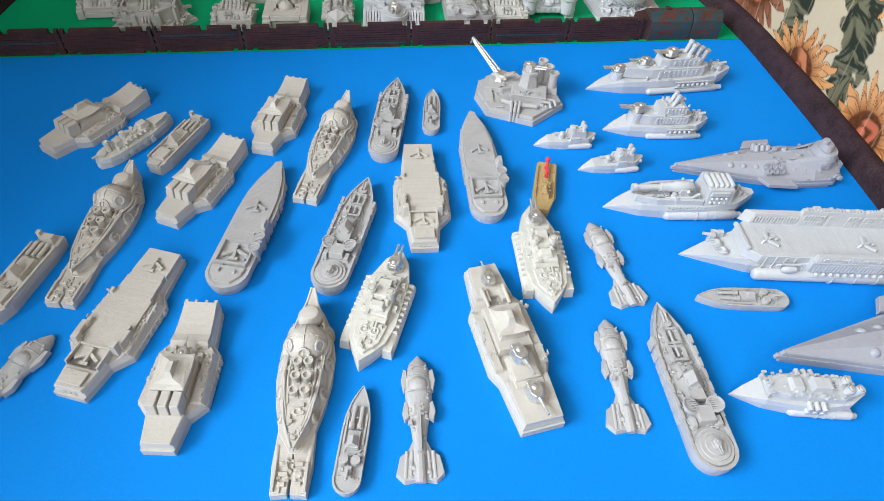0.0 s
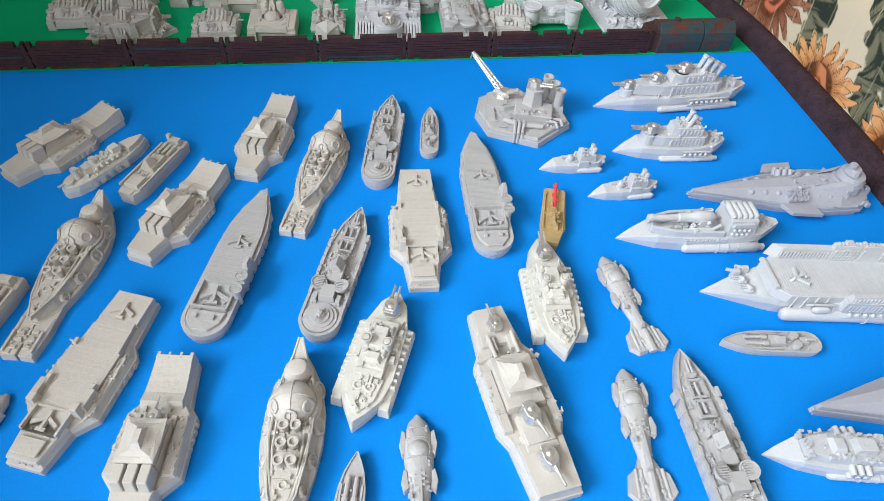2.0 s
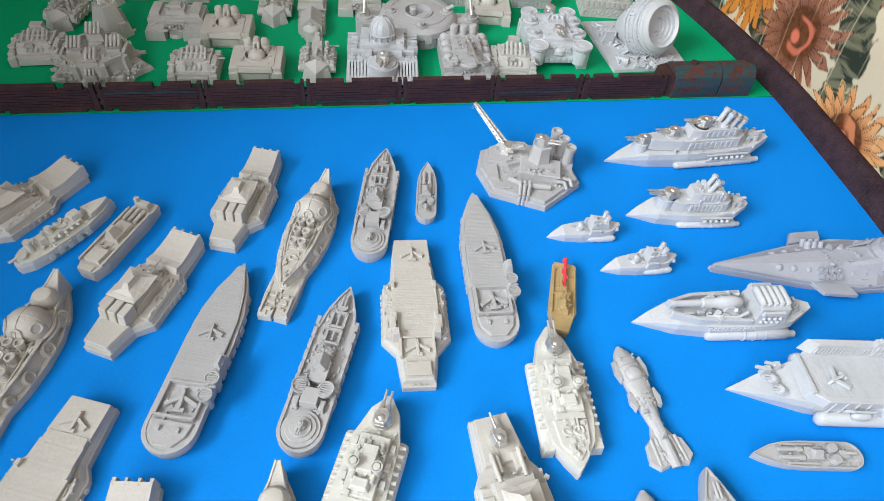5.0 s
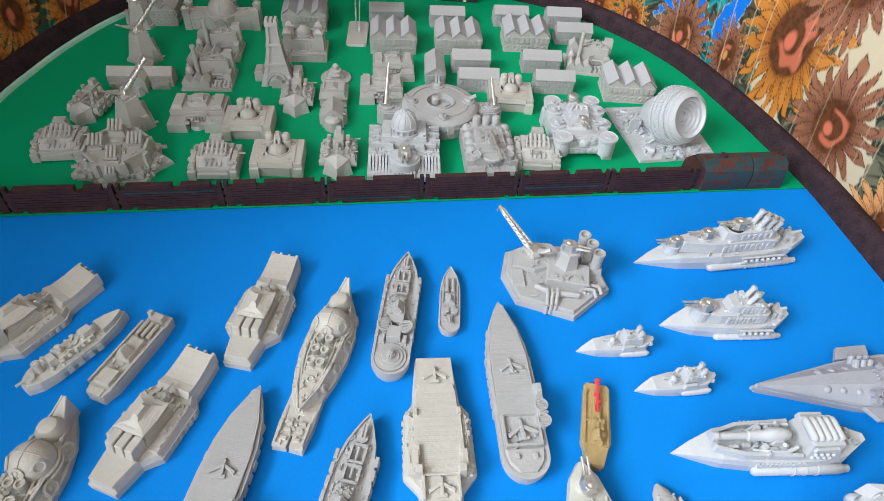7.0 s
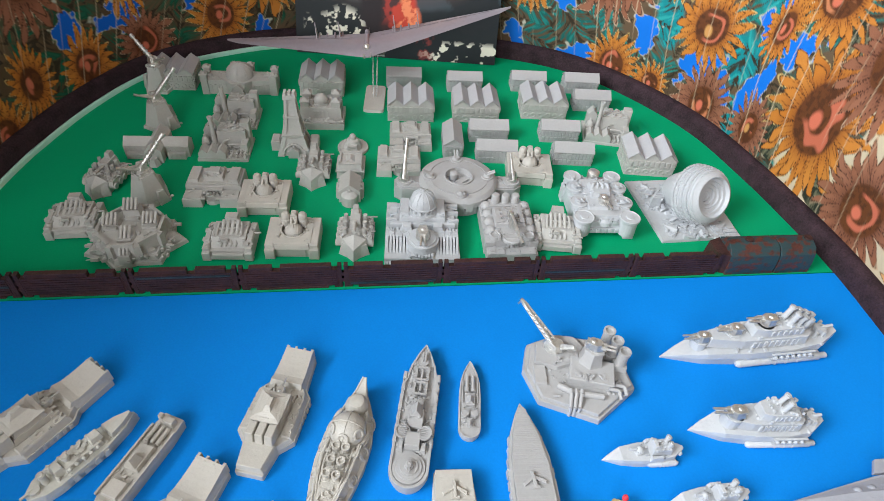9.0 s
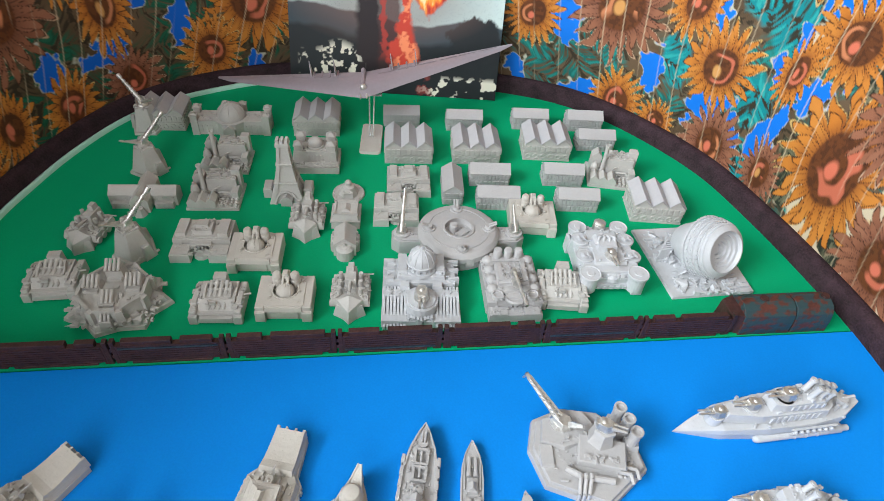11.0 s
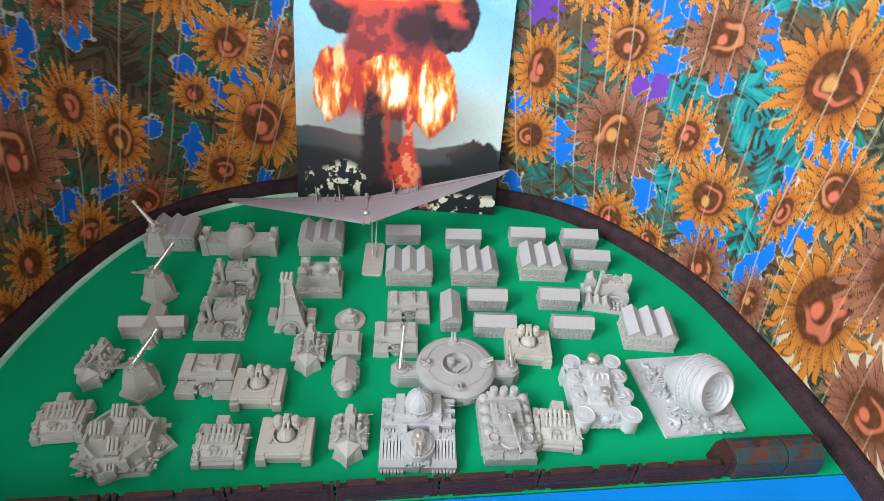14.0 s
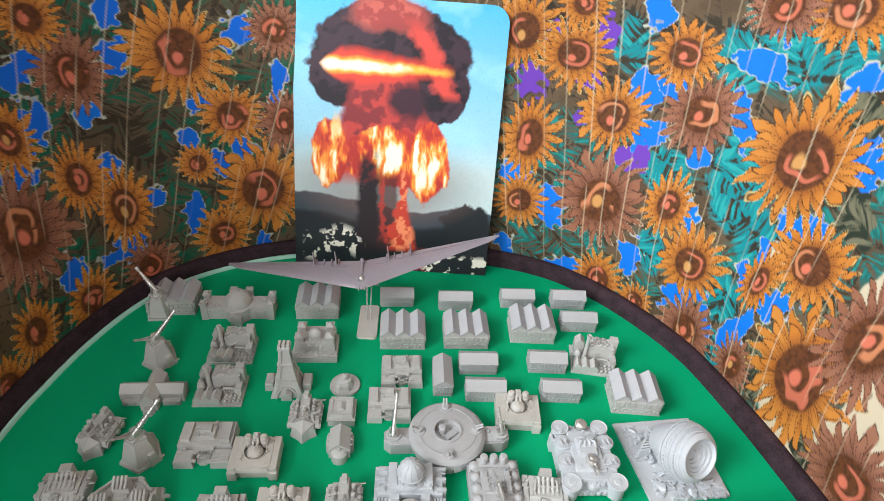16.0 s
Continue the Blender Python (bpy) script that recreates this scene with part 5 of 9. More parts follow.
def torpedo_boat(mat=GREY):
    root = thing("model_frigate", "small grey resin model frigate with torpedo tubes and low cabin", "model ship", "small frigates")
    ship_hull(root, mat, round_stern(27, 6.6, 5), 5.0, 0.7)
    for s in (-1, 1):
        bm = bmesh.new()
        rod(bm, (4, s * 2.0, 6.4), (15, s * 1.8, 6.4), 1.1)
        rod(bm, (3.4, s * 2.0, 6.4), (6, s * 2.0, 6.4), 1.5)
        part("torpedo_tube", bm, mat, root)
    bm = bmesh.new()
    box(bm, -2, 0, 5, 9, 6.4, 2.4, 0.92)
    box(bm, -3, 0, 7.4, 5, 5, 3.0, 0.8, topy=0.1)
    part("cabin", bm, mat, root, bevel=0.2)
    bm = bmesh.new()
    for s in (-1, 1):
        drum(bm, -12, s * 2.8, 5, 2.4, 3.2, 0.95, 12)
        box(bm, 4, s * 4.6, 5, 16, 1.0, 1.2)
    box(bm, -17, 0, 5, 5, 4, 2.6, 0.8)
    rod(bm, (-17, 0, 8), (-22, 0, 8.4), 0.8)
    part("after_gear", bm, mat, root, bevel=0.15)
    greebles(root, mat, [(-20, 12, -4.8, 4.8, 5.0)], 16, 40, 1.0)
    return root


def paddle_battleship(mat=IVORY):
    root = thing("model_battleship", "ivory resin model ironclad with ribbed paddle boxes and silver turret", "model ship", "ivory ironclads")
    bm = bmesh.new()
    half = [(39, 1.0), (31, 7.0), (16, 11.6), (-14, 12.6), (-26, 10.4), (-34, 5.2), (-40, 0.4)]
    prism(bm, mirror([(x, y * 0.9) for x, y in half]), 0, 5)
    prism(bm, mirror(half), 5, 10, 0.97)
    part("hull", bm, mat, root, bevel=0.3)
    for s in (-1, 1):
        bm = bmesh.new()
        lathe(bm, [(3.0, 0), (3.6, 2), (3.6, 42), (3.0, 44)], -26, s * 11.8, 4.2, 12, TIP_X)
        part("pontoon", bm, mat, root, smooth=True)
        for i in range(9):
            bm = bmesh.new()
            box(bm, -17 + i * 4.0, s * 12.6, 3.4, 1.9, 4.6, 6.0, 0.75)
            part("paddle_rib", bm, mat, root, bevel=0.3)
        bm = bmesh.new()
        box(bm, -26, s * 11.8, 0, 6, 6, 7.5, 0.8)
        part("bow_sponson", bm, mat, root, bevel=0.5)
    bm = bmesh.new()
    box(bm, 2, 0, 10, 30, 15, 4.4, 0.92)
    box(bm, 4, 0, 14.4, 14, 8, 3.4, 0.84)
    box(bm, -7, 0, 14.4, 6, 9, 2.8, 0.7)
    part("casemate", bm, mat, root, bevel=0.5)
    bm = bmesh.new()
    for i in range(3):
        for s in (-1, 1):
            rod(bm, (12 - i * 7, s * 4.4, 15.2), (8 - i * 7, s * 4.4, 15.4), 1.2)
            box(bm, 12 - i * 8, s * 8.8, 10, 4, 3, 2.4, 0.8)
    pieces("deck_gun", bm, mat, root)
    funnels(root, [(0, 5.2), (0, -5.2)], 2.2, 9, mat, 0, 12)
    bm = bmesh.new()
    prism(bm, mirror([(-15, 8.6), (-27, 7.2), (-35, 1)]), 10, 11.4, 0.94)
    hoop(bm, -21, 2.8, 11.4, 2.2, 0.6, 12)
    hoop(bm, -21, -2.8, 11.4, 2.2, 0.6, 12)
    box(bm, -14, 0, 10, 3, 14, 3.0)
    part("fore_deck", bm, mat, root, bevel=0.2)
    bm = bmesh.new()
    drum(bm, 25, 0, 10, 5.4, 1.8)
    part("barbette", bm, mat, root)
    turret(root, 25, 0, 11.6, 0, 1.35, 2, METAL, 9, 8)
    greebles(root, mat, [(-12, 16, -9, 9, 10.2), (-12, 14, -6, 6, 14.3), (-33, -14, -5, 5, 11.3)], 17, 30, 1.5)
    return root


def gunboat(mat=IVORY):
    root = thing("model_gunboat", "yellowed ivory resin model cruiser with raised casemates", "model ship")
    bm = bmesh.new()
    half = [(32, 0.5), (24, 4.6), (10, 7.8), (-18, 8.2), (-26, 6.6), (-32, 2.5)]
    prism(bm, mirror([(x, y * 0.86) for x, y in half]), 0, 4.5)
    prism(bm, mirror(half), 4.5, 8.5, 0.97)
    prism(bm, mirror([(30, 0.8), (22, 4.0), (14, 5.4)]), 8.5, 12, 0.9)
    part("hull", bm, mat, root, bevel=0.3)
    bm = bmesh.new()
    box(bm, -1, 0, 8.5, 22, 9.6, 3.8, 0.94)
    box(bm, 8, 0, 12, 7, 6.4, 3.8, 0.8)
    box(bm, -14, 0, 8.5, 6, 8, 5.4, 0.7)
    part("casemate", bm, mat, root, bevel=0.4)
    bm = bmesh.new()
    for i in range(5):
        for s in (-1, 1):
            dome(bm, 6 - i * 4, s * 5.2, 11, 1.3, 1.0, 8)
            box(bm, 8 - i * 6, s * 7.6, 2.6, 3.4, 2.0, 4.4, 0.7)
    pieces("sponson", bm, mat, root, bevel=0.2)
    funnels(root, [(-8, 0), (-21, 0)], 1.9, 8, mat, 0, 8.5)
    bm = bmesh.new()
    drum(bm, -27, 0, 8.5, 3.0, 2.0)
    rod(bm, (-27, 0, 10), (-34, 0, 10.6), 0.8)
    part("stern_gun", bm, mat, root)
    greebles(root, mat, [(-22, 14, -7, 7, 8.5), (-10, 8, -4, 4, 12.2)], 18, 34, 1.3)
    return root


def landing_ship(mat=PALE):
    root = thing("model_landing_ship", "pale resin model landing ship with box cabin and stern gate", "model ship", "landing ships")
    bm = bmesh.new()
    half = [(29, 6.4), (16, 8.0), (-20, 8.0), (-29, 5.4)]
    prism(bm, mirror([(x, y * 0.9) for x, y in half]), 0, 5)
    prism(bm, mirror(half), 5, 8.5, 0.99)
    for s in (-1, 1):
        box(bm, -2, s * 7.2, 8.5, 44, 1.2, 2.0)
    part("hull", bm, mat, root, bevel=0.3)
    bm = bmesh.new()
    box(bm, 1, 0, 8.5, 15, 9, 3.4, 0.9)
    box(bm, -3, 0, 11.9, 7, 7, 5.4, 0.7, topy=0.2)
    part("cabin", bm, mat, root, bevel=0.3)
    bm = bmesh.new()
    for y in (-3.6, 0, 3.6):
        rod(bm, (10, y, 10.4), (20, y, 10.6), 1.2)
    box(bm, 24, 0, 8.5, 4, 9, 4.4, 0.9)
    box(bm, 24, 3.6, 8.5, 3, 2.6, 7, 0.9)
    part("gear", bm, mat, root, bevel=0.2)
    bm = bmesh.new()
    box(bm, -18, 0, 8.5, 10, 10, 2.6, 0.9)
    box(bm, -27, 0, 2, 5, 9.4, 7.4, 0.86)
    part("ramp", bm, mat, root, bevel=0.3)
    greebles(root, mat, [(-24, 24, -6.5, 6.5, 8.5)], 19, 44, 1.3)
    return root


def ram_hull(root, mat, long, wide, h, sheer=4.0):
    """A long knife-bowed hull with a raised stern."""
    a, w = long / 2, wide / 2
    bm = bmesh.new()
    st = [(a, 0.15, h * 0.10, 0.8), (a * 0.82, w * 0.34, h * 0.52, 0.85), (a * 0.56, w * 0.74, h * 0.92, 0.9), (a * 0.1, w, h, 0.94), (-a * 0.4, w, h, 0.94), (-a * 0.74, w * 0.82, h + sheer * 0.4, 0.84), (-a, w * 0.16, h + sheer, 0.5)]
    rows = []
    for x, y, z, k in st:
        keel = x * (0.95 if x < 0 else 1)
        rows.append([bm.verts.new(p) for p in ((keel, -y * k, 0), (x, -y, z * 0.62), (x, -y * 0.94, z), (x, y * 0.94, z), (x, y, z * 0.62), (keel, y * k, 0))])
    for p, q in zip(rows, rows[1:]):
        for i in range(6):
            bm.faces.new((p[i], p[(i + 1) % 6], q[(i + 1) % 6], q[i]))
    bm.faces.new(rows[0]), bm.faces.new(rows[-1][::-1])
    bmesh.ops.recalc_face_normals(bm, faces=bm.faces)
    return part("hull", bm, mat, root, bevel=0.2)


def knob_gallery(root, mat, x0, x1, y, z, h, n):
    """Two rails along one side with a row of knobs on stems between them."""
    s = 1 if y > 0 else -1
    for k in (0, 1):
        bm = bmesh.new()
        box(bm, (x0 + x1) / 2, y + s * (0.2 - 0.5 * k), z + k * h, x1 - x0 + 2, 1.5, h * 0.16)
        part("gallery_rail", bm, mat, root)
    step = (x1 - x0) / n
    for i in range(n):
        bm = bmesh.new()
        x = x0 + step * (i + 0.5)
        box(bm, x, y - s * 0.2, z, step * 0.42, 1.2, h * 0.6, 0.7)
        dome(bm, x, y + s * 0.3, z + h * 0.52, step * 0.33, 1, 8)
        part("gallery_knob", bm, mat, root)


def side_pods(root, mat, x0, x1, y, z, r, tubes):
    """Long cylinders along the waterline, with a gallery of knobs above each."""
    for s in (-1, 1):
        long = x1 - x0
        bm = bmesh.new()
        lathe(bm, [(r * 0.5, 0), (r * 0.7, 0.6), (r * 0.72, long * 0.07), (r, long * 0.09), (r, long * 0.52), (r * 0.94, long * 0.53), (r * 0.94, long - 2.4), (r * 0.7, long - 0.7), (r * 0.25, long)], x0, s * y, z, 14, TIP_X)
        for k in (0.34, 0.46, 0.58):
            hoop(bm, x0 + long * k, s * y, z, r, r * 0.1, 14, TIP_X)
        part("side_pod", bm, mat, root, smooth=True)
        bm = bmesh.new()
        box(bm, (x0 + x1) / 2, s * (y - r * 0.7), 0, long * 0.86, r * 1.4, z + r * 0.7, 0.99)
        pipe(bm, [(x0 + long * 0.62, s * (y + r * 0.3), z + r * 0.8), (x0 + long * 0.62, s * (y - 0.2 * r), z + r * 1.5), (x0 + long * 0.76, s * (y - 0.2 * r), z + r * 1.5), (x0 + long * 0.76, s * (y + r * 0.3), z + r * 0.8)], r * 0.14, 6)
        part("pod_mount", bm, mat, root)
        if tubes:
            knob_gallery(root, mat, x0 + long * 0.20, x0 + long * 0.64, s * (y + r * 0.5), z + r * 1.0, r * 1.5, tubes)


def ram_battleship(long, wide, turrets, tall, mat=WHITE, tubes=7, label="", group="", pipes=4, stack=0.24, reach=1.0):
    root = thing("model_battleship", label, "model ship", group)
    a, w, h = long / 2, wide / 2, wide * 0.46
    ram_hull(root, mat, long, wide, h, tall * 0.06)
    side_pods(root, mat, -a * 0.84, a * 0.24, w * 0.98, wide * 0.11, wide * 0.11, tubes)
    bm = bmesh.new()
    prism(bm, mirror([(a * 0.56, w * 0.30), (a * 0.20, w * 0.64), (-a * 0.54, w * 0.70), (-a * 0.62, w * 0.44)]), h, h + tall * 0.34, 0.96)
    prism(bm, mirror([(a * 0.10, w * 0.40), (-a * 0.02, w * 0.54), (-a * 0.46, w * 0.54)]), h + tall * 0.34, h + tall * 0.64, 0.94)
    part("house", bm, mat, root, bevel=0.4)
    bm = bmesh.new()
    side_rows(bm, -a * 0.44, a * 0.08, w * 0.68, h + tall * 0.05, 9, a * 0.035, 1.2, tall * 0.22)
    side_rows(bm, -a * 0.44, -a * 0.10, w * 0.545, h + tall * 0.42, 6, a * 0.03, 1.0, tall * 0.16)
    pieces("window", bm, mat, root)
    for i in range(pipes):
        row = i // 2
        funnels(root, [(-a * (stack + 0.11 * row), w * 0.24 * (1 if i % 2 else -1))], wide * 0.075, tall * (reach - 0.13 * row), mat, 14, h + tall * 0.1)
    bm = bmesh.new()
    drum(bm, -a * 0.80, 0, h + tall * 0.05, w * 0.28, tall * 0.16)
    rod(bm, (-a * 0.80, 0, h + tall * 0.2), (-a * 0.93, 0, h + tall * 0.24), 1.0)
    for i in range(4):
        box(bm, -a * (0.70 + 0.05 * i), w * 0.36 * (-1) ** i, h, 2.2, 2.0, tall * 0.22, 0.8)
    pieces("stern_block", bm, mat, root, bevel=0.2)
    greebles(root, mat, [(-a * 0.85, a * 0.3, -w * 0.85, w * 0.85, h), (-a * 0.5, a * 0.2, -w * 0.6, w * 0.6, h + tall * 0.34), (-a * 0.48, -a * 0.04, -w * 0.5, w * 0.5, h + tall * 0.66)], long, 36, 1.5)
    for x, z, turn, size in turrets:
        bm = bmesh.new()
        drum(bm, x * a, 0, h * 0.8, 4.0 * size, z * tall + h * 0.2)
        part("barbette", bm, mat, root)
        turret(root, x * a, 0, h + z * tall, turn, size, 2, METAL, 10)
    return root


def ram_frigate(mat=WHITE):
    root = thing("model_frigate", "small white resin model frigate with knife bow", "model ship", "white frigates")
    ram_hull(root, mat, 46, 12, 5, 1.5)
    side_pods(root, mat, -20, -2, 5.8, 1.7, 1.6, 0)
    bm = bmesh.new()
    box(bm, -9, 0, 5, 12, 8, 4.4, 0.9)
    box(bm, -5, 0, 9.4, 3, 6, 1.6, 0.8)
    part("house", bm, mat, root, bevel=0.4)
    bm = bmesh.new()
    drum(bm, 3, 0, 4.6, 2.6, 2.2)
    dome(bm, 3, 0, 6.6, 2.2, 0.7, 10)
    rod(bm, (4, 0, 7), (9, 0, 7.2), 0.8)
    part("gun", bm, mat, root)
    funnels(root, [(-12, 2), (-12, -2)], 1.4, 4, mat, 12, 8.5)
    bm = bmesh.new()
    for s in (-1, 1):
        dome(bm, -21, s * 2.2, 4.4, 1.6, 0.9, 10)
        box(bm, -6, s * 5.4, 4.4, 8, 2.0, 2.4, 0.8)
    pieces("stern_block", bm, mat, root, bevel=0.2)
    greebles(root, mat, [(-20, 6, -5, 5, 5), (-14, -4, -4, 4, 9.3)], 20, 18, 1.2)
    flatten(root, 1.5)
    return root


def siege_ship(mat=WHITE):
    root = thing("model_bombard_ship", "white resin model bombard ship with one huge deck cannon", "model ship")
    ram_hull(root, mat, 98, 24, 8.4, 2.4)
    side_pods(root, mat, -40, 12, 11.8, 2.8, 2.7, 0)
    # bulwarks round an open well of machinery
    for s in (-1, 1):
        bm = bmesh.new()
        prism(bm, [(32, s * 2.6), (32, s * 4.6), (18, s * 9.0), (-12, s * 10.6), (-12, s * 8.6), (17, s * 7.0)], 8.0, 11.4, 0.98)
        part("bulwark", bm, mat, root, bevel=0.3)
        bm = bmesh.new()
        box(bm, -2, s * 11.4, 5.6, 26, 1.6, 1.4)
        for i in range(11):
            box(bm, -13 + i * 2.4, s * 11.6, 6.8, 1.1, 1.0, 1.2)
        part("side_ledge", bm, mat, root)
    bm = bmesh.new()
    lathe(bm, [(2.2, 0), (2.3, 2.6), (1.7, 3.0), (1.9, 18), (2.5, 18.6), (2.6, 27), (3.3, 28), (3.5, 36), (2.6, 40), (0.6, 42)], 34, 0, 13.4, 14, TIP_X @ Matrix.Rotation(math.pi, 4, "X"))
    part("cannon", bm, mat, root, smooth=True)
    bm = bmesh.new()
    for s in (-1, 1):
        box(bm, 0, s * 3.4, 8.4, 7, 2.2, 5.4, 0.7)
        drum(bm, 7, s * 5.0, 8.4, 1.7, 4.2, 0.9, 10)
        dome(bm, 1, s * 6.4, 9.4, 2.5, 0.9, 10)
        pipe(bm, [(12, s * 5, 9), (5, s * 7.4, 11.4), (-4, s * 7.6, 11.2), (-9, s * 6, 12.6)], 1.0)
        rod(bm, (-8, s * 3.4, 9), (-1, s * 6, 14.6), 1.2, 1.0, 8)
        box(bm, 22, s * 3.6, 8.4, 6, 2.0, 2.2, 0.8)
    pieces("cradle_block", bm, mat, root, bevel=0.2)
    bm = bmesh.new()
    prism(bm, [(-13, -10.4), (-13, 10.4), (-31, 10.4), (-31, -10.4)], 8, 17.0, 0.94, (0, 0), topy=0.78)
    part("house", bm, mat, root, bevel=0.6)
    for s in (-1, 1):
        bm = bmesh.new()
        box(bm, -21, s * 9.6, 14.0, 13, 1.8, 2.2, 0.9)
        part("house_ledge", bm, mat, root, bevel=0.2)
        for i in range(4):
            for j in range(2):
                bm = bmesh.new()
                dome(bm, -16.4 - i * 3.1, s * (10.1 + 0.2 * (1 - j)), 12.4 - 2.6 * j, 1.15, 1, 8)
                part("rivet_head", bm, mat, root, smooth=True)
    for i in range(5):
        bm = bmesh.new()
        lathe(bm, [(0.8, 0), (1.7, 0.8), (1.9, 3), (1.9, 10), (1.6, 12), (0.8, 13)], -15 - i * 3.5, 6.5, 17.4, 10, Matrix.Rotation(radians(90), 4, "X"))
        part("roof_drum", bm, mat, root, smooth=True)
    bm = bmesh.new()
    for i in range(5):
        box(bm, -33.4 - i * 2.2, 3.4 * (-1) ** i, 9.0, 2.0, 2.6, 4.4 - 0.4 * i, 0.8)
        box(bm, -33.4 - i * 2.2, -5.0 + 2.2 * i, 9.4, 1.2, 1.2, 4.8 - 0.5 * i, 0.8)
    pieces("stern_block", bm, mat, root, bevel=0.2)
    greebles(root, mat, [(-10, 16, -6, 6, 8.6), (-10, 8, -9, -4, 9.5), (-10, 8, 4, 9, 9.5)], 21, 26, 1.5)
    flatten(root, 1.35)
    return root


def great_carrier(mat=WHITE):
    root = thing("model_carrier", "large white resin model carrier with high side gallery and funnels", "model ship")
    ram_hull(root, mat, 168, 36, 11, 2)
    side_pods(root, mat, -70, 45, 16.6, 3.6, 3.7, 0)
    bm = bmesh.new()
    prism(bm, mirror([(53, 9.5), (45, 15.2), (-74, 15.2), (-78, 10)]), 9.6, 14.6, 0.99)
    for x in (41, 35, 29, 23):
        for s in (-1, 1):
            box(bm, x, s * 15.0, 6, 1.0, 1.2, 8.0, 0.9)
    part("flight_deck", bm, mat, root, bevel=0.5)
    for i in range(78):
        bm = bmesh.new()
        box(bm, -70 + i * 1.5, 1.5, 14.6, 1.15, 22, 0.10)
        part("deck_plank", bm, mat, root)
    bm = bmesh.new()
    prism(bm, [(52, -10.5), (54, -10.5), (52.6, 11), (50.6, 11)], 14.4, 16.4, 0.96)
    part("breakwater", bm, mat, root, bevel=0.2)
    for x, y, t in ((37, 3, 25), (-22, 4, 20), (-52, 5, 15)):
        small_plane(root, x, y, 14.7, t, 1.35, mat)
    # the high gallery along the far edge steps up towards the funnels
    bm = bmesh.new()
    prism(bm, [(50, -15.2), (44, -12.0), (14, -11.4), (14, -15.6)], 14.4, 20.6, 0.97, (-1.6, -0.6))
    for i in range(15):
        box(bm, 16 + i * 1.9, -11.6, 15.6, 1.1, 0.9, 3.6)
    part("gallery", bm, mat, root, bevel=0.2)
    for x0, x1 in ((14, -2), (-2, -24), (-24, -62)):
        bm = bmesh.new()
        prism(bm, [(x0, -15.8), (x0, -11.0), (x1 + 0.3, -11.0), (x1 + 0.3, -15.8)], 14.4, 23.4, 0.995, topy=0.62)
        for i in range(int((x0 - x1) / 2.0) - 1):
            if x1 != -24 or i not in (4, 5, 6, 7, 8):
                for z in (15.4, 18.8):
                    box(bm, x1 + 2.2 + i * 2.0, -11.3, z, 1.1, 1.0, 2.4)
            box(bm, x1 + 2.0 + i * 2.0, -13.4, 23.2, 1.1, 2.4, 1.0)
        part("gallery_tower", bm, mat, root, bevel=0.15)
    # the near gallery hangs over the pod
    for s in (1,):
        bm = bmesh.new()
        prism(bm, [(15, s * 14), (15, s * 19), (-42, s * 19), (-42, s * 14)], 8.4, 14.4, 0.995)
        prism(bm, [(13, s * 14), (13, s * 18.4), (-41, s * 18.4), (-41, s * 14)], 14.4, 17.6, 0.99, topy=0.6)
        for i in range(25):
            box(bm, 11 - i * 2.1, s * 18.0, 14.6, 1.0, 1.2, 2.0, 0.9)
            box(bm, 12 - i * 2.15, s * 18.9, 9.2, 1.1, 0.9, 3.8)
        part("side_gallery", bm, mat, root, bevel=0.2)
        knob_gallery(root, mat, -38, 11, s * 18.9, 4.6, 4.0, 11)
        bm = bmesh.new()
        lathe(bm, [(0.6, 0), (1.9, 1), (2.1, 3), (2.1, 7), (1.4, 9), (0.4, 9.6)], 21, s * 18, 8.4, 10, TIP_X)
        part("lifeboat", bm, mat, root, smooth=True)
        bm = bmesh.new()
        pipe(bm, [(20, s * 15.5, 7), (20, s * 17.5, 11.4), (31, s * 17.5, 11.4), (33, s * 15.5, 9)], 0.7)
        part("davit", bm, mat, root)
        bm = bmesh.new()
        box(bm, -58, s * 15.6, 9, 18, 6.4, 8.4, 0.94, topy=0.8)
        for i in range(4):
            drum(bm, -52 - i * 4, s * 15.8, 17.2, 1.4, 1.6, 0.9, 10)
        part("after_house", bm, mat, root, bevel=0.3)
    funnels(root, [(-63, -12.0), (-69, -12.0), (-63, -15.6), (-69, -15.6)], 2.0, 15, mat, 14, 15)
    for x, y in ((62, 5.0), (64, -1.0)):
        bm = bmesh.new()
        dome(bm, x, y, 9.0, 2.4, 0.8, 12)
        hoop(bm, x, y, 8.8, 2.7, 0.5, 12)
        for k in (-0.8, 0.8):
            rod(bm, (x + 1, y + k, 10.0), (x + 5.4, y + k, 10.2), 0.55)
        part("bow_gun", bm, mat, root)
    for x, y in ((60, -8.2), (66, -5.6)):
        bm = bmesh.new()
        box(bm, x, y, 6, 3.6, 3.0, 5, 0.9)
        rod(bm, (x + 1, y, 10.4), (x + 6, y - 0.6, 10.8), 0.9)
        part("broadside_gun", bm, mat, root)
    greebles(root, mat, [(-60, 8, -14.6, -13, 23.6), (-74, -46, -8, 8, 14.7)], 22, 26, 1.5)
    flatten(root, 1.3)
    return root


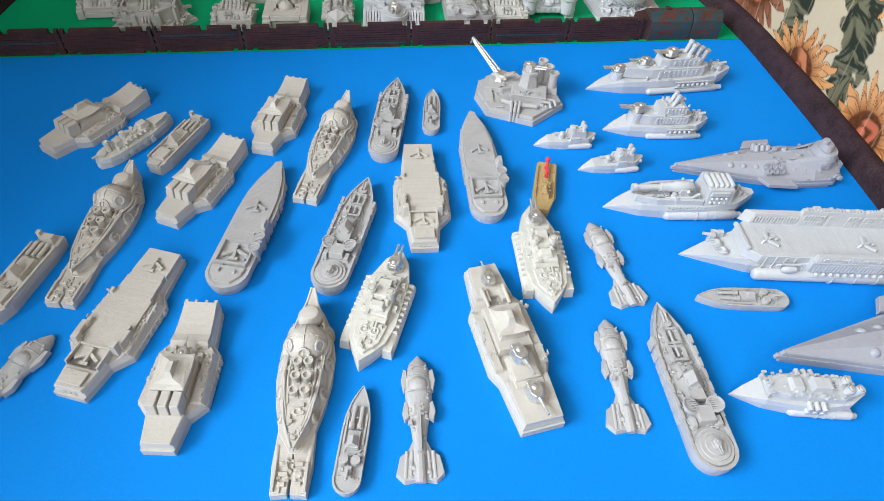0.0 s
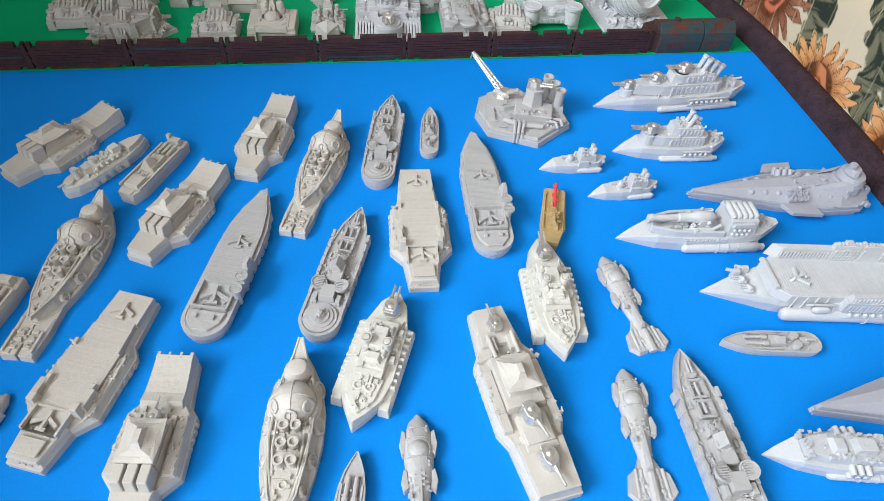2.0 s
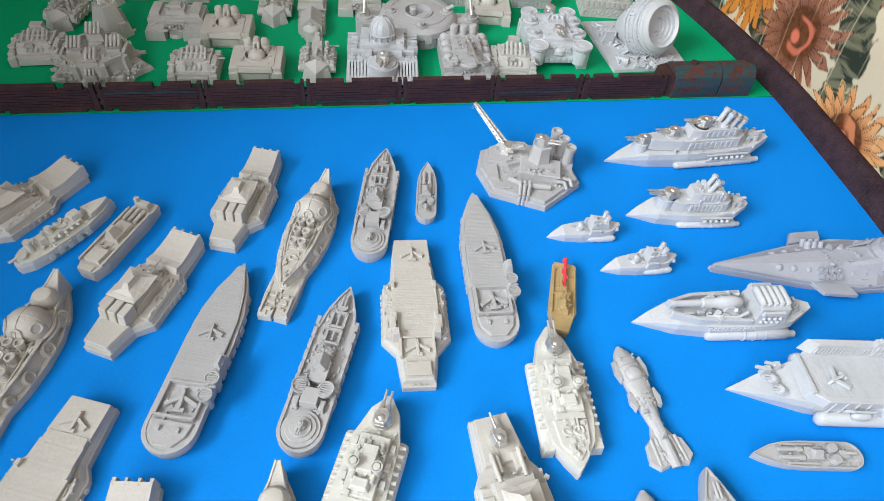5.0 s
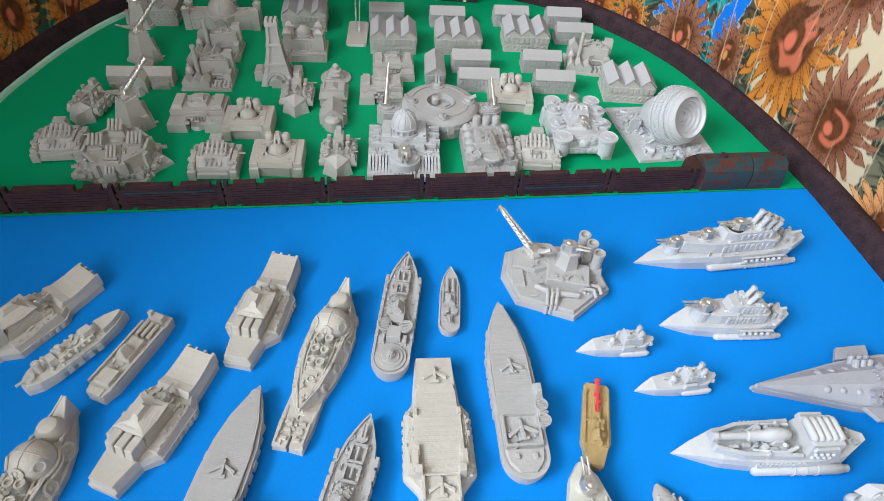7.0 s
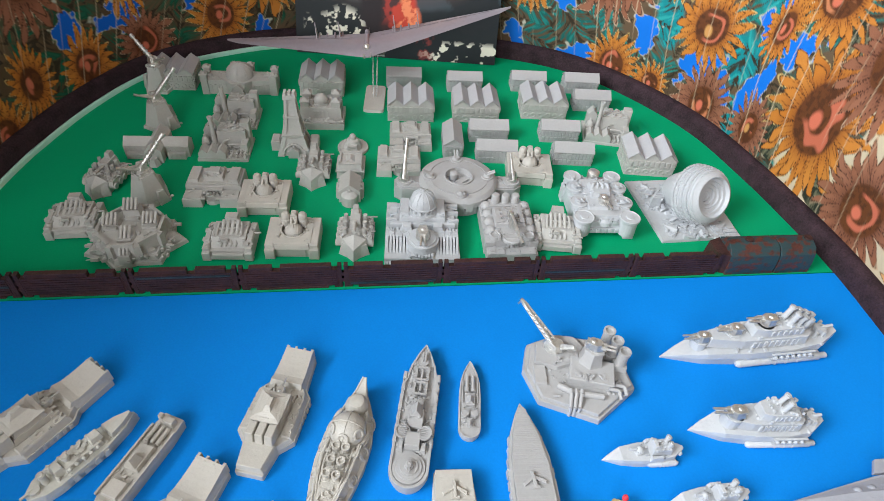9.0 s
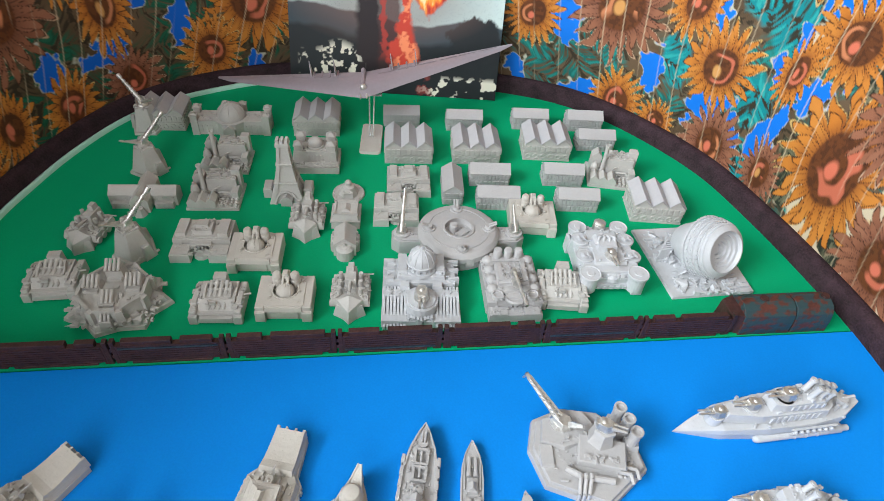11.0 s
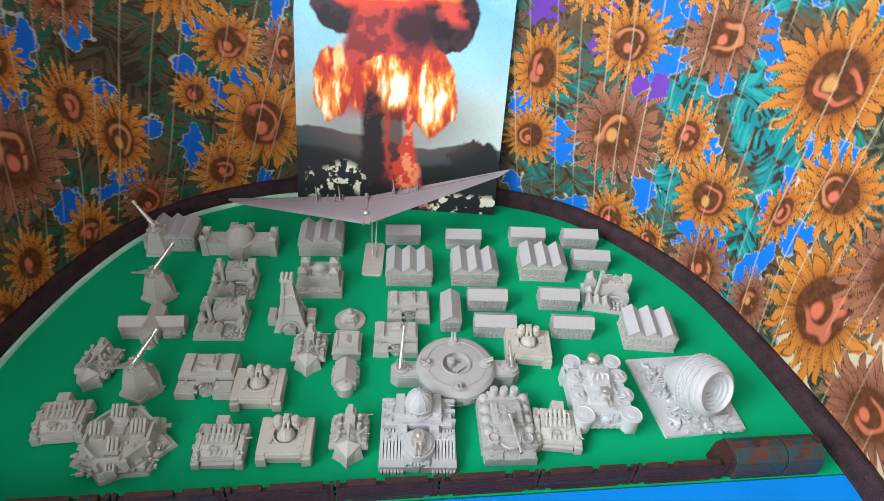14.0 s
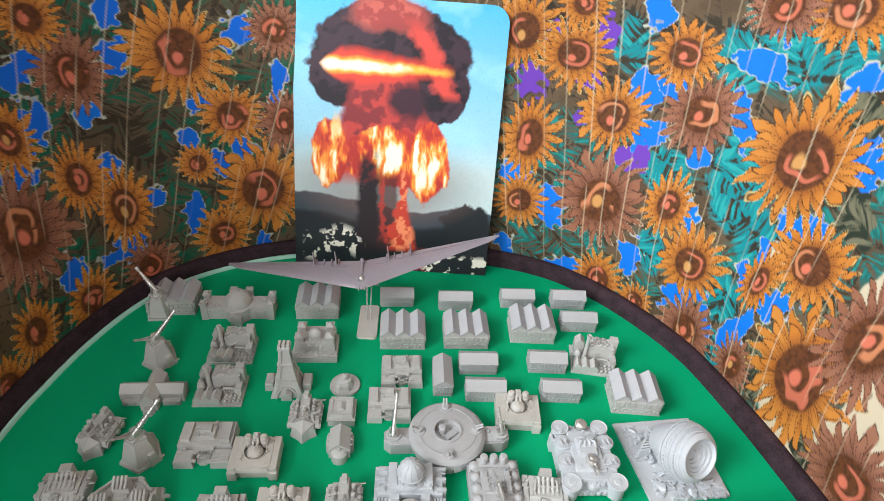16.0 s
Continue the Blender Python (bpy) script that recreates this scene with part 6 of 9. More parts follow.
def armoured_cruiser(mat=WHITE):
    root = thing("model_cruiser", "white resin model cruiser with barrel clusters along its sides", "model ship")
    ram_hull(root, mat, 64, 19, 8, 1.5)
    side_pods(root, mat, -29, 6, 9.0, 2.4, 2.2, 0)
    bm = bmesh.new()
    prism(bm, mirror([(18, 4), (8, 6.6), (-20, 7), (-26, 4)]), 8, 11.6, 0.94)
    box(bm, 4, 0, 11.4, 7, 8, 2.4, 0.7)
    box(bm, -8, 0, 11.4, 10, 7, 3.2, 0.86)
    part("house", bm, mat, root, bevel=0.4)
    for s in (-1, 1):
        for i in range(3):
            for k in (0, 1):
                bm = bmesh.new()
                rod(bm, (-2 - i * 3.6, s * 7, 8.4 - k * 2.6), (-2 - i * 3.6, s * 11.4, 7.8 - k * 2.6), 1.3, 1.3, 10)
                part("side_gun", bm, mat, root)
    funnels(root, [(-20, 2.6), (-20, -2.6), (-25, 2.2)], 1.9, 5, mat, 12, 10)
    bm = bmesh.new()
    for i in range(4):
        dome(bm, 14 - i * 1.5, 3 * (-1) ** i, 9, 1.5, 0.8, 8)
    side_rows(bm, -18, 2, 5.6, 11.0, 5, 2, 1.4, 1.8)
    part("deck_fittings", bm, mat, root)
    greebles(root, mat, [(-26, 20, -7, 7, 11.4), (-28, 18, -9, 9, 8.2)], 23, 44, 1.3)
    flatten(root, 1.25)
    return root


def arrowhead_cruiser(mat=SLATE, long=124.0, wide=46.0):
    root = thing("model_arrow_ship", "slate grey resin arrowhead model ship with layered hull and studs", "model ship", "arrowhead ships")
    a, w = long / 2, wide / 2
    half = [(a, 0.8), (a * 0.55, w * 0.34), (a * 0.10, w * 0.64), (-a * 0.40, w * 0.86), (-a * 0.80, w * 0.80), (-a * 0.96, w * 0.42)]
    for k, z0, z1, nm in ((0.96, 0, 2.2, "keel_plate"), (1.0, 2.2, 4.2, "lower_hull"), (0.97, 4.2, 6.0, "upper_hull")):
        bm = bmesh.new()
        prism(bm, mirror([(x * k, y * k) for x, y in half]), z0, z1, 0.99)
        part(nm, bm, mat, root, bevel=0.3)
    bm = bmesh.new()
    tops = [(a * 0.92, 0.6, 6.2), (a * 0.40, w * 0.14, 9.4), (-a * 0.10, w * 0.20, 11.4), (-a * 0.60, w * 0.26, 13.0), (-a * 0.86, w * 0.2, 11.0)]
    lows = [(a * 0.94, 0.8, 6.0), (a * 0.45, w * 0.36, 6.0), (0, w * 0.62, 6.0), (-a * 0.55, w * 0.80, 6.0), (-a * 0.92, w * 0.46, 6.0)]
    rows = [[bm.verts.new(p) for p in ((l[0], -l[1], l[2]), (t[0], -t[1], t[2]), (t[0], t[1], t[2]), (l[0], l[1], l[2]))] for t, l in zip(tops, lows)]
    for p, q in zip(rows, rows[1:]):
        for i in range(4):
            bm.faces.new((p[i], p[(i + 1) % 4], q[(i + 1) % 4], q[i]))
    bm.faces.new(rows[0]), bm.faces.new(rows[-1][::-1])
    bmesh.ops.recalc_face_normals(bm, faces=bm.faces)
    part("ridge", bm, mat, root, bevel=0.3)
    for x in (0.36, 0.22, 0.08, -0.34, -0.46):
        for s in (-1, 1):
            bm = bmesh.new()
            y = w * (0.42 - 0.52 * x) * 0.62 + 1.5
            dome(bm, x * a, s * y, 7.4, 2.6, 0.85, 12)
            part("stud", bm, mat, root, smooth=True)
    for s in (-1, 1):
        bm = bmesh.new()
        prism(bm, [(a * 0.10, s * w * 0.66), (-a * 0.26, s * w * 0.72), (-a * 0.30, s * w * 1.10), (a * 0.02, s * w * 1.02)], 4.6, 6.8, 0.98)
        part("side_flap", bm, mat, root, bevel=0.3)
        for i in range(3):
            for k in (0, 1):
                bm = bmesh.new()
                m = Matrix.Rotation(radians(-40 * s), 4, "X")
                lathe(bm, [(1.9, 0), (1.9, 4.4), (1.3, 4.4), (1.2, 3.4)], -a * 0.02 - i * 4.2, s * (w * 0.36 + k * 3.6), 8.2 - k * 1.2, 10, m)
                part("launch_tube", bm, mat, root)
        bm = bmesh.new()
        v = [bm.verts.new(p) for p in ((-a * 0.22, s * w * 0.30, 9), (-a * 0.62, s * w * 0.62, 7), (-a * 0.68, s * w * 0.40, 15.6), (-a * 0.58, s * w * 0.24, 15.2), (-a * 0.22, s * w * 0.2, 10.6))]
        bmesh.ops.convex_hull(bm, input=v)
        part("shoulder", bm, mat, root, bevel=0.2)
    bm = bmesh.new()
    prism(bm, ring(18, w * 0.44, -a * 0.70, 0, 0, w * 0.52), 9, 14, 0.92)
    prism(bm, ring(18, w * 0.36, -a * 0.72, 0, 0, w * 0.44), 14, 17.4, 0.86)
    prism(bm, ring(12, w * 0.2, -a * 0.70, 0, 0, w * 0.26), 17.4, 21.0, 0.8)
    drum(bm, -a * 0.66, 0, 21, 2.4, 2.4)
    for i in range(6):
        box(bm, -a * 0.90, (i - 2.5) * w * 0.13, 6, 3.2, 1.5, 5.0, 0.8)
    part("bridge", bm, mat, root, bevel=0.3)
    greebles(root, mat, [(-a * 0.9, -a * 0.5, -w * 0.5, w * 0.5, 11), (-a * 0.5, -a * 0.1, -w * 0.3, w * 0.3, 11.5), (-a * 0.9, -a * 0.4, -w * 0.8, w * 0.8, 6.2)], 24, 26, 1.8)
    flatten(root, 1.2)
    return root


def amber_boat():
    root = thing("model_barge", "amber translucent resin model barge with a red painted gun", "model ship")
    bm = bmesh.new()
    half = [(23, 5.6), (21, 7.0), (-12, 7.9), (-15, 6.6), (-25, 4.2)]
    prism(bm, mirror([(x, y * 0.9) for x, y in half]), 0, 4.5)
    prism(bm, mirror(half), 4.5, 6.5, 0.98)
    part("hull", bm, AMBER, root, bevel=0.3)
    bm = bmesh.new()
    box(bm, -7, 0, 6.5, 15, 6.4, 3.0, 0.86)
    box(bm, -10, 0, 9.5, 6, 4.4, 3.2, 0.7, topy=0.2)
    box(bm, 6, 0, 6.5, 24, 4.4, 1.6, 0.9)
    for s in (-1, 1):
        box(bm, 2, s * 6.0, 6.5, 32, 0.9, 1.2)
    part("cabin", bm, AMBER, root, bevel=0.3)
    bm = bmesh.new()
    rod(bm, (4, 0, 8.8), (21, 0, 9.4), 0.9)
    for k in range(3):
        box(bm, 6 + k * 4.2, 0.7 * (-1) ** k, 7.8, 2.6, 2.4, 2.0, 0.6)
    part("gun", bm, RED, root, "red painted gun")
    bm = bmesh.new()
    lathe(bm, [(1.5, 0), (1.7, 1.8), (1.0, 3.2), (0, 3.5)], 23, 0, 7.4, 10)
    part("nose_cap", bm, RED, root, "red painted cap")
    greebles(root, AMBER, [(-22, 20, -6, 6, 6.5), (-14, 4, -3, 3, 9.4)], 77, 16, 1.2)
    return root


def crane(parent, x, y, z, turn, size, reach=30.0, rise=50.0, back=10.0):
    """A silver lattice crane or long gun on a swivelling cradle."""
    bm = bmesh.new()
    prism(bm, ring(8, 6.4), 0, 2.2, 0.85)
    hoop(bm, 0, 0, 2.0, 4.6, 0.7, 16)
    prism(bm, [(6, -3.4), (6, 3.4), (-3, 5.2), (-7, 2.2), (-7, -2.2), (-3, -5.2)], 2.0, 5.0, 0.7)
    base = part("cradle", moved(bm, x, y, z, turn, size), METAL, parent, "silver metal crane cradle", bevel=0.3)
    bm = bmesh.new()
    way = Vector((math.cos(radians(rise)), 0, math.sin(radians(rise))))
    up = Vector((-way.z, 0, way.x))
    a = Vector((2, 0, 4))
    tips = []
    for o in ((-1.5, 1.3), (1.5, 1.3), (-1.5, -1.3), (1.5, -1.3)):
        p = a + Vector((0, o[0], 0)) + up * o[1]
        q = a + way * reach + Vector((0, o[0] * 0.45, 0)) + up * o[1] * 0.6
        rod(bm, p, q, 0.75, 0.6, 6)
        tips.append((p, q))
    for i in range(9):
        k0, k1 = i / 9, (i + 1) / 9
        for (p, q), (r, s) in ((tips[0], tips[1]), (tips[0], tips[2]), (tips[1], tips[3])):
            rod(bm, p.lerp(q, k0), r.lerp(s, k1), 0.5, n=5)
    e = a + way * reach
    rod(bm, e - way * 1.5, e + way * 2.5, 1.5, 1.1, 8)
    rod(bm, e + way * 1.5, e + way * 0.5 - up * 4.5, 0.8, 0.6, 6)
    part("jib", moved(bm, x, y, z, turn, size), METAL, base, "silver metal lattice jib")
    bm = bmesh.new()
    v = [bm.verts.new(p) for p in ((-3, -3.0, 2.6), (-3, 3.0, 2.6), (-5, 0, 2.0), (-4, 0, 6.0), (-3 - back, -1.3, 9.4), (-3 - back, 1.3, 9.4), (-4.6 - back, 0, 7.4), (-2 - back, 0, 10.4))]
    bmesh.ops.convex_hull(bm, input=v)
    part("counterweight", moved(bm, x, y, z, turn, size), METAL, base, bevel=0.2)
    return base


def sky_cannon(parent, x, y, z, turn, size, rise=40.0):
    """A silver ringed cannon on a clawed cradle, with a long pointed balance arm behind."""
    bm = bmesh.new()
    prism(bm, ring(10, 6.2), 0, 1.8, 0.9)
    prism(bm, [(6.5, -3.0), (6.5, 3.0), (0, 5.6), (-6, 3.4), (-7, 0), (-6, -3.4), (0, -5.6)], 1.8, 4.4, 0.82)
    for s in (-1, 1):
        prism(bm, [(5.0, s * 2.0), (5.0, s * 4.4), (-3.0, s * 5.0), (-3.0, s * 2.6)], 4.0, 8.4, 0.55)
    base = part("cradle", moved(bm, x, y, z, turn, size), METAL, parent, "silver metal gun cradle", bevel=0.3)
    way = Vector((math.cos(radians(rise)), 0, math.sin(radians(rise))))
    m = way.to_track_quat("Z", "Y").to_matrix().to_4x4()
    prof = [(3.2, -4)]
    for k in range(7):
        r = 2.9 - 0.15 * k
        prof += [(r * 0.78, k * 3.4), (r * 0.78, k * 3.4 + 1.7), (r * 1.12, k * 3.4 + 1.9), (r * 1.12, k * 3.4 + 3.2)]
    prof += [(1.3, 24), (1.3, 27), (2.2, 27.4), (2.2, 31.5), (1.5, 32), (1.2, 31)]
    bm = bmesh.new()
    lathe(bm, prof, 2, 0, 6, 12, m)
    part("barrel", moved(bm, x, y, z, turn, size), METAL, base, "ringed silver barrel", smooth=True)
    bm = bmesh.new()
    for s in (-1, 1):
        v = [bm.verts.new(p) for p in ((-2, s * 3.4, 4), (-4, s * 1.2, 3), (-3, s * 2.6, 7), (-17, s * 0.5, 12.2), (-17.4, s * 0.2, 11.0), (-16, s * 1.4, 11.4))]
        bmesh.ops.convex_hull(bm, input=v)
    rod(bm, (-16.4, 0, 11.6), (-19.5, 0, 13.4), 1.4, 1.1, 8)
    part("balance_arm", moved(bm, x, y, z, turn, size), METAL, base)
    return base


def sea_platform(mat=GREY):
    root = thing("model_sea_platform", "grey resin model sea platform with silver crane and gun tower", "model platform")
    out = [(33, -7), (29, 13), (9, 30), (-14, 32), (-33, 23), (-37, 3), (-29, -19), (6, -31)]
    bm = bmesh.new()
    prism(bm, out, 0, 4.6, 0.985)
    prism(bm, [(x * 0.93, y * 0.93) for x, y in out], 4.6, 7.0, 0.98)
    part("base", bm, mat, root, bevel=0.4)
    bm = bmesh.new()
    prism(bm, [(-2, 27), (-15, 28), (-28, 20), (-30, 6), (-16, 2), (0, 8), (4, 18)], 7, 10.5, 0.97)
    part("crane_deck", bm, mat, root, bevel=0.3)
    bm = bmesh.new()
    box(bm, 5, -1, 7, 27, 17, 5.0, 0.96, -10)
    box(bm, 5, -1, 12, 28, 18, 1.0, 0.94, -10)
    part("block_house", bm, mat, root, bevel=0.3)
    bm = bmesh.new()
    prism(bm, ring(6, 8.4, 5, 7, 0.3), 12.6, 24, 0.72)
    prism(bm, ring(6, 7.2, 5, 7, 0.3), 24, 25.6, 0.95)
    part("gun_tower", bm, mat, root, bevel=0.3)
    turret(root, 5, 7, 25.4, -20, 1.4, 2, METAL, 8.5)
    greebles(root, mat, [(-24, -4, -18, 2, 7.0), (10, 24, -16, 0, 7.0), (-6, 16, -8, -4, 13), (-22, 0, 4, 18, 10.5)], 5, 16, 1.6)
    for x, y, k in ((19, 21, 1.0), (23, 14, 0.95), (26, 6, 0.9)):
        bm = bmesh.new()
        box(bm, x - 2, y, 7, 9, 7, 5, 0.9, -10)
        lathe(bm, [(3.4, 0), (3.4, 12 * k), (3.9, 12.4 * k), (3.9, 15 * k), (2.8, 15 * k), (2.6, 13 * k)], x - 2, y, 11, 14)
        part("chimney", bm, mat, root)
    for i in range(3):
        bm = bmesh.new()
        pipe(bm, [(-10 + i * 3.4, -14, 11), (-10 + i * 3.2, -17, 11), (-10.5 + i * 3.0, -20, 9.6), (-11 + i * 2.8, -24.4, 7.6), (-11.2 + i * 2.7, -26, 1.2)], 1.15)
        part("pipe", bm, mat, root)
    for i in range(2):
        bm = bmesh.new()
        pipe(bm, [(14 + i * 4, -12 + i * 3, 10), (20 + i * 4, -13 + i * 3, 10), (21 + i * 4, -18 + i * 3, 8)], 1.2)
        part("pipe", bm, mat, root)
    bm = bmesh.new()
    rod(bm, (-17, -10, 9), (-8, -15, 9), 2.0)
    rod(bm, (-8, -15, 9), (10, -17, 9), 2.0)
    box(bm, -27, -2, 6.4, 8, 14, 2.4, 0.9)
    part("trunking", bm, mat, root)
    crane(root, -16.5, 18, 10.4, 142, 1.1, 28, 36, 9)
    return root


def place_all(first, spots):
    """Puts a thing at the first spot and copies of it at the others."""
    stand(first, *spots[0])
    made = [first]
    for s in spots[1:]:
        x, y, heading = s[:3]
        k = s[4] if len(s) > 4 else 1.0
        c = copy_thing(first, Matrix.Translation((x, y, 0)) @ Matrix.Rotation(radians(heading), 4, "Z"))
        c.scale = (k, k, k)
        made.append(c)
    return made


place_all(angular_cruiser(), [(-0.1014, 0.2904, 80.2, 0, 0.992), (-0.1405, 0.2174, 70.2, 0, 0.993), (-0.1147, 0.0741, 88.4, 0, 1.004), (-0.2312, 0.2765, 57.5, 0, 0.99)])
place_all(angular_carrier(), [(0.0045, 0.2111, 94, 0, 1.004), (-0.1556, 0.1071, 76, 0, 1)])
stand(angular_battleship(), 0.0543, 0.0982, 105.1, 0, 1.019)
place_all(helmet_ship(), [(-0.0619, 0.2554, 79.3, 0, 0.999), (-0.0531, 0.068, 90.6, 0, 1.009), (-0.1887, 0.1688, 84.6, 0, 0.993)])
place_all(fish_submarine(), [(0.1233, 0.1586, 103.1, 0, 1.022), (0.1119, 0.0811, 90.9, 0, 1.023), (0.0059, 0.0549, 92.7, 0, 1.015), (-0.203, 0.0671, 66.3, 0, 0.996)])
place_all(slender_destroyer(), [(-0.02, 0.2931, 85.4, 0, 1), (-0.0403, 0.1751, 78.7, 0, 1.003), (0.1461, 0.075, 95, 0, 1.027)])
place_all(deck_carrier(), [(-0.0998, 0.1819, 81.3, 0, 0.998), (0.0455, 0.2452, 94.7, 0, 1.01)])
place_all(torpedo_boat(), [(0.0114, 0.3053, 88.5, 0, 0.993), (-0.025, 0.0422, 84.9, 0, 1.006), (0.1972, 0.1317, 179.2, 0, 1.024)])
place_all(paddle_battleship(), [(0.079, 0.1605, 94.2, 0, 1.012), (-0.0162, 0.1193, 75.4, 0, 1.01)])
stand(gunboat(), -0.1965, 0.2575, 56.7, 0, 0.976)
place_all(landing_ship(), [(-0.1659, 0.2547, 70.6, 0, 0.98), (-0.219, 0.1346, 78.2, 0, 1.019)])
stand(ram_battleship(124, 26, [(0.62, 0.17, 0, 1.3), (0.28, 0.38, 0, 1.3), (-0.05, 0.64, 0, 1.45)], 24, label="white resin model battleship with three silver turrets and leaning funnels", pipes=7), 0.2015, 0.3588, 190.3, 0, 1.015)
stand(ram_battleship(79, 22, [(0.44, 0.34, 0, 1.4)], 22, tubes=5, label="white resin model cruiser with one silver twin turret", pipes=2, stack=0.12, reach=0.95), 0.1838, 0.2969, 184.4, 0, 1.021)
place_all(ram_frigate(), [(0.1102, 0.2746, 187.1, 0, 1.006), (0.1401, 0.2497, 189.1, 0, 1.019)])
stand(siege_ship(), 0.1783, 0.2119, 183.2, 0, 1.025)
stand(great_carrier(), 0.2558, 0.1671, 179.2, 0, 1.023)
stand(armoured_cruiser(), 0.2034, 0.0689, 177, 0, 1.032)
place_all(arrowhead_cruiser(), [(0.2484, 0.2524, 183.2, 0, 1.03), (0.282, 0.1008, 186.2, 0, 1.304)])
stand(sea_platform(), 0.0828, 0.3256, 0.6, 0, 1.009)
stand(amber_boat(), 0.0894, 0.2234, 79.4, 0, 1.016)

# ---- the model city ----
def window_band(root, mat, w, d, z, h, n, m, out=0.5):
    """Window surrounds standing proud on all four sides."""
    spots = [(-w / 2 + (i + 0.5) * w / n, s * d / 2, w / n * 0.6, 2 * out) for i in range(n) for s in (-1, 1)]
    spots += [(s * w / 2, -d / 2 + (i + 0.5) * d / m, 2 * out, d / m * 0.6) for i in range(m) for s in (-1, 1)]
    for x, y, sx, sy in spots:
        bm = bmesh.new()
        box(bm, x, y, z, sx, sy, h)
        part("window", bm, mat, root)


def factory(mat=STONE, w=45.0, d=34.0):
    root = thing("model_factory", "grey resin model factory with a three-ridged roof", "model building", "factories")
    bm = bmesh.new()
    box(bm, 0, 0, 0, w, d, 17)
    box(bm, 0, 0, 0, w + 1.2, d + 1.2, 1.6)
    box(bm, 0, 0, 8.6, w + 0.9, d + 0.9, 0.9)
    pieces("wall_block", bm, mat, root)
    for i in range(3):
        bm = bmesh.new()
        prism(bm, [(-w / 2 + i * w / 3, -d / 2), (-w / 2 + (i + 1) * w / 3, -d / 2), (-w / 2 + (i + 1) * w / 3, d / 2), (-w / 2 + i * w / 3, d / 2)], 17, 23.4, 0.02, topy=1.0)
        part("gable", bm, mat, root)
    window_band(root, mat, w, d, 10.4, 5.6, 9, 7, 1.2)
    for i in range(6):
        x = -w / 2 + (i + 0.5) * w / 6
        for s in (-1, 1):
            bm = bmesh.new()
            lathe(bm, [(2.8, -0.8), (2.8, 0.8), (1.9, 0.8), (1.9, -0.8)], x, s * d / 2, 4.6, 12, TIP_Y, True)
            part("arched_window", bm, mat, root)
    for i in range(4):
        for s in (-1, 1):
            bm = bmesh.new()
            box(bm, s * w / 2, -d / 2 + (i + 0.5) * d / 4, 2, 1.4, d / 4 * 0.6, 5.4)
            part("side_door", bm, mat, root)
    step = w / 3
    for i in range(3):
        x0 = -w / 2 + i * step
        bm = bmesh.new()
        for a, b in (((x0 - 0.6 * (i == 0), 17.6), (x0 + step / 2, 24.6)), ((x0 + step / 2, 24.6), (x0 + step + 0.6 * (i == 2), 17.6))):
            v = [bm.verts.new((x, y, z + k)) for k in (0, 0.9) for y in (-d / 2 - 0.9, d / 2 + 0.9) for x, z in (a, b)]
            for f in ((0, 1, 3, 2), (4, 6, 7, 5), (0, 4, 5, 1), (2, 3, 7, 6), (0, 2, 6, 4), (1, 5, 7, 3)):
                bm.faces.new([v[k] for k in f])
        bmesh.ops.recalc_face_normals(bm, faces=bm.faces)
        roof = part("roof_ridge", bm, ROOFPALE, root)
    for y in (-6, 5):
        bm = bmesh.new()
        box(bm, w / 3 + 3.6, y, 20.2, 1.0, 4.2, 1.6, turn=-32)
        part("roof_vent", bm, mat, roof)
    return root


def barracks(mat=GREY, w=36.0, d=17.0):
    root = thing("model_barracks", "grey resin model barrack block with a gabled roof", "model building", "barracks")
    bm = bmesh.new()
    box(bm, 0, 0, 0, w, d, 13.5)
    prism(bm, [(-w / 2, -d / 2), (w / 2, -d / 2), (w / 2, d / 2), (-w / 2, d / 2)], 13.5, 19.2, 1.0, topy=0.02)
    box(bm, 0, 0, 0, w + 1, d + 1, 1.2)
    box(bm, 0, 0, 6.6, w + 0.7, d + 0.7, 0.7)
    pieces("wall_block", bm, mat, root)
    window_band(root, mat, w, d, 7.9, 4.6, 11, 5, 1.0)
    window_band(root, mat, w, d, 1.6, 4.4, 9, 4, 1.0)
    for s in (-1, 1):
        bm = bmesh.new()
        v = [bm.verts.new((x, y, z + k)) for k in (0, 0.9) for x in (-w / 2 - 0.9, w / 2 + 0.9) for y, z in ((s * (d / 2 + 0.9), 13.2), (0, 19.6))]
        for f in ((0, 1, 3, 2), (4, 6, 7, 5), (0, 4, 5, 1), (2, 3, 7, 6), (0, 2, 6, 4), (1, 5, 7, 3)):
            bm.faces.new([v[k] for k in f])
        bmesh.ops.recalc_face_normals(bm, faces=bm.faces)
        part("roof_slope", bm, mat, root)
    return root


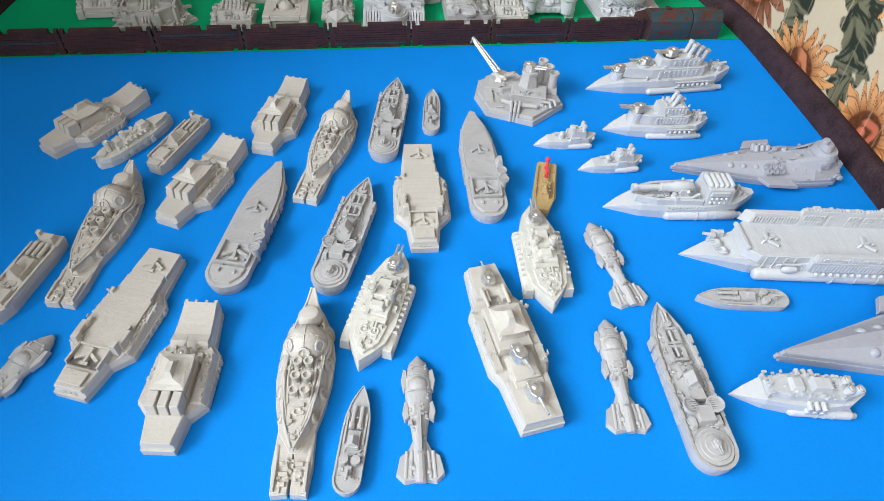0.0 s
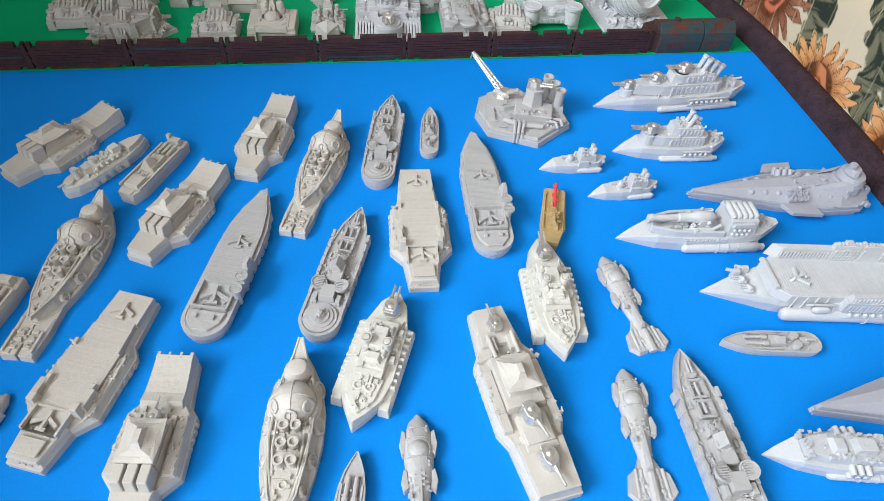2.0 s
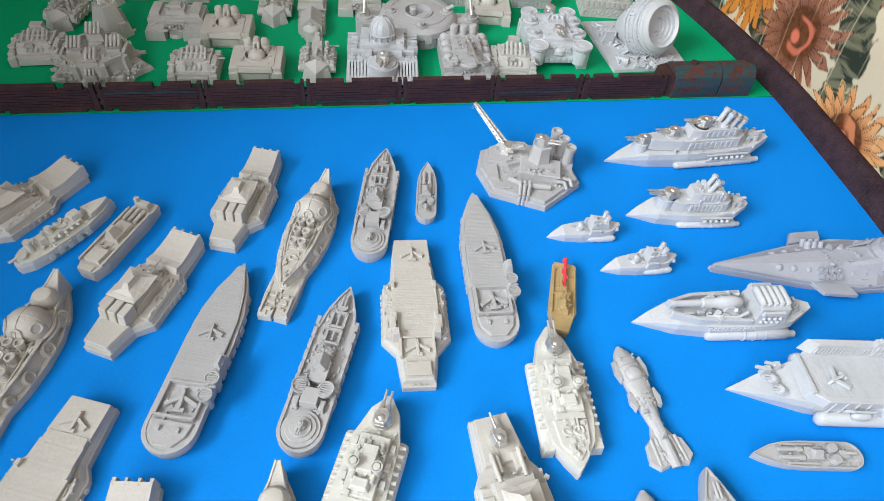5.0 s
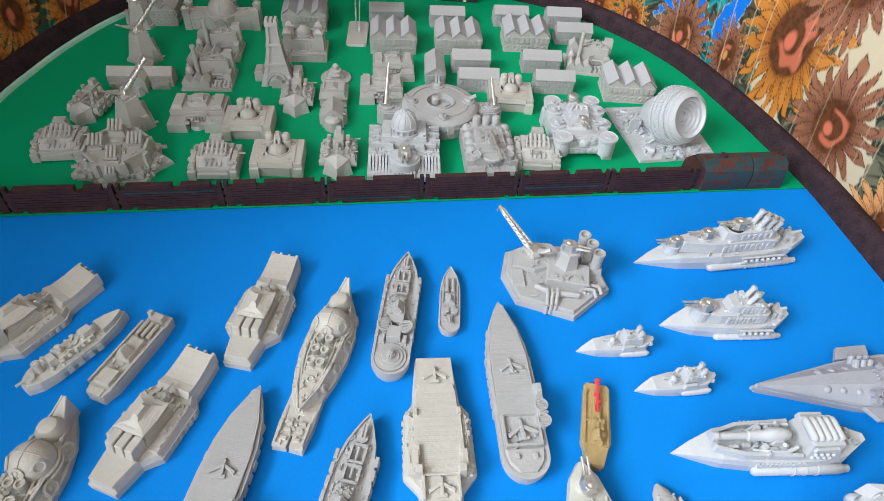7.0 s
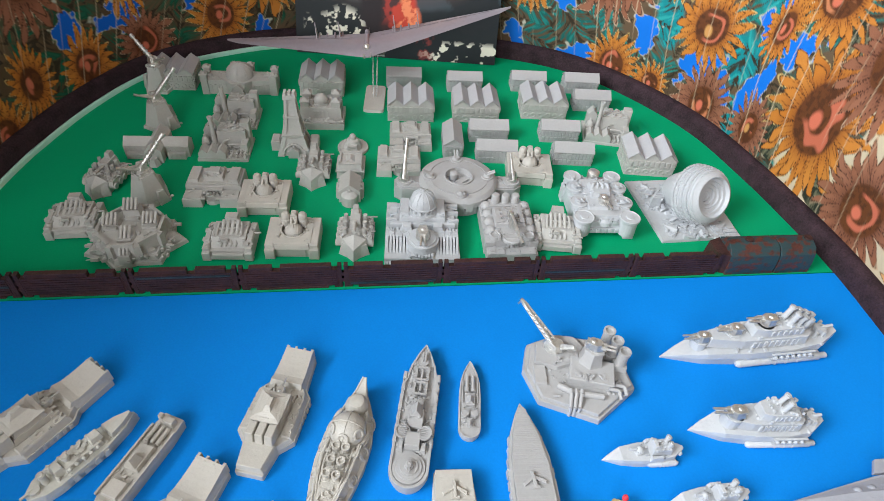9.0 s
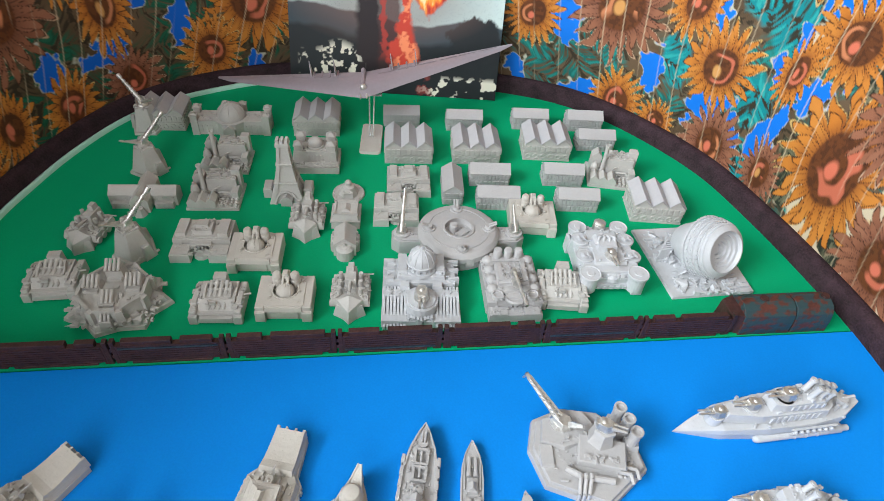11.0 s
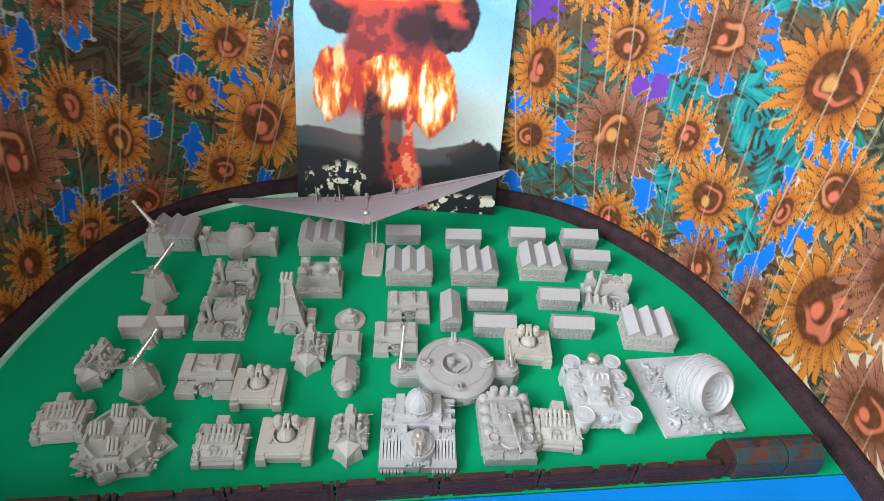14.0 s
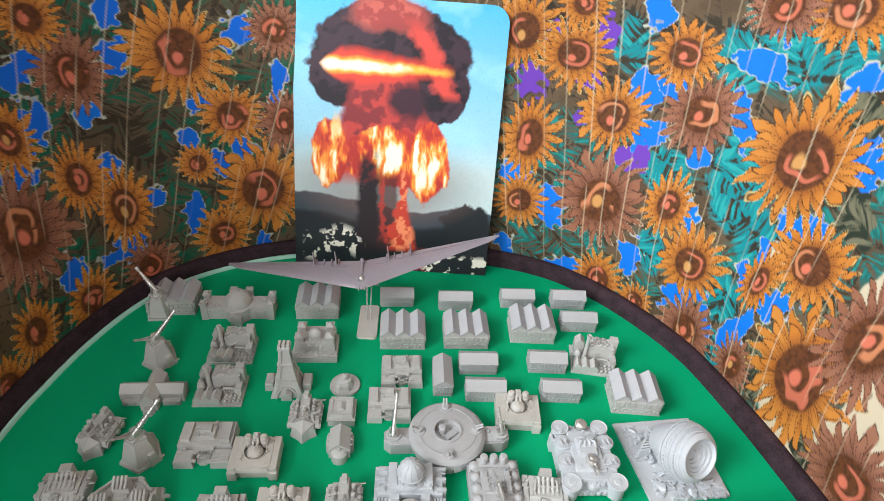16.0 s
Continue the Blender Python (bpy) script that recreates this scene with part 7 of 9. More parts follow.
def power_station(mat=STONE):
    root = thing("model_power_station", "grey resin model power station with chimney and saw-tooth sheds", "model building", "power stations")
    bm = bmesh.new()
    box(bm, 0, 0, 0, 45, 38, 2.6, 0.99)
    part("base", bm, mat, root, bevel=0.2)
    bm = bmesh.new()
    box(bm, 6, 8, 2.6, 26, 15, 17, 0.98)
    box(bm, 6, 8, 19.6, 22, 11, 1.2)
    box(bm, 18, 10, 2.6, 8, 8, 23, 0.95)
    box(bm, 18, -2, 2.6, 6, 12, 9, 0.95)
    part("hall", bm, mat, root, bevel=0.2)
    bm = bmesh.new()
    lathe(bm, [(2.6, 0), (2.5, 6), (2.1, 7), (1.8, 30), (2.4, 30.6), (2.4, 33), (1.5, 33), (1.3, 31)], -9.4, -0.6, 2.6, 14)
    box(bm, -9.4, -0.6, 2.6, 6.4, 6.4, 5, 0.9)
    part("chimney", bm, mat, root)
    bm = bmesh.new()
    lathe(bm, [(3.4, 0), (3.4, 9), (3.0, 11), (1.9, 12.6), (1.4, 13), (1.3, 15), (0, 15.4)], -17, -1.6, 2.6, 16)
    hoop(bm, -17, -1.6, 9, 3.5, 0.5, 16)
    part("tank", bm, mat, root, smooth=True)
    bm = bmesh.new()
    box(bm, -15, 11, 2.6, 10, 10, 15, 0.95)
    prism(bm, [(-20, 6), (-10, 6), (-10, 16), (-20, 16)], 17, 22, 0.1, topy=1)
    part("boiler_house", bm, mat, root, bevel=0.2)
    for i in range(3):
        bm = bmesh.new()
        x = -17 + i * 8
        box(bm, x, -12, 2.6, 8, 12, 5.4)
        prism(bm, [(x - 4, -18), (x + 4, -18), (x + 4, -6), (x - 4, -6)], 8, 12, 0.05, topy=1)
        part("shed", bm, mat, root)
    for i in range(4):
        for j in range(3):
            bm = bmesh.new()
            lathe(bm, [(1.4, 0), (1.4, 2.4), (0.8, 3.2), (0, 3.3)], 7.5 + i * 4, -15.5 + j * 3.8, 2.6, 8)
            part("insulator", bm, mat, root)
    bm = bmesh.new()
    pipe(bm, [(4, -3, 4), (4, -4, 9), (13, -4, 9), (16, -6, 6)], 1.0)
    pipe(bm, [(0, -3, 4), (0, -3.4, 12), (5, 0.5, 12)], 0.8)
    part("steam_pipe", bm, mat, root)
    greebles(root, mat, [(-20, 20, -17, 17, 2.6), (-6, 18, 2, 14, 20.6), (4, 20, -17, 0, 2.6)], 49, 40, 1.7)
    return root


def domed_hall(mat=STONE):
    root = thing("model_domed_hall", "grey resin model railway hall with a ribbed dome and corner towers", "model building")
    bm = bmesh.new()
    for s in (-1, 1):
        box(bm, s * 24, 0, 0, 28, 20, 15, 0.98)
        box(bm, s * 24, 0, 15, 29, 21, 1.0)
    prism(bm, ring(8, 18, 0, 0, math.pi / 8), 0, 15, 0.98)
    prism(bm, ring(8, 18.8, 0, 0, math.pi / 8), 15, 16.2)
    box(bm, 0, -15, 0, 12, 12, 11, 0.9)
    prism(bm, [(-6, -21), (6, -21), (6, -9), (-6, -9)], 11, 16, 0.05, topy=1.0)
    part("hall", bm, mat, root, bevel=0.2)
    bm = bmesh.new()
    lathe(bm, [(14, 0), (13.6, 4), (12, 8), (9, 11.6), (5, 13.8), (1.6, 14.6), (0, 14.8)], 0, 0, 16, 24)
    drum(bm, 0, 0, 30, 1.6, 2)
    for i in range(8):
        t = i * math.tau / 8
        pipe(bm, [(14 * math.cos(t), 14 * math.sin(t), 16.4), (12.2 * math.cos(t), 12.2 * math.sin(t), 24), (9.1 * math.cos(t), 9.1 * math.sin(t), 27.7), (2 * math.cos(t), 2 * math.sin(t), 30.7)], 0.5, 5)
    part("dome", bm, mat, root, smooth=True)
    for x, y in ((-35, -8), (35, -8), (-35, 8), (35, 8), (-8, 15), (9, 15)):
        bm = bmesh.new()
        box(bm, x, y, 0, 7, 7, 21, 0.94)
        box(bm, x, y, 21, 8, 8, 1.4)
        box(bm, x, y, 22.4, 5, 5, 2, 0.6)
        part("corner_tower", bm, mat, root, bevel=0.2)
    bm = bmesh.new()
    for i in range(5):
        for s in (-1, 1):
            box(bm, s * (14 + i * 5), -10, 3, 2.6, 1.2, 8)
    pieces("window_surround", bm, mat, root)
    greebles(root, mat, [(-36, -12, -9, 9, 16), (12, 36, -9, 9, 16)], 51, 18, 1.5)
    return root


def museum(mat=STONE):
    root = thing("model_museum", "grey resin model museum with a fluted dome and four pylons", "model building")
    bm = bmesh.new()
    box(bm, 0, 0, 0, 45, 34, 7)
    box(bm, 0, 4, 7, 40, 26, 12, 0.97)
    box(bm, 0, -12, 7, 45, 6, 1.2)
    for i in range(9):
        box(bm, -20 + i * 5, -16.6, 0, 1.6, 1.2, 7)
    part("hall", bm, mat, root, bevel=0.2)
    bm = bmesh.new()
    drum(bm, 0, 2, 19, 8, 1.6)
    lathe(bm, [(6.6, 0), (6.8, 2.4), (5.8, 5), (3.6, 7), (1.2, 7.8), (0, 8)], 0, 2, 20.6, 20)
    hoop(bm, 0, 2, 20.4, 7.6, 0.5, 20)
    part("dome", bm, mat, root, smooth=True)
    for x, y in ((-14, 12), (14, 12), (-15, -4), (15, -4)):
        bm = bmesh.new()
        box(bm, x, y, 7, 8.6, 8.6, 17, 0.9)
        box(bm, x, y, 24, 9, 9, 1.4)
        prism(bm, [(x - 4, y - 4), (x + 4, y - 4), (x + 4, y + 4), (x - 4, y + 4)], 25.4, 28, 0.3)
        part("pylon", bm, mat, root, bevel=0.2)
    bm = bmesh.new()
    for i in range(3):
        box(bm, 18.6, 2 + i * 4, 7, 3, 1.6, 14)
    for i in range(4):
        box(bm, -6 + i * 4, -9, 7, 1.6, 1.6, 9)
    pieces("column", bm, mat, root)
    greebles(root, mat, [(-18, 18, -8, 15, 19), (-21, 21, -15, -9, 8)], 52, 30, 1.5)
    return root


def cross_hall(mat=STONE):
    root = thing("model_station", "grey resin model station on a cross plan with gabled roofs", "model building")
    bm = bmesh.new()
    box(bm, 0, 0, 0, 57, 15, 11)
    prism(bm, [(-28.5, -7.5), (28.5, -7.5), (28.5, 7.5), (-28.5, 7.5)], 11, 17, 1.0, topy=0.05)
    box(bm, 0, 0, 0, 15, 36, 12)
    prism(bm, [(-7.5, -18), (7.5, -18), (7.5, 18), (-7.5, 18)], 12, 19.5, 0.05, topy=1.0)
    for s in (-1, 1):
        box(bm, s * 18, -9, 0, 16, 6, 5.4, 0.95)
    pieces("gabled_block", bm, mat, root, bevel=0.15)
    bm = bmesh.new()
    for i in range(4):
        for s in (-1, 1):
            box(bm, s * (11 + i * 4.6), -7.6, 6, 2.4, 0.9, 3.4)
            box(bm, s * (12 + i * 4), -12.1, 1.4, 2.2, 0.9, 2.8)
    prism(bm, ring(6, 6, 0, -20), 0, 7, 0.6)
    pieces("porch_block", bm, mat, root)
    return root


def lattice_tower(mat=STONE):
    root = thing("model_iron_tower", "grey resin model of a tapering iron tower on a walled base", "model tower")
    for s in (-1, 1):
        bm = bmesh.new()
        box(bm, s * 17.5, 4, 0, 8, 15, 9, 0.97)
        box(bm, s * 17.5, 4, 9, 6, 13, 0.8)
        part("base_wall", bm, mat, root, bevel=0.2)
    tiers = [(15.2, 0), (9.6, 19), (6.4, 37), (4.8, 54)]

    def leg(x, y):
        bm = bmesh.new()
        for (r0, z0), (r1, z1) in zip(tiers, tiers[1:]):
            v = [bm.verts.new((x * (r - b * w), y * (r * 0.84 - c * w), z)) for r, z, w in ((r0, z0, 4.6 - z0 * 0.04), (r1, z1, 4.6 - z1 * 0.04)) for b, c in ((0, 0), (1, 0), (1, 1), (0, 1))]
            for f in ((3, 2, 1, 0), (4, 5, 6, 7), (0, 1, 5, 4), (1, 2, 6, 5), (2, 3, 7, 6), (3, 0, 4, 7)):
                bm.faces.new([v[k] for k in f])
        bmesh.ops.recalc_face_normals(bm, faces=bm.faces)
        part("leg", bm, mat, root)

    for x in (-1, 1):
        for y in (-1, 1):
            leg(x, y)
    for z, r in ((19, 10.2), (37, 7.0)):
        bm = bmesh.new()
        box(bm, 0, 0, z - 1, 2 * r, 1.7 * r, 2.2)
        part("platform", bm, mat, root, bevel=0.2)
    # recessed faces between the legs
    bm = bmesh.new()
    for (r0, z0), (r1, z1) in zip(tiers, tiers[1:]):
        k = r0 - 1.5
        prism(bm, [(-k, -k * 0.84), (k, -k * 0.84), (k, k * 0.84), (-k, k * 0.84)], z0, z1, (r1 - 1.5) / k)
    part("web", bm, mat, root)
    for s in (-1, 1):
        bm = bmesh.new()
        arch = [(9.6 * math.cos(t), 11.5 * math.sin(t)) for t in np.linspace(0, math.pi, 13)]
        pipe(bm, [(x, s * (12.6 - 0.25 * z), z) for x, z in arch], 1.1, 6)
        part("arch", bm, mat, root)
    bm = bmesh.new()
    prism(bm, [(-5, -15.5), (5, -15.5), (5, -10), (-5, -10)], 0, 6.4, 0.97)
    prism(bm, [(-5.4, -15.8), (5.4, -15.8), (5.4, -9), (-5.4, -9)], 6.4, 10.4, 0.04, topy=0.9)
    part("porch", bm, mat, root, bevel=0.15)
    bm = bmesh.new()
    box(bm, 0, 0, 54, 11.4, 9.6, 3.6, 0.97)
    for x in (-3.9, 0, 3.9):
        box(bm, x, 0, 57.6, 2.6, 8.4, 2.4, 0.9)
    part("head", bm, mat, root, bevel=0.2)
    return root


def shrine(mat=STONE):
    root = thing("model_shrine", "round grey resin model shrine with a small cupola", "model building")
    bm = bmesh.new()
    drum(bm, 0, 0, 0, 14.5, 2.0, 0.98, 32)
    part("base", bm, mat, root)
    for i in range(20):
        bm = bmesh.new()
        t = i * math.tau / 20
        drum(bm, 13.2 * math.cos(t), 13.2 * math.sin(t), 2.0, 0.6, 1.0, 0.8, 6)
        part("baluster", bm, mat, root)
    bm = bmesh.new()
    prism(bm, ring(8, 9.4, 0, 0, math.pi / 8), 2.0, 8.8, 0.62)
    for s in (-1, 1):
        prism(bm, [(s * 3.2, -9.6), (s * 5.6, -9.4), (s * 5.0, -5.0), (s * 3.2, -5.0)], 2.0, 7.6, 0.7, (-s * 0.8, 1.8))
    box(bm, 0, -6.8, 6.0, 7.4, 3.4, 1.2)
    part("drum_wall", bm, mat, root, bevel=0.15)
    bm = bmesh.new()
    lathe(bm, [(5.9, 0), (5.6, 0.8), (4.0, 1.4), (3.0, 1.8), (2.7, 4.2), (3.1, 4.6), (2.2, 6.0), (0.9, 6.8), (0, 7.2)], 0, 0, 8.8, 16)
    part("cupola", bm, mat, root, smooth=True)
    return root


def plinth_house(mat=STONE):
    root = thing("model_plinth", "square grey resin model memorial with sloping sides", "model building")
    bm = bmesh.new()
    box(bm, 0, 0, 0, 24, 24, 7, 0.96)
    box(bm, 0, 0, 7, 25, 25, 1.2)
    box(bm, 0, 0, 8.2, 22, 22, 5, 0.86)
    for a, b, c, d in ((0, -10.4, 24, 2), (0, 10.4, 24, 2), (-10.4, 0, 2, 20), (10.4, 0, 2, 20)):
        box(bm, a * 0.86, b * 0.86, 13.2, c * 0.86, d * 0.86, 1.2)
    pieces("block", bm, mat, root, bevel=0.2)
    bm = bmesh.new()
    prism(bm, [(-4, -5), (4, -5), (4, 5), (-4, 5)], 13.2, 15.6, 0.1, topy=0.8)
    part("hatch", bm, mat, root)
    return root


def chapel(mat=STONE):
    root = thing("model_chapel", "small grey resin model chapel with a round apse", "model building")
    bm = bmesh.new()
    box(bm, 0, 2, 0, 18, 22, 11)
    prism(bm, [(-9, -9), (9, -9), (9, 13), (-9, 13)], 11, 17.5, 0.05, topy=1)
    drum(bm, 0, -9.6, 0, 7, 9)
    lathe(bm, [(7, 0), (5, 2), (2, 3), (0, 3.2)], 0, -9.6, 9, 14)
    for s in (-1, 1):
        box(bm, s * 10, 3, 0, 3.4, 12, 8, 0.9)
        for y in (-4, 2, 8):
            box(bm, s * 9.2, y, 0, 3, 1.6, 11, 0.8)
    pieces("nave_block", bm, mat, root, bevel=0.2)
    bm = bmesh.new()
    box(bm, 0, -10, 11, 3, 3, 3, 0.6)
    part("finial", bm, mat, root)
    return root


def stepped_temple(mat=STONE):
    root = thing("model_government_block", "grey resin model public building with stepped wings", "model building", "government blocks")
    bm = bmesh.new()
    box(bm, 0, 6, 0, 40, 22, 14, 0.97)
    box(bm, 0, 6, 14, 36, 18, 1.2)
    part("main_block", bm, mat, root, bevel=0.2)
    for s in (-1, 1):
        bm = bmesh.new()
        box(bm, s * 13, -11, 0, 14, 12, 9, 0.94)
        box(bm, s * 13, -11, 9, 12, 10, 1.0)
        part("wing", bm, mat, root, bevel=0.2)
        bm = bmesh.new()
        box(bm, s * 14, 6, 15, 7, 17, 3.4, 0.94)
        part("roof_block", bm, mat, root, bevel=0.2)
    bm = bmesh.new()
    box(bm, 0, 6, 15, 14, 13, 4, 0.9)
    box(bm, 0, 7, 19, 9, 8, 3, 0.8)
    part("roof_pavilion", bm, mat, root, bevel=0.2)
    bm = bmesh.new()
    for i in range(5):
        rod(bm, (-5 + i * 2.5, -6, 0), (-5 + i * 2.5, -6, 11), 0.8, n=8)
    box(bm, 0, -6, 10.6, 14, 4, 1.6)
    prism(bm, ring(10, 5.6, 0, -9), 0, 4, 0.9)
    part("portico", bm, mat, root)
    greebles(root, mat, [(-18, 18, -3, 15, 15), (-18, 18, -16, -6, 9.6), (-6, 6, 1, 12, 19)], 50, 26, 1.5)
    flatten(root, 0.76)
    return root


def ball_bunker(mat=PALE):
    root = thing("model_bunker", "pale resin model bunker with a ball mortar in a round pit", "model bunker", "ball bunkers")
    # the roof plate is open over the pit
    bm = bmesh.new()
    box(bm, 0, 0, 0, 27, 30, 10.4, 0.99)
    part("body", bm, mat, root, bevel=0.3)
    bm = bmesh.new()
    n, out = 32, []
    for i in range(n):
        t = i * math.tau / n
        c, s = math.cos(t), math.sin(t)
        k = min(14.0 / max(abs(c), 1e-6), 15.2 / max(abs(s), 1e-6))
        out.append(((k * c, k * s), (9.6 * c, 1 + 9.6 * s)))
    lo = [[bm.verts.new((*p, 10.4)) for p in q] for q in out]
    hi = [[bm.verts.new((*p, 14.0)) for p in q] for q in out]
    for i in range(n):
        j = (i + 1) % n
        bm.faces.new((hi[i][0], hi[j][0], hi[j][1], hi[i][1]))
        bm.faces.new((hi[i][1], hi[j][1], lo[j][1], lo[i][1]))
        bm.faces.new((lo[i][0], lo[j][0], hi[j][0], hi[i][0]))
    bmesh.ops.recalc_face_normals(bm, faces=bm.faces)
    part("roof_plate", bm, mat, root)
    for s in (-1, 1):
        bm = bmesh.new()
        box(bm, s * 16.4, 0, 0, 6.6, 33, 13.4, 0.97)
        part("side_pier", bm, mat, root, bevel=0.8)
        bm = bmesh.new()
        box(bm, s * 16.4, -15, 0, 7.4, 6, 9.6, 0.97)
        part("pier_foot", bm, mat, root, bevel=0.6)
    bm = bmesh.new()
    lathe(bm, [(9.9, 0), (9.7, 1.0), (9.0, 1.0), (8.8, 0)], 0, 1, 13.8, 28, None, True)
    part("pit_ring", bm, mat, root, smooth=True)
    bm = bmesh.new()
    lathe(bm, [(6.6, 0), (7.0, 2.4), (6.5, 5.2), (4.6, 7.6), (2.0, 8.8), (0, 9.0)], 0, 0, 10.2, 18)
    for k in (-3.4, 0, 3.4):
        hoop(bm, k, 0, 12.6, (5.6 if k else 6.6), 0.45, 18, TIP_X)
    part("ball_mortar", bm, mat, root, smooth=True)
    for s in (-1, 1):
        bm = bmesh.new()
        lathe(bm, [(3.6, 0), (3.8, 6.4), (3.2, 7.0), (3.4, 7.6), (3.3, 10.4), (2.2, 12.0), (0, 12.4)], s * 6.4, 8.4, 12, 14)
        part("mortar_drum", bm, mat, root, smooth=True)
    bm = bmesh.new()
    box(bm, 0, 9.4, 12, 5.8, 8.6, 10.2, 0.9)
    box(bm, 0, 8.8, 22.2, 4.2, 5.6, 2.4, 0.8)
    for k in (-1.7, 1.7):
        rod(bm, (k, 8, 21.4), (k, 1.5, 18.6), 1.2, 1.0, 8)
    part("loader", bm, mat, root, bevel=0.3)
    bm = bmesh.new()
    box(bm, 0, -15.2, 1.6, 20, 1.2, 6.4)
    part("front_plate", bm, mat, root, "yellowed front plate", bevel=0.3)
    bm = bmesh.new()
    prism(bm, [(-13, -17.2), (13, -17.2), (13.6, -13.6), (-13.6, -13.6)], 9.4, 13.2, 0.97, (0, 1.0))
    part("brow", bm, mat, root, bevel=0.4)
    greebles(root, mat, [(-12.6, -9.6, -12, 13, 14), (9.8, 12.6, -12, 13, 14)], 41, 7, 1.2)
    return root


def rocket_tank(mat=STONE):
    root = thing("model_rocket_tank", "grey resin model land battery with a rack of rockets", "model tank", "rocket batteries")
    for s in (-1, 1):
        bm = bmesh.new()
        prism(bm, [(s * 13, -16), (s * 18, -16), (s * 18, 15), (s * 13, 15)], 0, 11, 0.98)
        box(bm, s * 15.5, -15.6, 0, 6.4, 5, 8, 0.94)
        box(bm, s * 15.5, -3, 10.6, 4.6, 14, 2.4, 0.86)
        part("track_guard", bm, mat, root, bevel=0.9)
    bm = bmesh.new()
    box(bm, 0, 0, 0, 26, 30, 8)
    prism(bm, [(-13, -12), (13, -12), (13, 14), (-13, 14)], 8, 14, 0.98, (0, 2), topy=0.7)
    box(bm, 0, -16, 1.4, 25, 3.4, 4.4, 0.9)
    part("body", bm, mat, root, bevel=0.3)
    for i in range(4):
        bm = bmesh.new()
        x = -5.4 + i * 3.6
        rod(bm, (x, -10, 10.2), (x, 9, 17.4), 1.5, 1.5, 10)
        rod(bm, (x, -12, 9.4), (x, -10, 10.2), 0.5, 1.5, 10)
        part("rocket", bm, mat, root, smooth=True)
    bm = bmesh.new()
    for s in (-1, 1):
        pipe(bm, [(s * 9, -8, 11), (s * 9, -2, 15), (s * 8.4, 6, 17.6)], 0.9)
    for y in (-5, 2, 7):
        box(bm, 0, y, 11.2 + y * 0.25, 17, 1.4, 4.4)
    box(bm, 0, 12, 8, 10, 7, 12.5, 0.9)
    part("launch_rack", bm, mat, root)
    greebles(root, mat, [(-12, 12, -11, 12, 13), (-18, -13, -12, 12, 11.2), (13, 18, -12, 12, 11.2)], 42, 26, 1.7)
    return root


def ram_engine(mat=STONE):
    root = thing("model_ram_engine", "grey resin model armoured engine with a pointed ram", "model tank", "ram engines")
    bm = bmesh.new()
    box(bm, 0, 3, 0, 20, 30, 11, 0.94)
    prism(bm, [(-8, -11), (8, -11), (12, -15), (0, -22), (-12, -15)], 0, 9, 0.8, (0, 2))
    part("body", bm, mat, root, bevel=0.3)
    bm = bmesh.new()
    v = [bm.verts.new(p) for p in ((0, -24, 0), (-11, -13, 0), (11, -13, 0), (0, -21, 9), (-9, -11, 12), (9, -11, 12), (0, -10, 16))]
    bmesh.ops.convex_hull(bm, input=v)
    part("ram", bm, mat, root, bevel=0.2)
    for s in (-1, 1):
        bm = bmesh.new()
        box(bm, s * 11, 3, 7, 5, 28, 4, 0.9)
        part("wheel_guard", bm, mat, root)
        for i in range(4):
            bm = bmesh.new()
            rod(bm, (s * 9, -8 + i * 7, 6), (s * 14.5, -8 + i * 7, 5.6), 3.0, 2.8, 10)
            part("drive_wheel", bm, mat, root)
        for i in range(3):
            bm = bmesh.new()
            rod(bm, (s * 7.4, -4 + i * 7, 10), (s * 7.4, -4 + i * 7, 17 + i), 1.8, 1.6, 10)
            part("exhaust", bm, mat, root)
    bm = bmesh.new()
    box(bm, 0, 10, 11, 9, 16, 8, 0.86)
    box(bm, 0, 14, 19, 5, 7, 4.4, 0.8)
    rod(bm, (0, 6, 16), (0, -10, 18), 1.4)
    part("cab", bm, mat, root, bevel=0.2)
    greebles(root, mat, [(-9, 9, -8, 16, 11), (-13, -8, -8, 16, 11), (8, 13, -8, 16, 11)], 43, 26, 1.7)
    return root


def gun_tower(mat=STONE):
    root = thing("model_gun_tower", "grey resin model tower with a silver lattice gun on top", "model tower", "gun towers")
    bm = bmesh.new()
    prism(bm, ring(5, 18, 0, 0, 0.3), 0, 3, 0.97)
    prism(bm, ring(5, 15.5, 0, 0, 0.3), 3, 26, 0.58)
    part("tower", bm, mat, root, bevel=0.3)
    bm = bmesh.new()
    prism(bm, [(0, -16), (9, -15), (7, -6), (-1, -6)], 0, 12, 0.6)
    prism(bm, [(10, 2), (17, 4), (13, 10), (7, 9)], 0, 14, 0.6)
    box(bm, 0, 0, 24, 14, 13, 3, 0.9)
    part("buttress", bm, mat, root, bevel=0.3)
    sky_cannon(root, 0, 0, 26.6, 0, 0.95)
    greebles(root, mat, [(-6, 6, -6, 6, 27), (-12, 12, -14, -9, 3)], 53, 14, 1.5)
    return root


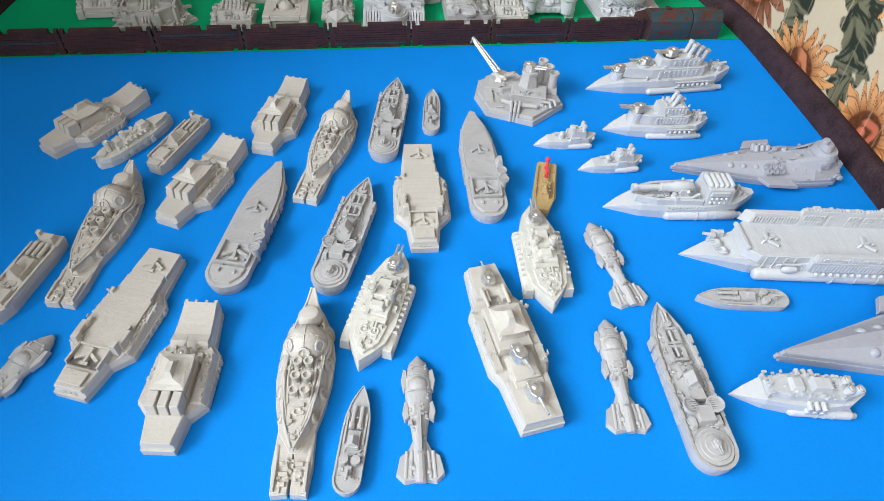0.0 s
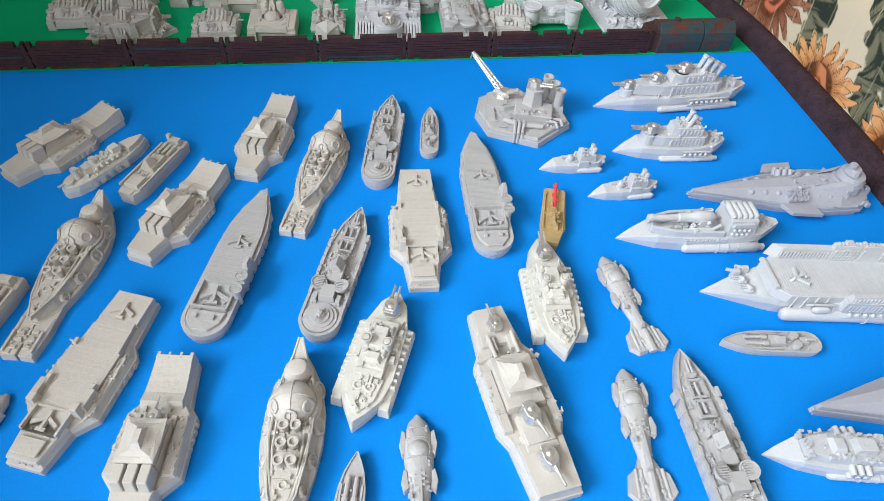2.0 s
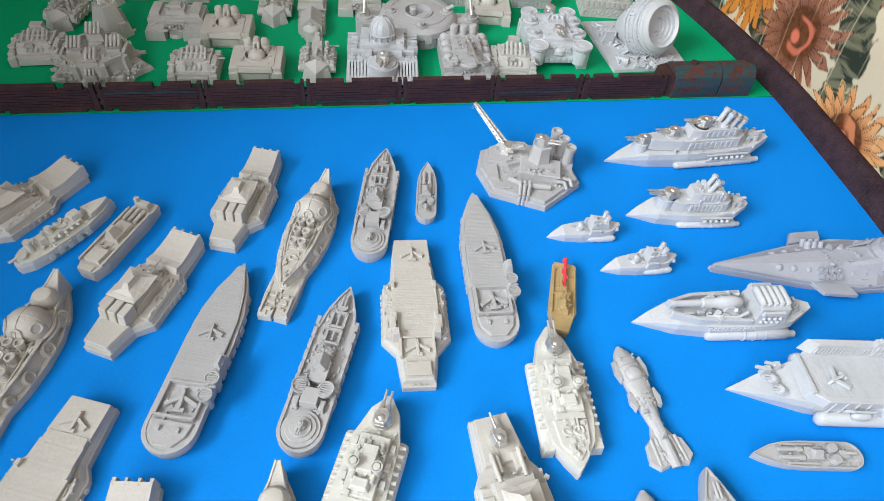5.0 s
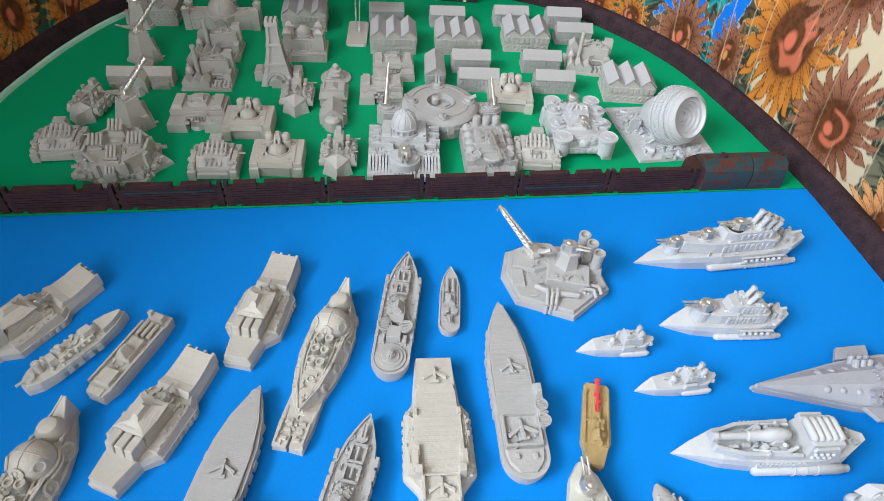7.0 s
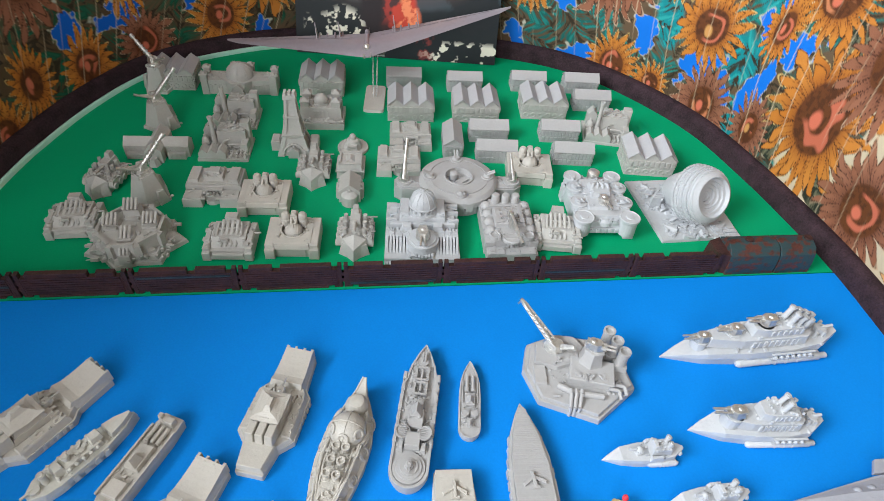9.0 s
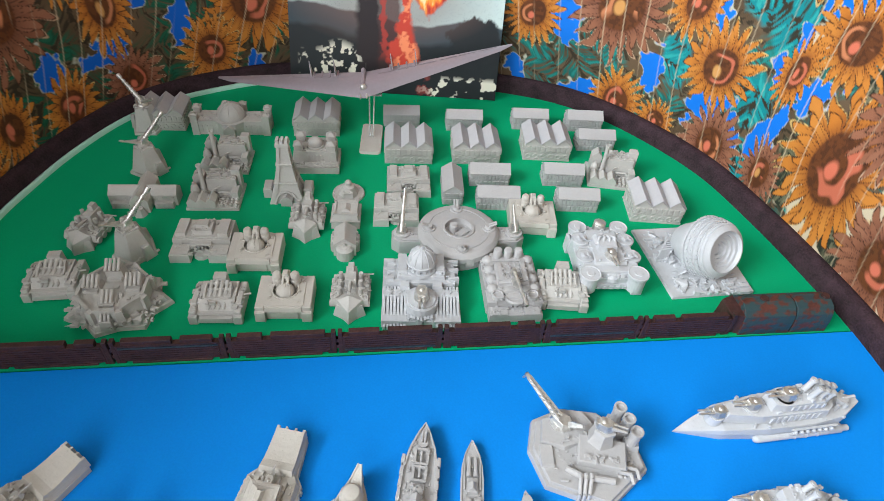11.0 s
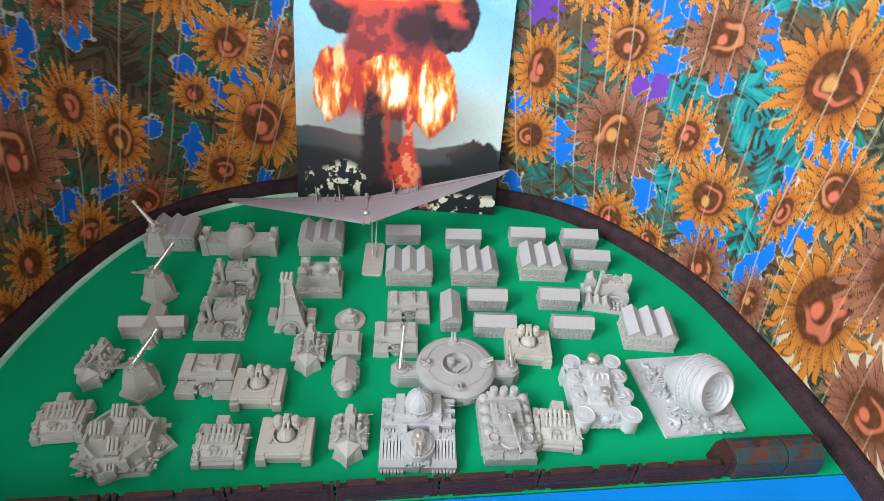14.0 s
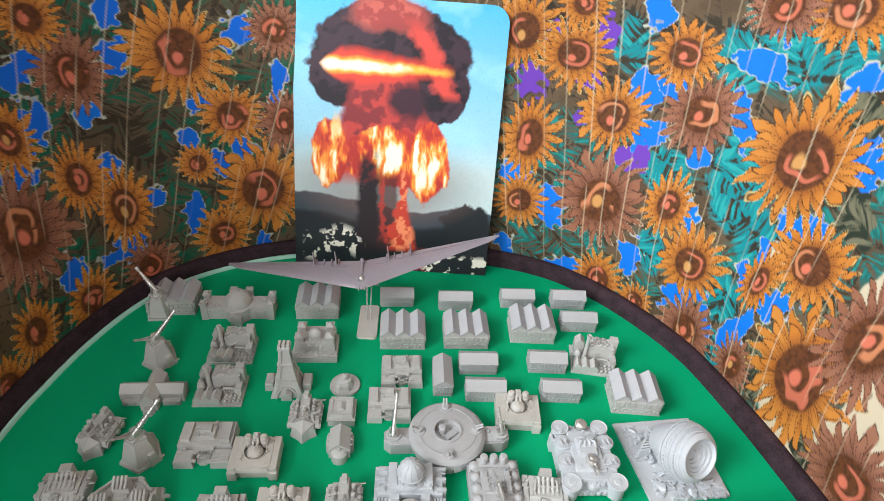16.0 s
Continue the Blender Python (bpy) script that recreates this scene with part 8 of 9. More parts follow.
def fortress(mat=STONE):
    root = thing("model_fortress", "grey-brown resin model star fortress with rocket batteries", "model fortress")
    star = [(24 * (1.30 if i % 2 == 0 else 1.0) * math.cos(t) * 1.1, 24 * (1.22 if i % 2 == 0 else 1.0) * math.sin(t)) for i, t in enumerate(np.linspace(0, math.tau, 14, endpoint=False))]
    bm = bmesh.new()
    prism(bm, [(x * 1.12, y * 1.08) for x, y in star], 0, 3.4, 0.97)
    prism(bm, star, 3.4, 7.4, 0.94)
    part("rock_base", bm, mat, root, bevel=0.4)
    bm = bmesh.new()
    prism(bm, ring(8, 25, 0, 0, math.pi / 8), 7.4, 17, 0.96)
    part("keep", bm, mat, root, bevel=0.3)
    bm = bmesh.new()
    for i in range(8):
        t = i * math.tau / 8
        x, y = 22 * math.cos(t), 22 * math.sin(t)
        box(bm, x, y, 17, 2.2, 15, 3.0, turn=math.degrees(t))
    pieces("parapet", bm, mat, root)
    bm = bmesh.new()
    for i in range(8):
        t = (i + 0.5) * math.tau / 8
        box(bm, 24 * math.cos(t), 24 * math.sin(t), 7, 5, 5.4, 11.4, 0.85, math.degrees(t))
    pieces("bastion", bm, mat, root, bevel=0.3)
    for x, y, n, tall in ((-1, 14, 4, 30), (-14, 3, 4, 25), (14, 4, 4, 25), (0, -10, 3, 23)):
        bm = bmesh.new()
        box(bm, x, y, 17, 13, 9, tall - 21, 0.85)
        box(bm, x, y - 2, 17, 10, 11, 2.2)
        bat = part("battery", bm, mat, root, bevel=0.3)
        for i in range(n):
            bm = bmesh.new()
            px = x + (i - (n - 1) / 2) * 2.9
            rod(bm, (px, y - 5.5, tall - 4), (px, y + 3, tall + 1), 1.2, 1.2, 9)
            part("rocket", bm, mat, bat)
    bm = bmesh.new()
    box(bm, 0, -24, 3, 9, 7, 9, 0.9)
    for i in range(3):
        rod(bm, (-2.6 + i * 2.6, -26, 12), (-2.6 + i * 2.6, -20, 17.4), 1.0)
    for s in (-1, 1):
        pipe(bm, [(s * 7, -23, 16), (s * 12, -22, 16)], 0.8)
        box(bm, s * 16, -17, 3, 6, 6, 7, 0.9, 40 * s)
    part("gatehouse", bm, mat, root, bevel=0.2)
    greebles(root, mat, [(-20, 20, -20, 18, 17), (-30, 30, -27, -20, 6.6), (20, 31, -16, 16, 6.6), (-31, -20, -16, 16, 6.6)], 44, 36, 1.9)
    return root


def grand_temple(mat=WHITE):
    root = thing("model_fortified_temple", "pale resin model fortified temple with ribbed stairs and silver turret", "model building")
    bm = bmesh.new()
    box(bm, 0, 0, 0, 57, 56, 7)
    box(bm, 0, 14, 7, 52, 26, 9, 0.97)
    box(bm, 0, 15, 16, 36, 22, 3.4, 0.95)
    box(bm, 0, -6, 7, 54, 7, 6.4)
    part("base", bm, mat, root, bevel=0.3)
    for s in (-1, 1):
        for i in range(7):
            bm = bmesh.new()
            x = s * (11.6 + i * 2.5)
            v = [(x - 0.9, -30, 3.0), (x - 0.9, -9, 13.5), (x - 0.9, 0, 13.5)]
            for (x0, y0, z0), (x1, y1, z1) in zip(v, v[1:]):
                q = [bm.verts.new(p) for p in ((x0, y0, 0), (x0 + 1.7, y0, 0), (x1 + 1.7, y1, 0), (x1, y1, 0), (x0, y0, z0), (x0 + 1.7, y0, z0), (x1 + 1.7, y1, z1), (x1, y1, z1))]
                for f in ((3, 2, 1, 0), (4, 5, 6, 7), (0, 1, 5, 4), (1, 2, 6, 5), (2, 3, 7, 6), (3, 0, 4, 7)):
                    bm.faces.new([q[k] for k in f])
            bmesh.ops.recalc_face_normals(bm, faces=bm.faces)
            part("rib", bm, mat, root)
        for i in range(3):
            bm = bmesh.new()
            box(bm, s * 24, 5 + i * 9, 0, 8.6, 2.6, 18.4, 0.94)
            part("buttress", bm, mat, root, bevel=0.2)
    bm = bmesh.new()
    drum(bm, 0, -13, 7, 12.6, 7.4, 0.97, 26)
    drum(bm, 0, -13, 14.4, 10.6, 1.4, 0.97, 26)
    for i in range(7):
        box(bm, -7.5 + i * 2.5, -25 + abs(i - 3) * 0.8, 2, 1.5, 8, 7)
    pieces("barbette_block", bm, mat, root, bevel=0.15)
    turret(root, 0, -13, 15.6, 270, 1.7, 2, METAL, 8.5)
    bm = bmesh.new()
    drum(bm, 0, 15, 19, 12.4, 2.0, 0.97, 28)
    for i in range(14):
        t = i * math.tau / 14
        box(bm, 9.6 * math.cos(t), 15 + 9.6 * math.sin(t), 20.8, 1.8, 2.0, 4.6, 1, math.degrees(t))
    drum(bm, 0, 15, 20.8, 8.6, 4.8, 1, 24)
    part("drum_wall", bm, mat, root)
    bm = bmesh.new()
    lathe(bm, [(10.4, 0), (10.2, 1.4), (9.7, 4.4), (8.3, 8.0), (5.8, 10.7), (2.6, 12.2), (1.3, 12.5), (1.0, 13.8), (0, 14.2)], 0, 15, 25.2, 28)
    hoop(bm, 0, 15, 25.2, 10.4, 0.7, 28)
    for i in range(12):
        t = i * math.tau / 12
        pipe(bm, [(r * math.cos(t), 15 + r * math.sin(t), 25.2 + u) for r, u in ((10.3, 1), (9.8, 4.4), (8.4, 8.0), (5.9, 10.7), (2.7, 12.2))], 0.4, 5)
    part("dome", bm, mat, root, "pale ribbed dome", smooth=True)
    bm = bmesh.new()
    for s in (-1, 1):
        box(bm, s * 14, 17, 19, 7, 20, 3, 0.9)
        box(bm, s * 12, -1, 13.4, 8, 6, 4, 0.8)
    pieces("roof_block", bm, mat, root, bevel=0.3)
    greebles(root, mat, [(-24, 24, 3, 26, 16.2), (-17, 17, 6, 25, 19.3), (-10, 10, -27, -22, 7), (-26, 26, -9, -3, 13.3)], 45, 30, 1.7)
    return root


def landship(mat=GREY):
    root = thing("model_landship", "grey resin model landship with a long silver gun", "model tank")
    bm = bmesh.new()
    box(bm, 0, 0, 0, 40, 58, 7, 0.98)
    box(bm, 0, 2, 7, 34, 44, 8, 0.95)
    part("hull", bm, mat, root, bevel=0.4)
    for s in (-1, 1):
        bm = bmesh.new()
        box(bm, s * 17, 4, 0, 8, 50, 12, 0.96)
        part("track_guard", bm, mat, root, bevel=0.8)
        for i in range(4):
            bm = bmesh.new()
            dome(bm, s * 15.5, 22 - i * 10, 13, 4.6, 0.9, 12)
            part("side_dome", bm, mat, root, smooth=True)
        bm = bmesh.new()
        lathe(bm, [(4.4, 0), (4.4, 3.4), (3.6, 3.8), (3.2, 2.4), (0, 2.4)], s * 13, -16, 13, 14)
        part("gun_pit", bm, mat, root)
    bm = bmesh.new()
    box(bm, 0, 4, 15, 24, 22, 3.4, 0.95)
    prism(bm, [(-14, -14), (14, -14), (19, -8), (19, -4), (-19, -4), (-19, -8)], 11, 15.7, 0.98)
    part("deck", bm, mat, root, bevel=0.3)
    bm = bmesh.new()
    for x in (-8, 0, 8):
        lathe(bm, [(3.4, 0), (3.4, 7), (2.8, 8.4), (0, 9)], x, 24, 15, 14)
    box(bm, 0, 23, 7, 28, 9, 9, 0.95)
    part("engine_house", bm, mat, root, smooth=True)
    bm = bmesh.new()
    lathe(bm, [(8.4, 0), (8.6, 2), (7.8, 3), (7, 1.6), (0, 1.6)], 0, -16, 12.6, 22)
    part("barbette", bm, mat, root)
    bm = bmesh.new()
    for s in (-1, 1):
        box(bm, s * 12, -25, 0, 13, 8, 8, 0.9)
        box(bm, s * 9, 4, 18, 4, 18, 1.6)
    part("front_plate", bm, mat, root, bevel=0.3)
    bm = bmesh.new()
    prism(bm, [(2.4, 4), (-2.4, 4), (-3, -2), (0, -5), (3, -2)], 0, 5, 0.7)
    rod(bm, (0, 8, 6), (0, -24, 3.6), 1.7, 1.1, 12)
    rod(bm, (0, -22, 3.8), (0, -25, 3.5), 1.5, 1.5, 12)
    box(bm, 0, 7, 3.4, 4.4, 4, 5, 0.7)
    part("long_gun", moved(bm, 1, -8, 18.4, 8), METAL, root, "polished silver metal gun", smooth=True)
    greebles(root, mat, [(-16, 16, -20, 24, 15), (-18, 18, -28, -20, 7), (-11, 11, -6, 14, 18.3), (-20, -14, -18, 26, 12), (14, 20, -18, 26, 12)], 46, 30, 1.8)
    return root


def turret_landship(mat=WHITE):
    root = thing("model_landship", "pale resin model landship studded with round gun tubs", "model tank")
    bm = bmesh.new()
    prism(bm, [(-24, -26), (24, -26), (24, 26), (-24, 26)], 4, 15, 0.97)
    box(bm, 0, 2, 15, 44, 50, 4.4, 0.96)
    box(bm, 0, 4, 19.4, 26, 40, 2.2, 0.92)
    part("hull", bm, mat, root, bevel=0.5)
    for x in (-21, 21):
        for y in (-24, 22):
            bm = bmesh.new()
            box(bm, x, y, 0, 8.4, 9, 15, 0.95)
            part("corner_leg", bm, mat, root, bevel=0.5)
    tubs = [(-18.5, -19, 8.2, 19), (18.5, -19, 8.2, 19), (-18.5, 0, 7.4, 19), (18.5, 0, 7.4, 19), (-18, 18, 7.2, 20), (18, 18, 7.2, 20), (-17, 33, 7.4, 20), (17, 33, 7.4, 20)]
    for x, y, r, z in tubs:
        bm = bmesh.new()
        lathe(bm, [(r * 0.84, -14), (r * 0.86, -2.0), (r * 0.98, -0.8), (r, 1.4), (r * 0.94, 1.8), (r * 0.87, 1.3), (r * 0.4, 1.3), (r * 0.34, 1.8), (0, 1.8)], x, y - 6, z, 22)
        tub = part("gun_tub", bm, mat, root)
        if y != -19 and y != 33:
            bm = bmesh.new()
            for s in (-1, 1):
                rod(bm, (x + s * 1.8, y - 4, z + 3), (x + s * 1.8, y - 11, z + 5), 0.9)
            drum(bm, x, y - 6, z + 1.6, r * 0.45, 2.6)
            part("tub_gun", bm, mat, tub)
    bm = bmesh.new()
    box(bm, 0, 24, 4, 34, 16, 13, 0.94)
    part("stern_block", bm, mat, root, bevel=0.4)
    bm = bmesh.new()
    box(bm, 0, 6, 21, 16, 18, 5, 0.86)
    for i in range(4):
        pipe(bm, [(-8 + i * 5, 2, 24), (-5 + i * 4, 8, 27), (2 - i * 2, 14, 25)], 1.2)
    pieces("machinery", bm, mat, root)
    bm = bmesh.new()
    box(bm, 0, -25, 5, 30, 4, 5, 0.96)
    lathe(bm, [(6, 0), (5.2, 3), (3, 5), (0, 5.6)], 0, -22, 12, 16)
    for i in range(5):
        box(bm, -10 + i * 5, -27.4, 6, 3, 1.2, 3)
    part("front_plate", bm, mat, root, bevel=0.3)
    turret(root, 1, -9, 21, 276, 1.4, 2, METAL, 9)
    bm = bmesh.new()
    lathe(bm, [(4.6, 0), (5, 2), (4.2, 2.6), (3, 3.4), (0, 3.6)], 1, 28, 23, 16)
    drum(bm, 1, 28, 14, 5, 9.4)
    part("silver_hatch", bm, METAL, root, "silver metal hatch")
    greebles(root, mat, [(-18, 18, -18, 24, 21), (-24, 24, -26, -20, 15), (-16, 16, 18, 30, 17)], 47, 40, 1.9)
    return root


def disc_fortress(mat=GREY):
    root = thing("model_disc_fortress", "round grey resin model fortress with two gun arms", "model fortress")
    bm = bmesh.new()
    drum(bm, 0, 0, 0, 29, 9, 1.0, 40)
    for i in range(40):
        t = i * math.tau / 40
        box(bm, 28.9 * math.cos(t), 28.9 * math.sin(t), 1, 1.2, 1.6, 7, 1, math.degrees(t))
    part("drum_wall", bm, mat, root)
    bm = bmesh.new()
    lathe(bm, [(29, 9), (31, 9.4), (33, 11), (33, 16), (31.6, 17.4), (30.4, 18.6), (29.4, 19.2), (11.4, 19.2), (11, 15.4), (0, 15.4)], 0, 0, 0, 48)
    part("deck", bm, mat, root, smooth=True)
    for i in range(8):
        t = i * math.tau / 8 + 0.2
        bm = bmesh.new()
        box(bm, 30.6 * math.cos(t), 30.6 * math.sin(t), 7.6, 5.2, 6.2, 8.0, 1, math.degrees(t))
        part("rib", bm, mat, root, bevel=0.3)
    bm = bmesh.new()
    lathe(bm, [(24.6, 18.9), (24.6, 19.8), (23.9, 19.8), (23.9, 18.9)], 0, 0, 0, 48, None, True)
    lathe(bm, [(12.6, 18.9), (12.4, 20.4), (11.2, 20.4), (11.2, 18)], 0, 0, 0, 32, None, True)
    part("deck_ring", bm, mat, root)
    for i in range(4):
        t = i * math.tau / 4 + math.pi / 2
        x, y = 24.4 * math.cos(t), 24.4 * math.sin(t)
        bm = bmesh.new()
        drum(bm, x, y, 18, 5.4, 2.2, 0.95, 20)
        drum(bm, x, y, 20, 3.4, 2.6, 0.8)
        for k in (-1, 1):
            rod(bm, (x + k * 1.2 * math.sin(t), y - k * 1.2 * math.cos(t), 22), (x + k * 1.2 * math.sin(t) + 6 * math.cos(t), y - k * 1.2 * math.cos(t) + 6 * math.sin(t), 25), 0.9)
        part("gun_post", bm, mat, root)
    bm = bmesh.new()
    box(bm, 3, -2, 15.4, 11, 5, 1.6, 1, 40)
    lathe(bm, [(3.4, 0), (3.4, 5.4), (2.4, 6.6), (0, 6.8)], -4, 2, 15.4, 14)
    for x, y in ((-5.4, 3.6), (-2.8, 3.8)):
        hoop(bm, x, y, 21, 1.4, 0.5, 12)
    part("well_machine", bm, mat, root)
    for s in (-1, 1):
        bm = bmesh.new()
        prism(bm, [(s * 24, -9), (s * 48, -9), (s * 54, -4), (s * 54, 5), (s * 49, 9), (s * 24, 9)], 0, 12.4, 0.98)
        prism(bm, [(s * 24, -8), (s * 47, -8), (s * 52, -4), (s * 52, 4), (s * 48, 8), (s * 24, 8)], 12.4, 14, 0.97)
        part("gun_arm", bm, mat, root, bevel=0.4)
        bm = bmesh.new()
        drum(bm, s * 46, 0, 14, 7, 1.6, 0.96, 22)
        part("gun_base", bm, mat, root)
    for s, tip, turn, reach in ((-1, 48, 82, 30), (1, 62, 108, 19)):
        bm = bmesh.new()
        drum(bm, 0, 0, 0, 4.6, 2.6, 0.9)
        for k in (-1, 1):
            prism(bm, [(-3, k * 2), (3, k * 2), (1.6, k * 3.6), (-2, k * 3.6)], 2, 8.4, 0.6)
        way = Vector((math.cos(radians(tip)), 0, math.sin(radians(tip))))
        rod(bm, Vector((-1, 0, 5)) - way * 3, Vector((0, 0, 6)) + way * reach * 0.5, 2.0, 1.5, 12)
        rod(bm, Vector((0, 0, 6)) + way * reach * 0.5, Vector((0, 0, 6)) + way * reach, 1.4, 1.0, 12)
        part("sky_gun", moved(bm, s * 46, 0, 15.4, turn), METAL, root, "silver metal gun raised skyward", smooth=True)
    greebles(root, mat, [(-8, 8, -8, 8, 15.4), (-44, -34, -6, 6, 14), (34, 44, -6, 6, 14)], 48, 14, 1.5)
    return root


def fallen_observatory(mat=WHITE):
    root = thing("model_giant_cannon", "white resin giant barrel gun in rubble on a square base", "model building")
    rnd = random.Random(3)
    bm = bmesh.new()
    prism(bm, [(-29, -45), (39, -35), (31, 43), (-42, 33)], 0, 2.4, 0.985)
    part("base", bm, mat, root, bevel=0.2)
    for i in range(90):
        x, y = rnd.uniform(-31, 30), rnd.uniform(-36, 33)
        if x < -20 and y < -10 or x > 18 and y > 5:
            continue
        bm = bmesh.new()
        r = rnd.uniform(1.6, 5.0)
        pts = [bm.verts.new((x + r * rnd.uniform(-1, 1), y + r * rnd.uniform(-1, 1), 2 + r * rnd.uniform(-0.3, 0.95))) for k in range(9)]
        bmesh.ops.convex_hull(bm, input=pts)
        for q in [q for q in bm.verts if not q.link_faces]:
            bm.verts.remove(q)
        part("rubble", bm, mat, root)
    m = Matrix.Rotation(radians(-66), 4, "Z") @ Matrix.Rotation(radians(62), 4, "Y")
    bm = bmesh.new()
    prof = [(15, -30), (17, -26), (19, -20), (21.6, -14), (22.4, -8), (25, -6)]
    for k in range(7):
        z = -4 + k * 3.1
        prof += [(27.4 - 0.12 * k * k, z), (27.6 - 0.12 * k * k, z + 2.0), (26.4 - 0.13 * k * k, z + 2.5)]
    prof += [(20.2, 19.4), (18.6, 20)]
    for k in range(5):
        prof += [(17.6 - k * 3.1, 18.6 - k * 2.2), (17.2 - k * 3.1, 16.6 - k * 2.2)]
    prof += [(0, 7)]
    prof = [(r * 0.88, h * 0.88) for r, h in prof]
    lathe(bm, prof, 3, -9, 23, 44, m)
    barrel = part("barrel", bm, mat, root, smooth=True)
    for k in range(4):
        n = 44
        bm = bmesh.new()
        for i in range(n):
            t = i * math.tau / n
            r = 24.1 - 0.23 * k * k
            p = m @ Vector((r * math.cos(t), r * math.sin(t), -2.4 + k * 4.0))
            bmesh.ops.create_cube(bm, size=1.0, matrix=Matrix.Translation(p + Vector((3, -9, 23))) @ m @ Matrix.Rotation(t, 4, "Z") @ Matrix.Diagonal((1.6, 2.2, 2.2, 1)))
        part("rivet_band", bm, mat, barrel)
    bm = bmesh.new()
    for i in range(5):
        box(bm, -25 + i * 2.6, -2 + i * 3.4, 2.2, 10, 1.5, 11 - i * 0.6, 0.92, 12)
    for k in (-1, 1):
        box(bm, -20 + k * 4.4, 5, 9.4, 1.6, 18, 2.2, 1, -36)
    pieces("breech_rail", bm, mat, root)
    for i in range(6):
        bm = bmesh.new()
        box(bm, -10 + i * 2.2, -12 - i * 2.6, 2, 5, 2.2, 14 - i * 2.0, 0.9, -38)
        part("step", bm, mat, root)
    greebles(root, mat, [(-36, -4, -8, 30, 2.4), (-24, 34, -40, -24, 2.4)], 54, 60, 2.4)
    return root


def flying_wing():
    root = thing("model_flying_wing", "lilac-grey plastic model flying wing held up on a clear stand", "model aircraft")
    span = 148.0
    bm = bmesh.new()
    rows = []
    for k in np.linspace(-1, 1, 25):
        a = abs(k)
        lead, trail = -43 + 52 * a, -2 + 17 * a
        if a > 0.96:
            lead += 3
        thick = 6.4 * (1 - 0.86 * a) * (1 + 0.4 * math.exp(-(a / 0.1) ** 2))
        lift = 2 * a
        prof = [(0.0, 0.0), (0.12, 0.62), (0.35, 1.0), (0.7, 0.6), (1.0, 0.05), (0.7, -0.3), (0.35, -0.5), (0.12, -0.4)]
        rows.append([bm.verts.new((k * span, lead + (trail - lead) * p, lift + thick * q * 0.6)) for p, q in prof])
    for p, q in zip(rows, rows[1:]):
        for i in range(8):
            bm.faces.new((p[i], p[(i + 1) % 8], q[(i + 1) % 8], q[i]))
    bm.faces.new(rows[0]), bm.faces.new(rows[-1][::-1])
    bmesh.ops.recalc_face_normals(bm, faces=bm.faces)
    wing = part("wing", bm, WING, root, smooth=True)
    for s in (-1, 1):
        for x in (28, 52):
            bm = bmesh.new()
            y = -2 + 17 * x / span
            prism(bm, [(s * x - 0.4, y - 10), (s * x + 0.4, y - 10), (s * x + 0.4, y + 2), (s * x - 0.4, y + 2)], 1, 15, 0.8, (0, 4), topy=0.12)
            part("fin", bm, WING, root)
        for i in range(4):
            bm = bmesh.new()
            x = s * (26 + i * 8)
            y = -2 + 17 * abs(x) / span
            rod(bm, (x, y - 10, 2.0), (x, y + 2, 1.4), 1.1, 0.9, 8)
            part("engine_nacelle", bm, WING, wing, smooth=True)
        for i in range(6):
            bm = bmesh.new()
            x0, x1 = s * (14 + i * 20), s * (14 + i * 20 + 18)
            f = lambda x, k: ((-43 + 52 * abs(x) / span) * (1 - k) + (-2 + 17 * abs(x) / span) * k)
            zz = lambda x: 2 * abs(x) / span + 6.4 * (1 - 0.86 * abs(x) / span) * 0.30 + 0.4
            v = [bm.verts.new(p) for p in ((x0, f(x0, 0.72), zz(x0)), (x1, f(x1, 0.72), zz(x1)), (x1, f(x1, 0.76), zz(x1)), (x0, f(x0, 0.76), zz(x0)))]
            g = bmesh.ops.extrude_face_region(bm, geom=[bm.faces.new(v)])
            bmesh.ops.translate(bm, vec=(0, 0, 0.5), verts=[q for q in g["geom"] if isinstance(q, bmesh.types.BMVert)])
            bmesh.ops.recalc_face_normals(bm, faces=bm.faces)
            part("flap_line", bm, WING, wing)
    bm = bmesh.new()
    lathe(bm, [(3.4, 0), (3.4, 2), (2.6, 4.4), (1.2, 5.4), (0, 5.6)], 0, -32, 2.4, 14)
    part("canopy", bm, METAL, root, "shiny clear cockpit canopy", smooth=True)
    bm = bmesh.new()
    rod(bm, (0, -28, 3.4), (0, -2, 3.4), 2.6, 1.1, 12)
    dome(bm, 0, -6, 3.4, 2.6, 1.7, 12)
    part("spine", bm, WING, root, smooth=True)
    for x in (-3, 3):
        bm = bmesh.new()
        rod(bm, (x, -36, 1.6), (x, -44, 0.8), 1.1, 0.8, 8)
        part("nose_gun", bm, METAL, root)
    return root


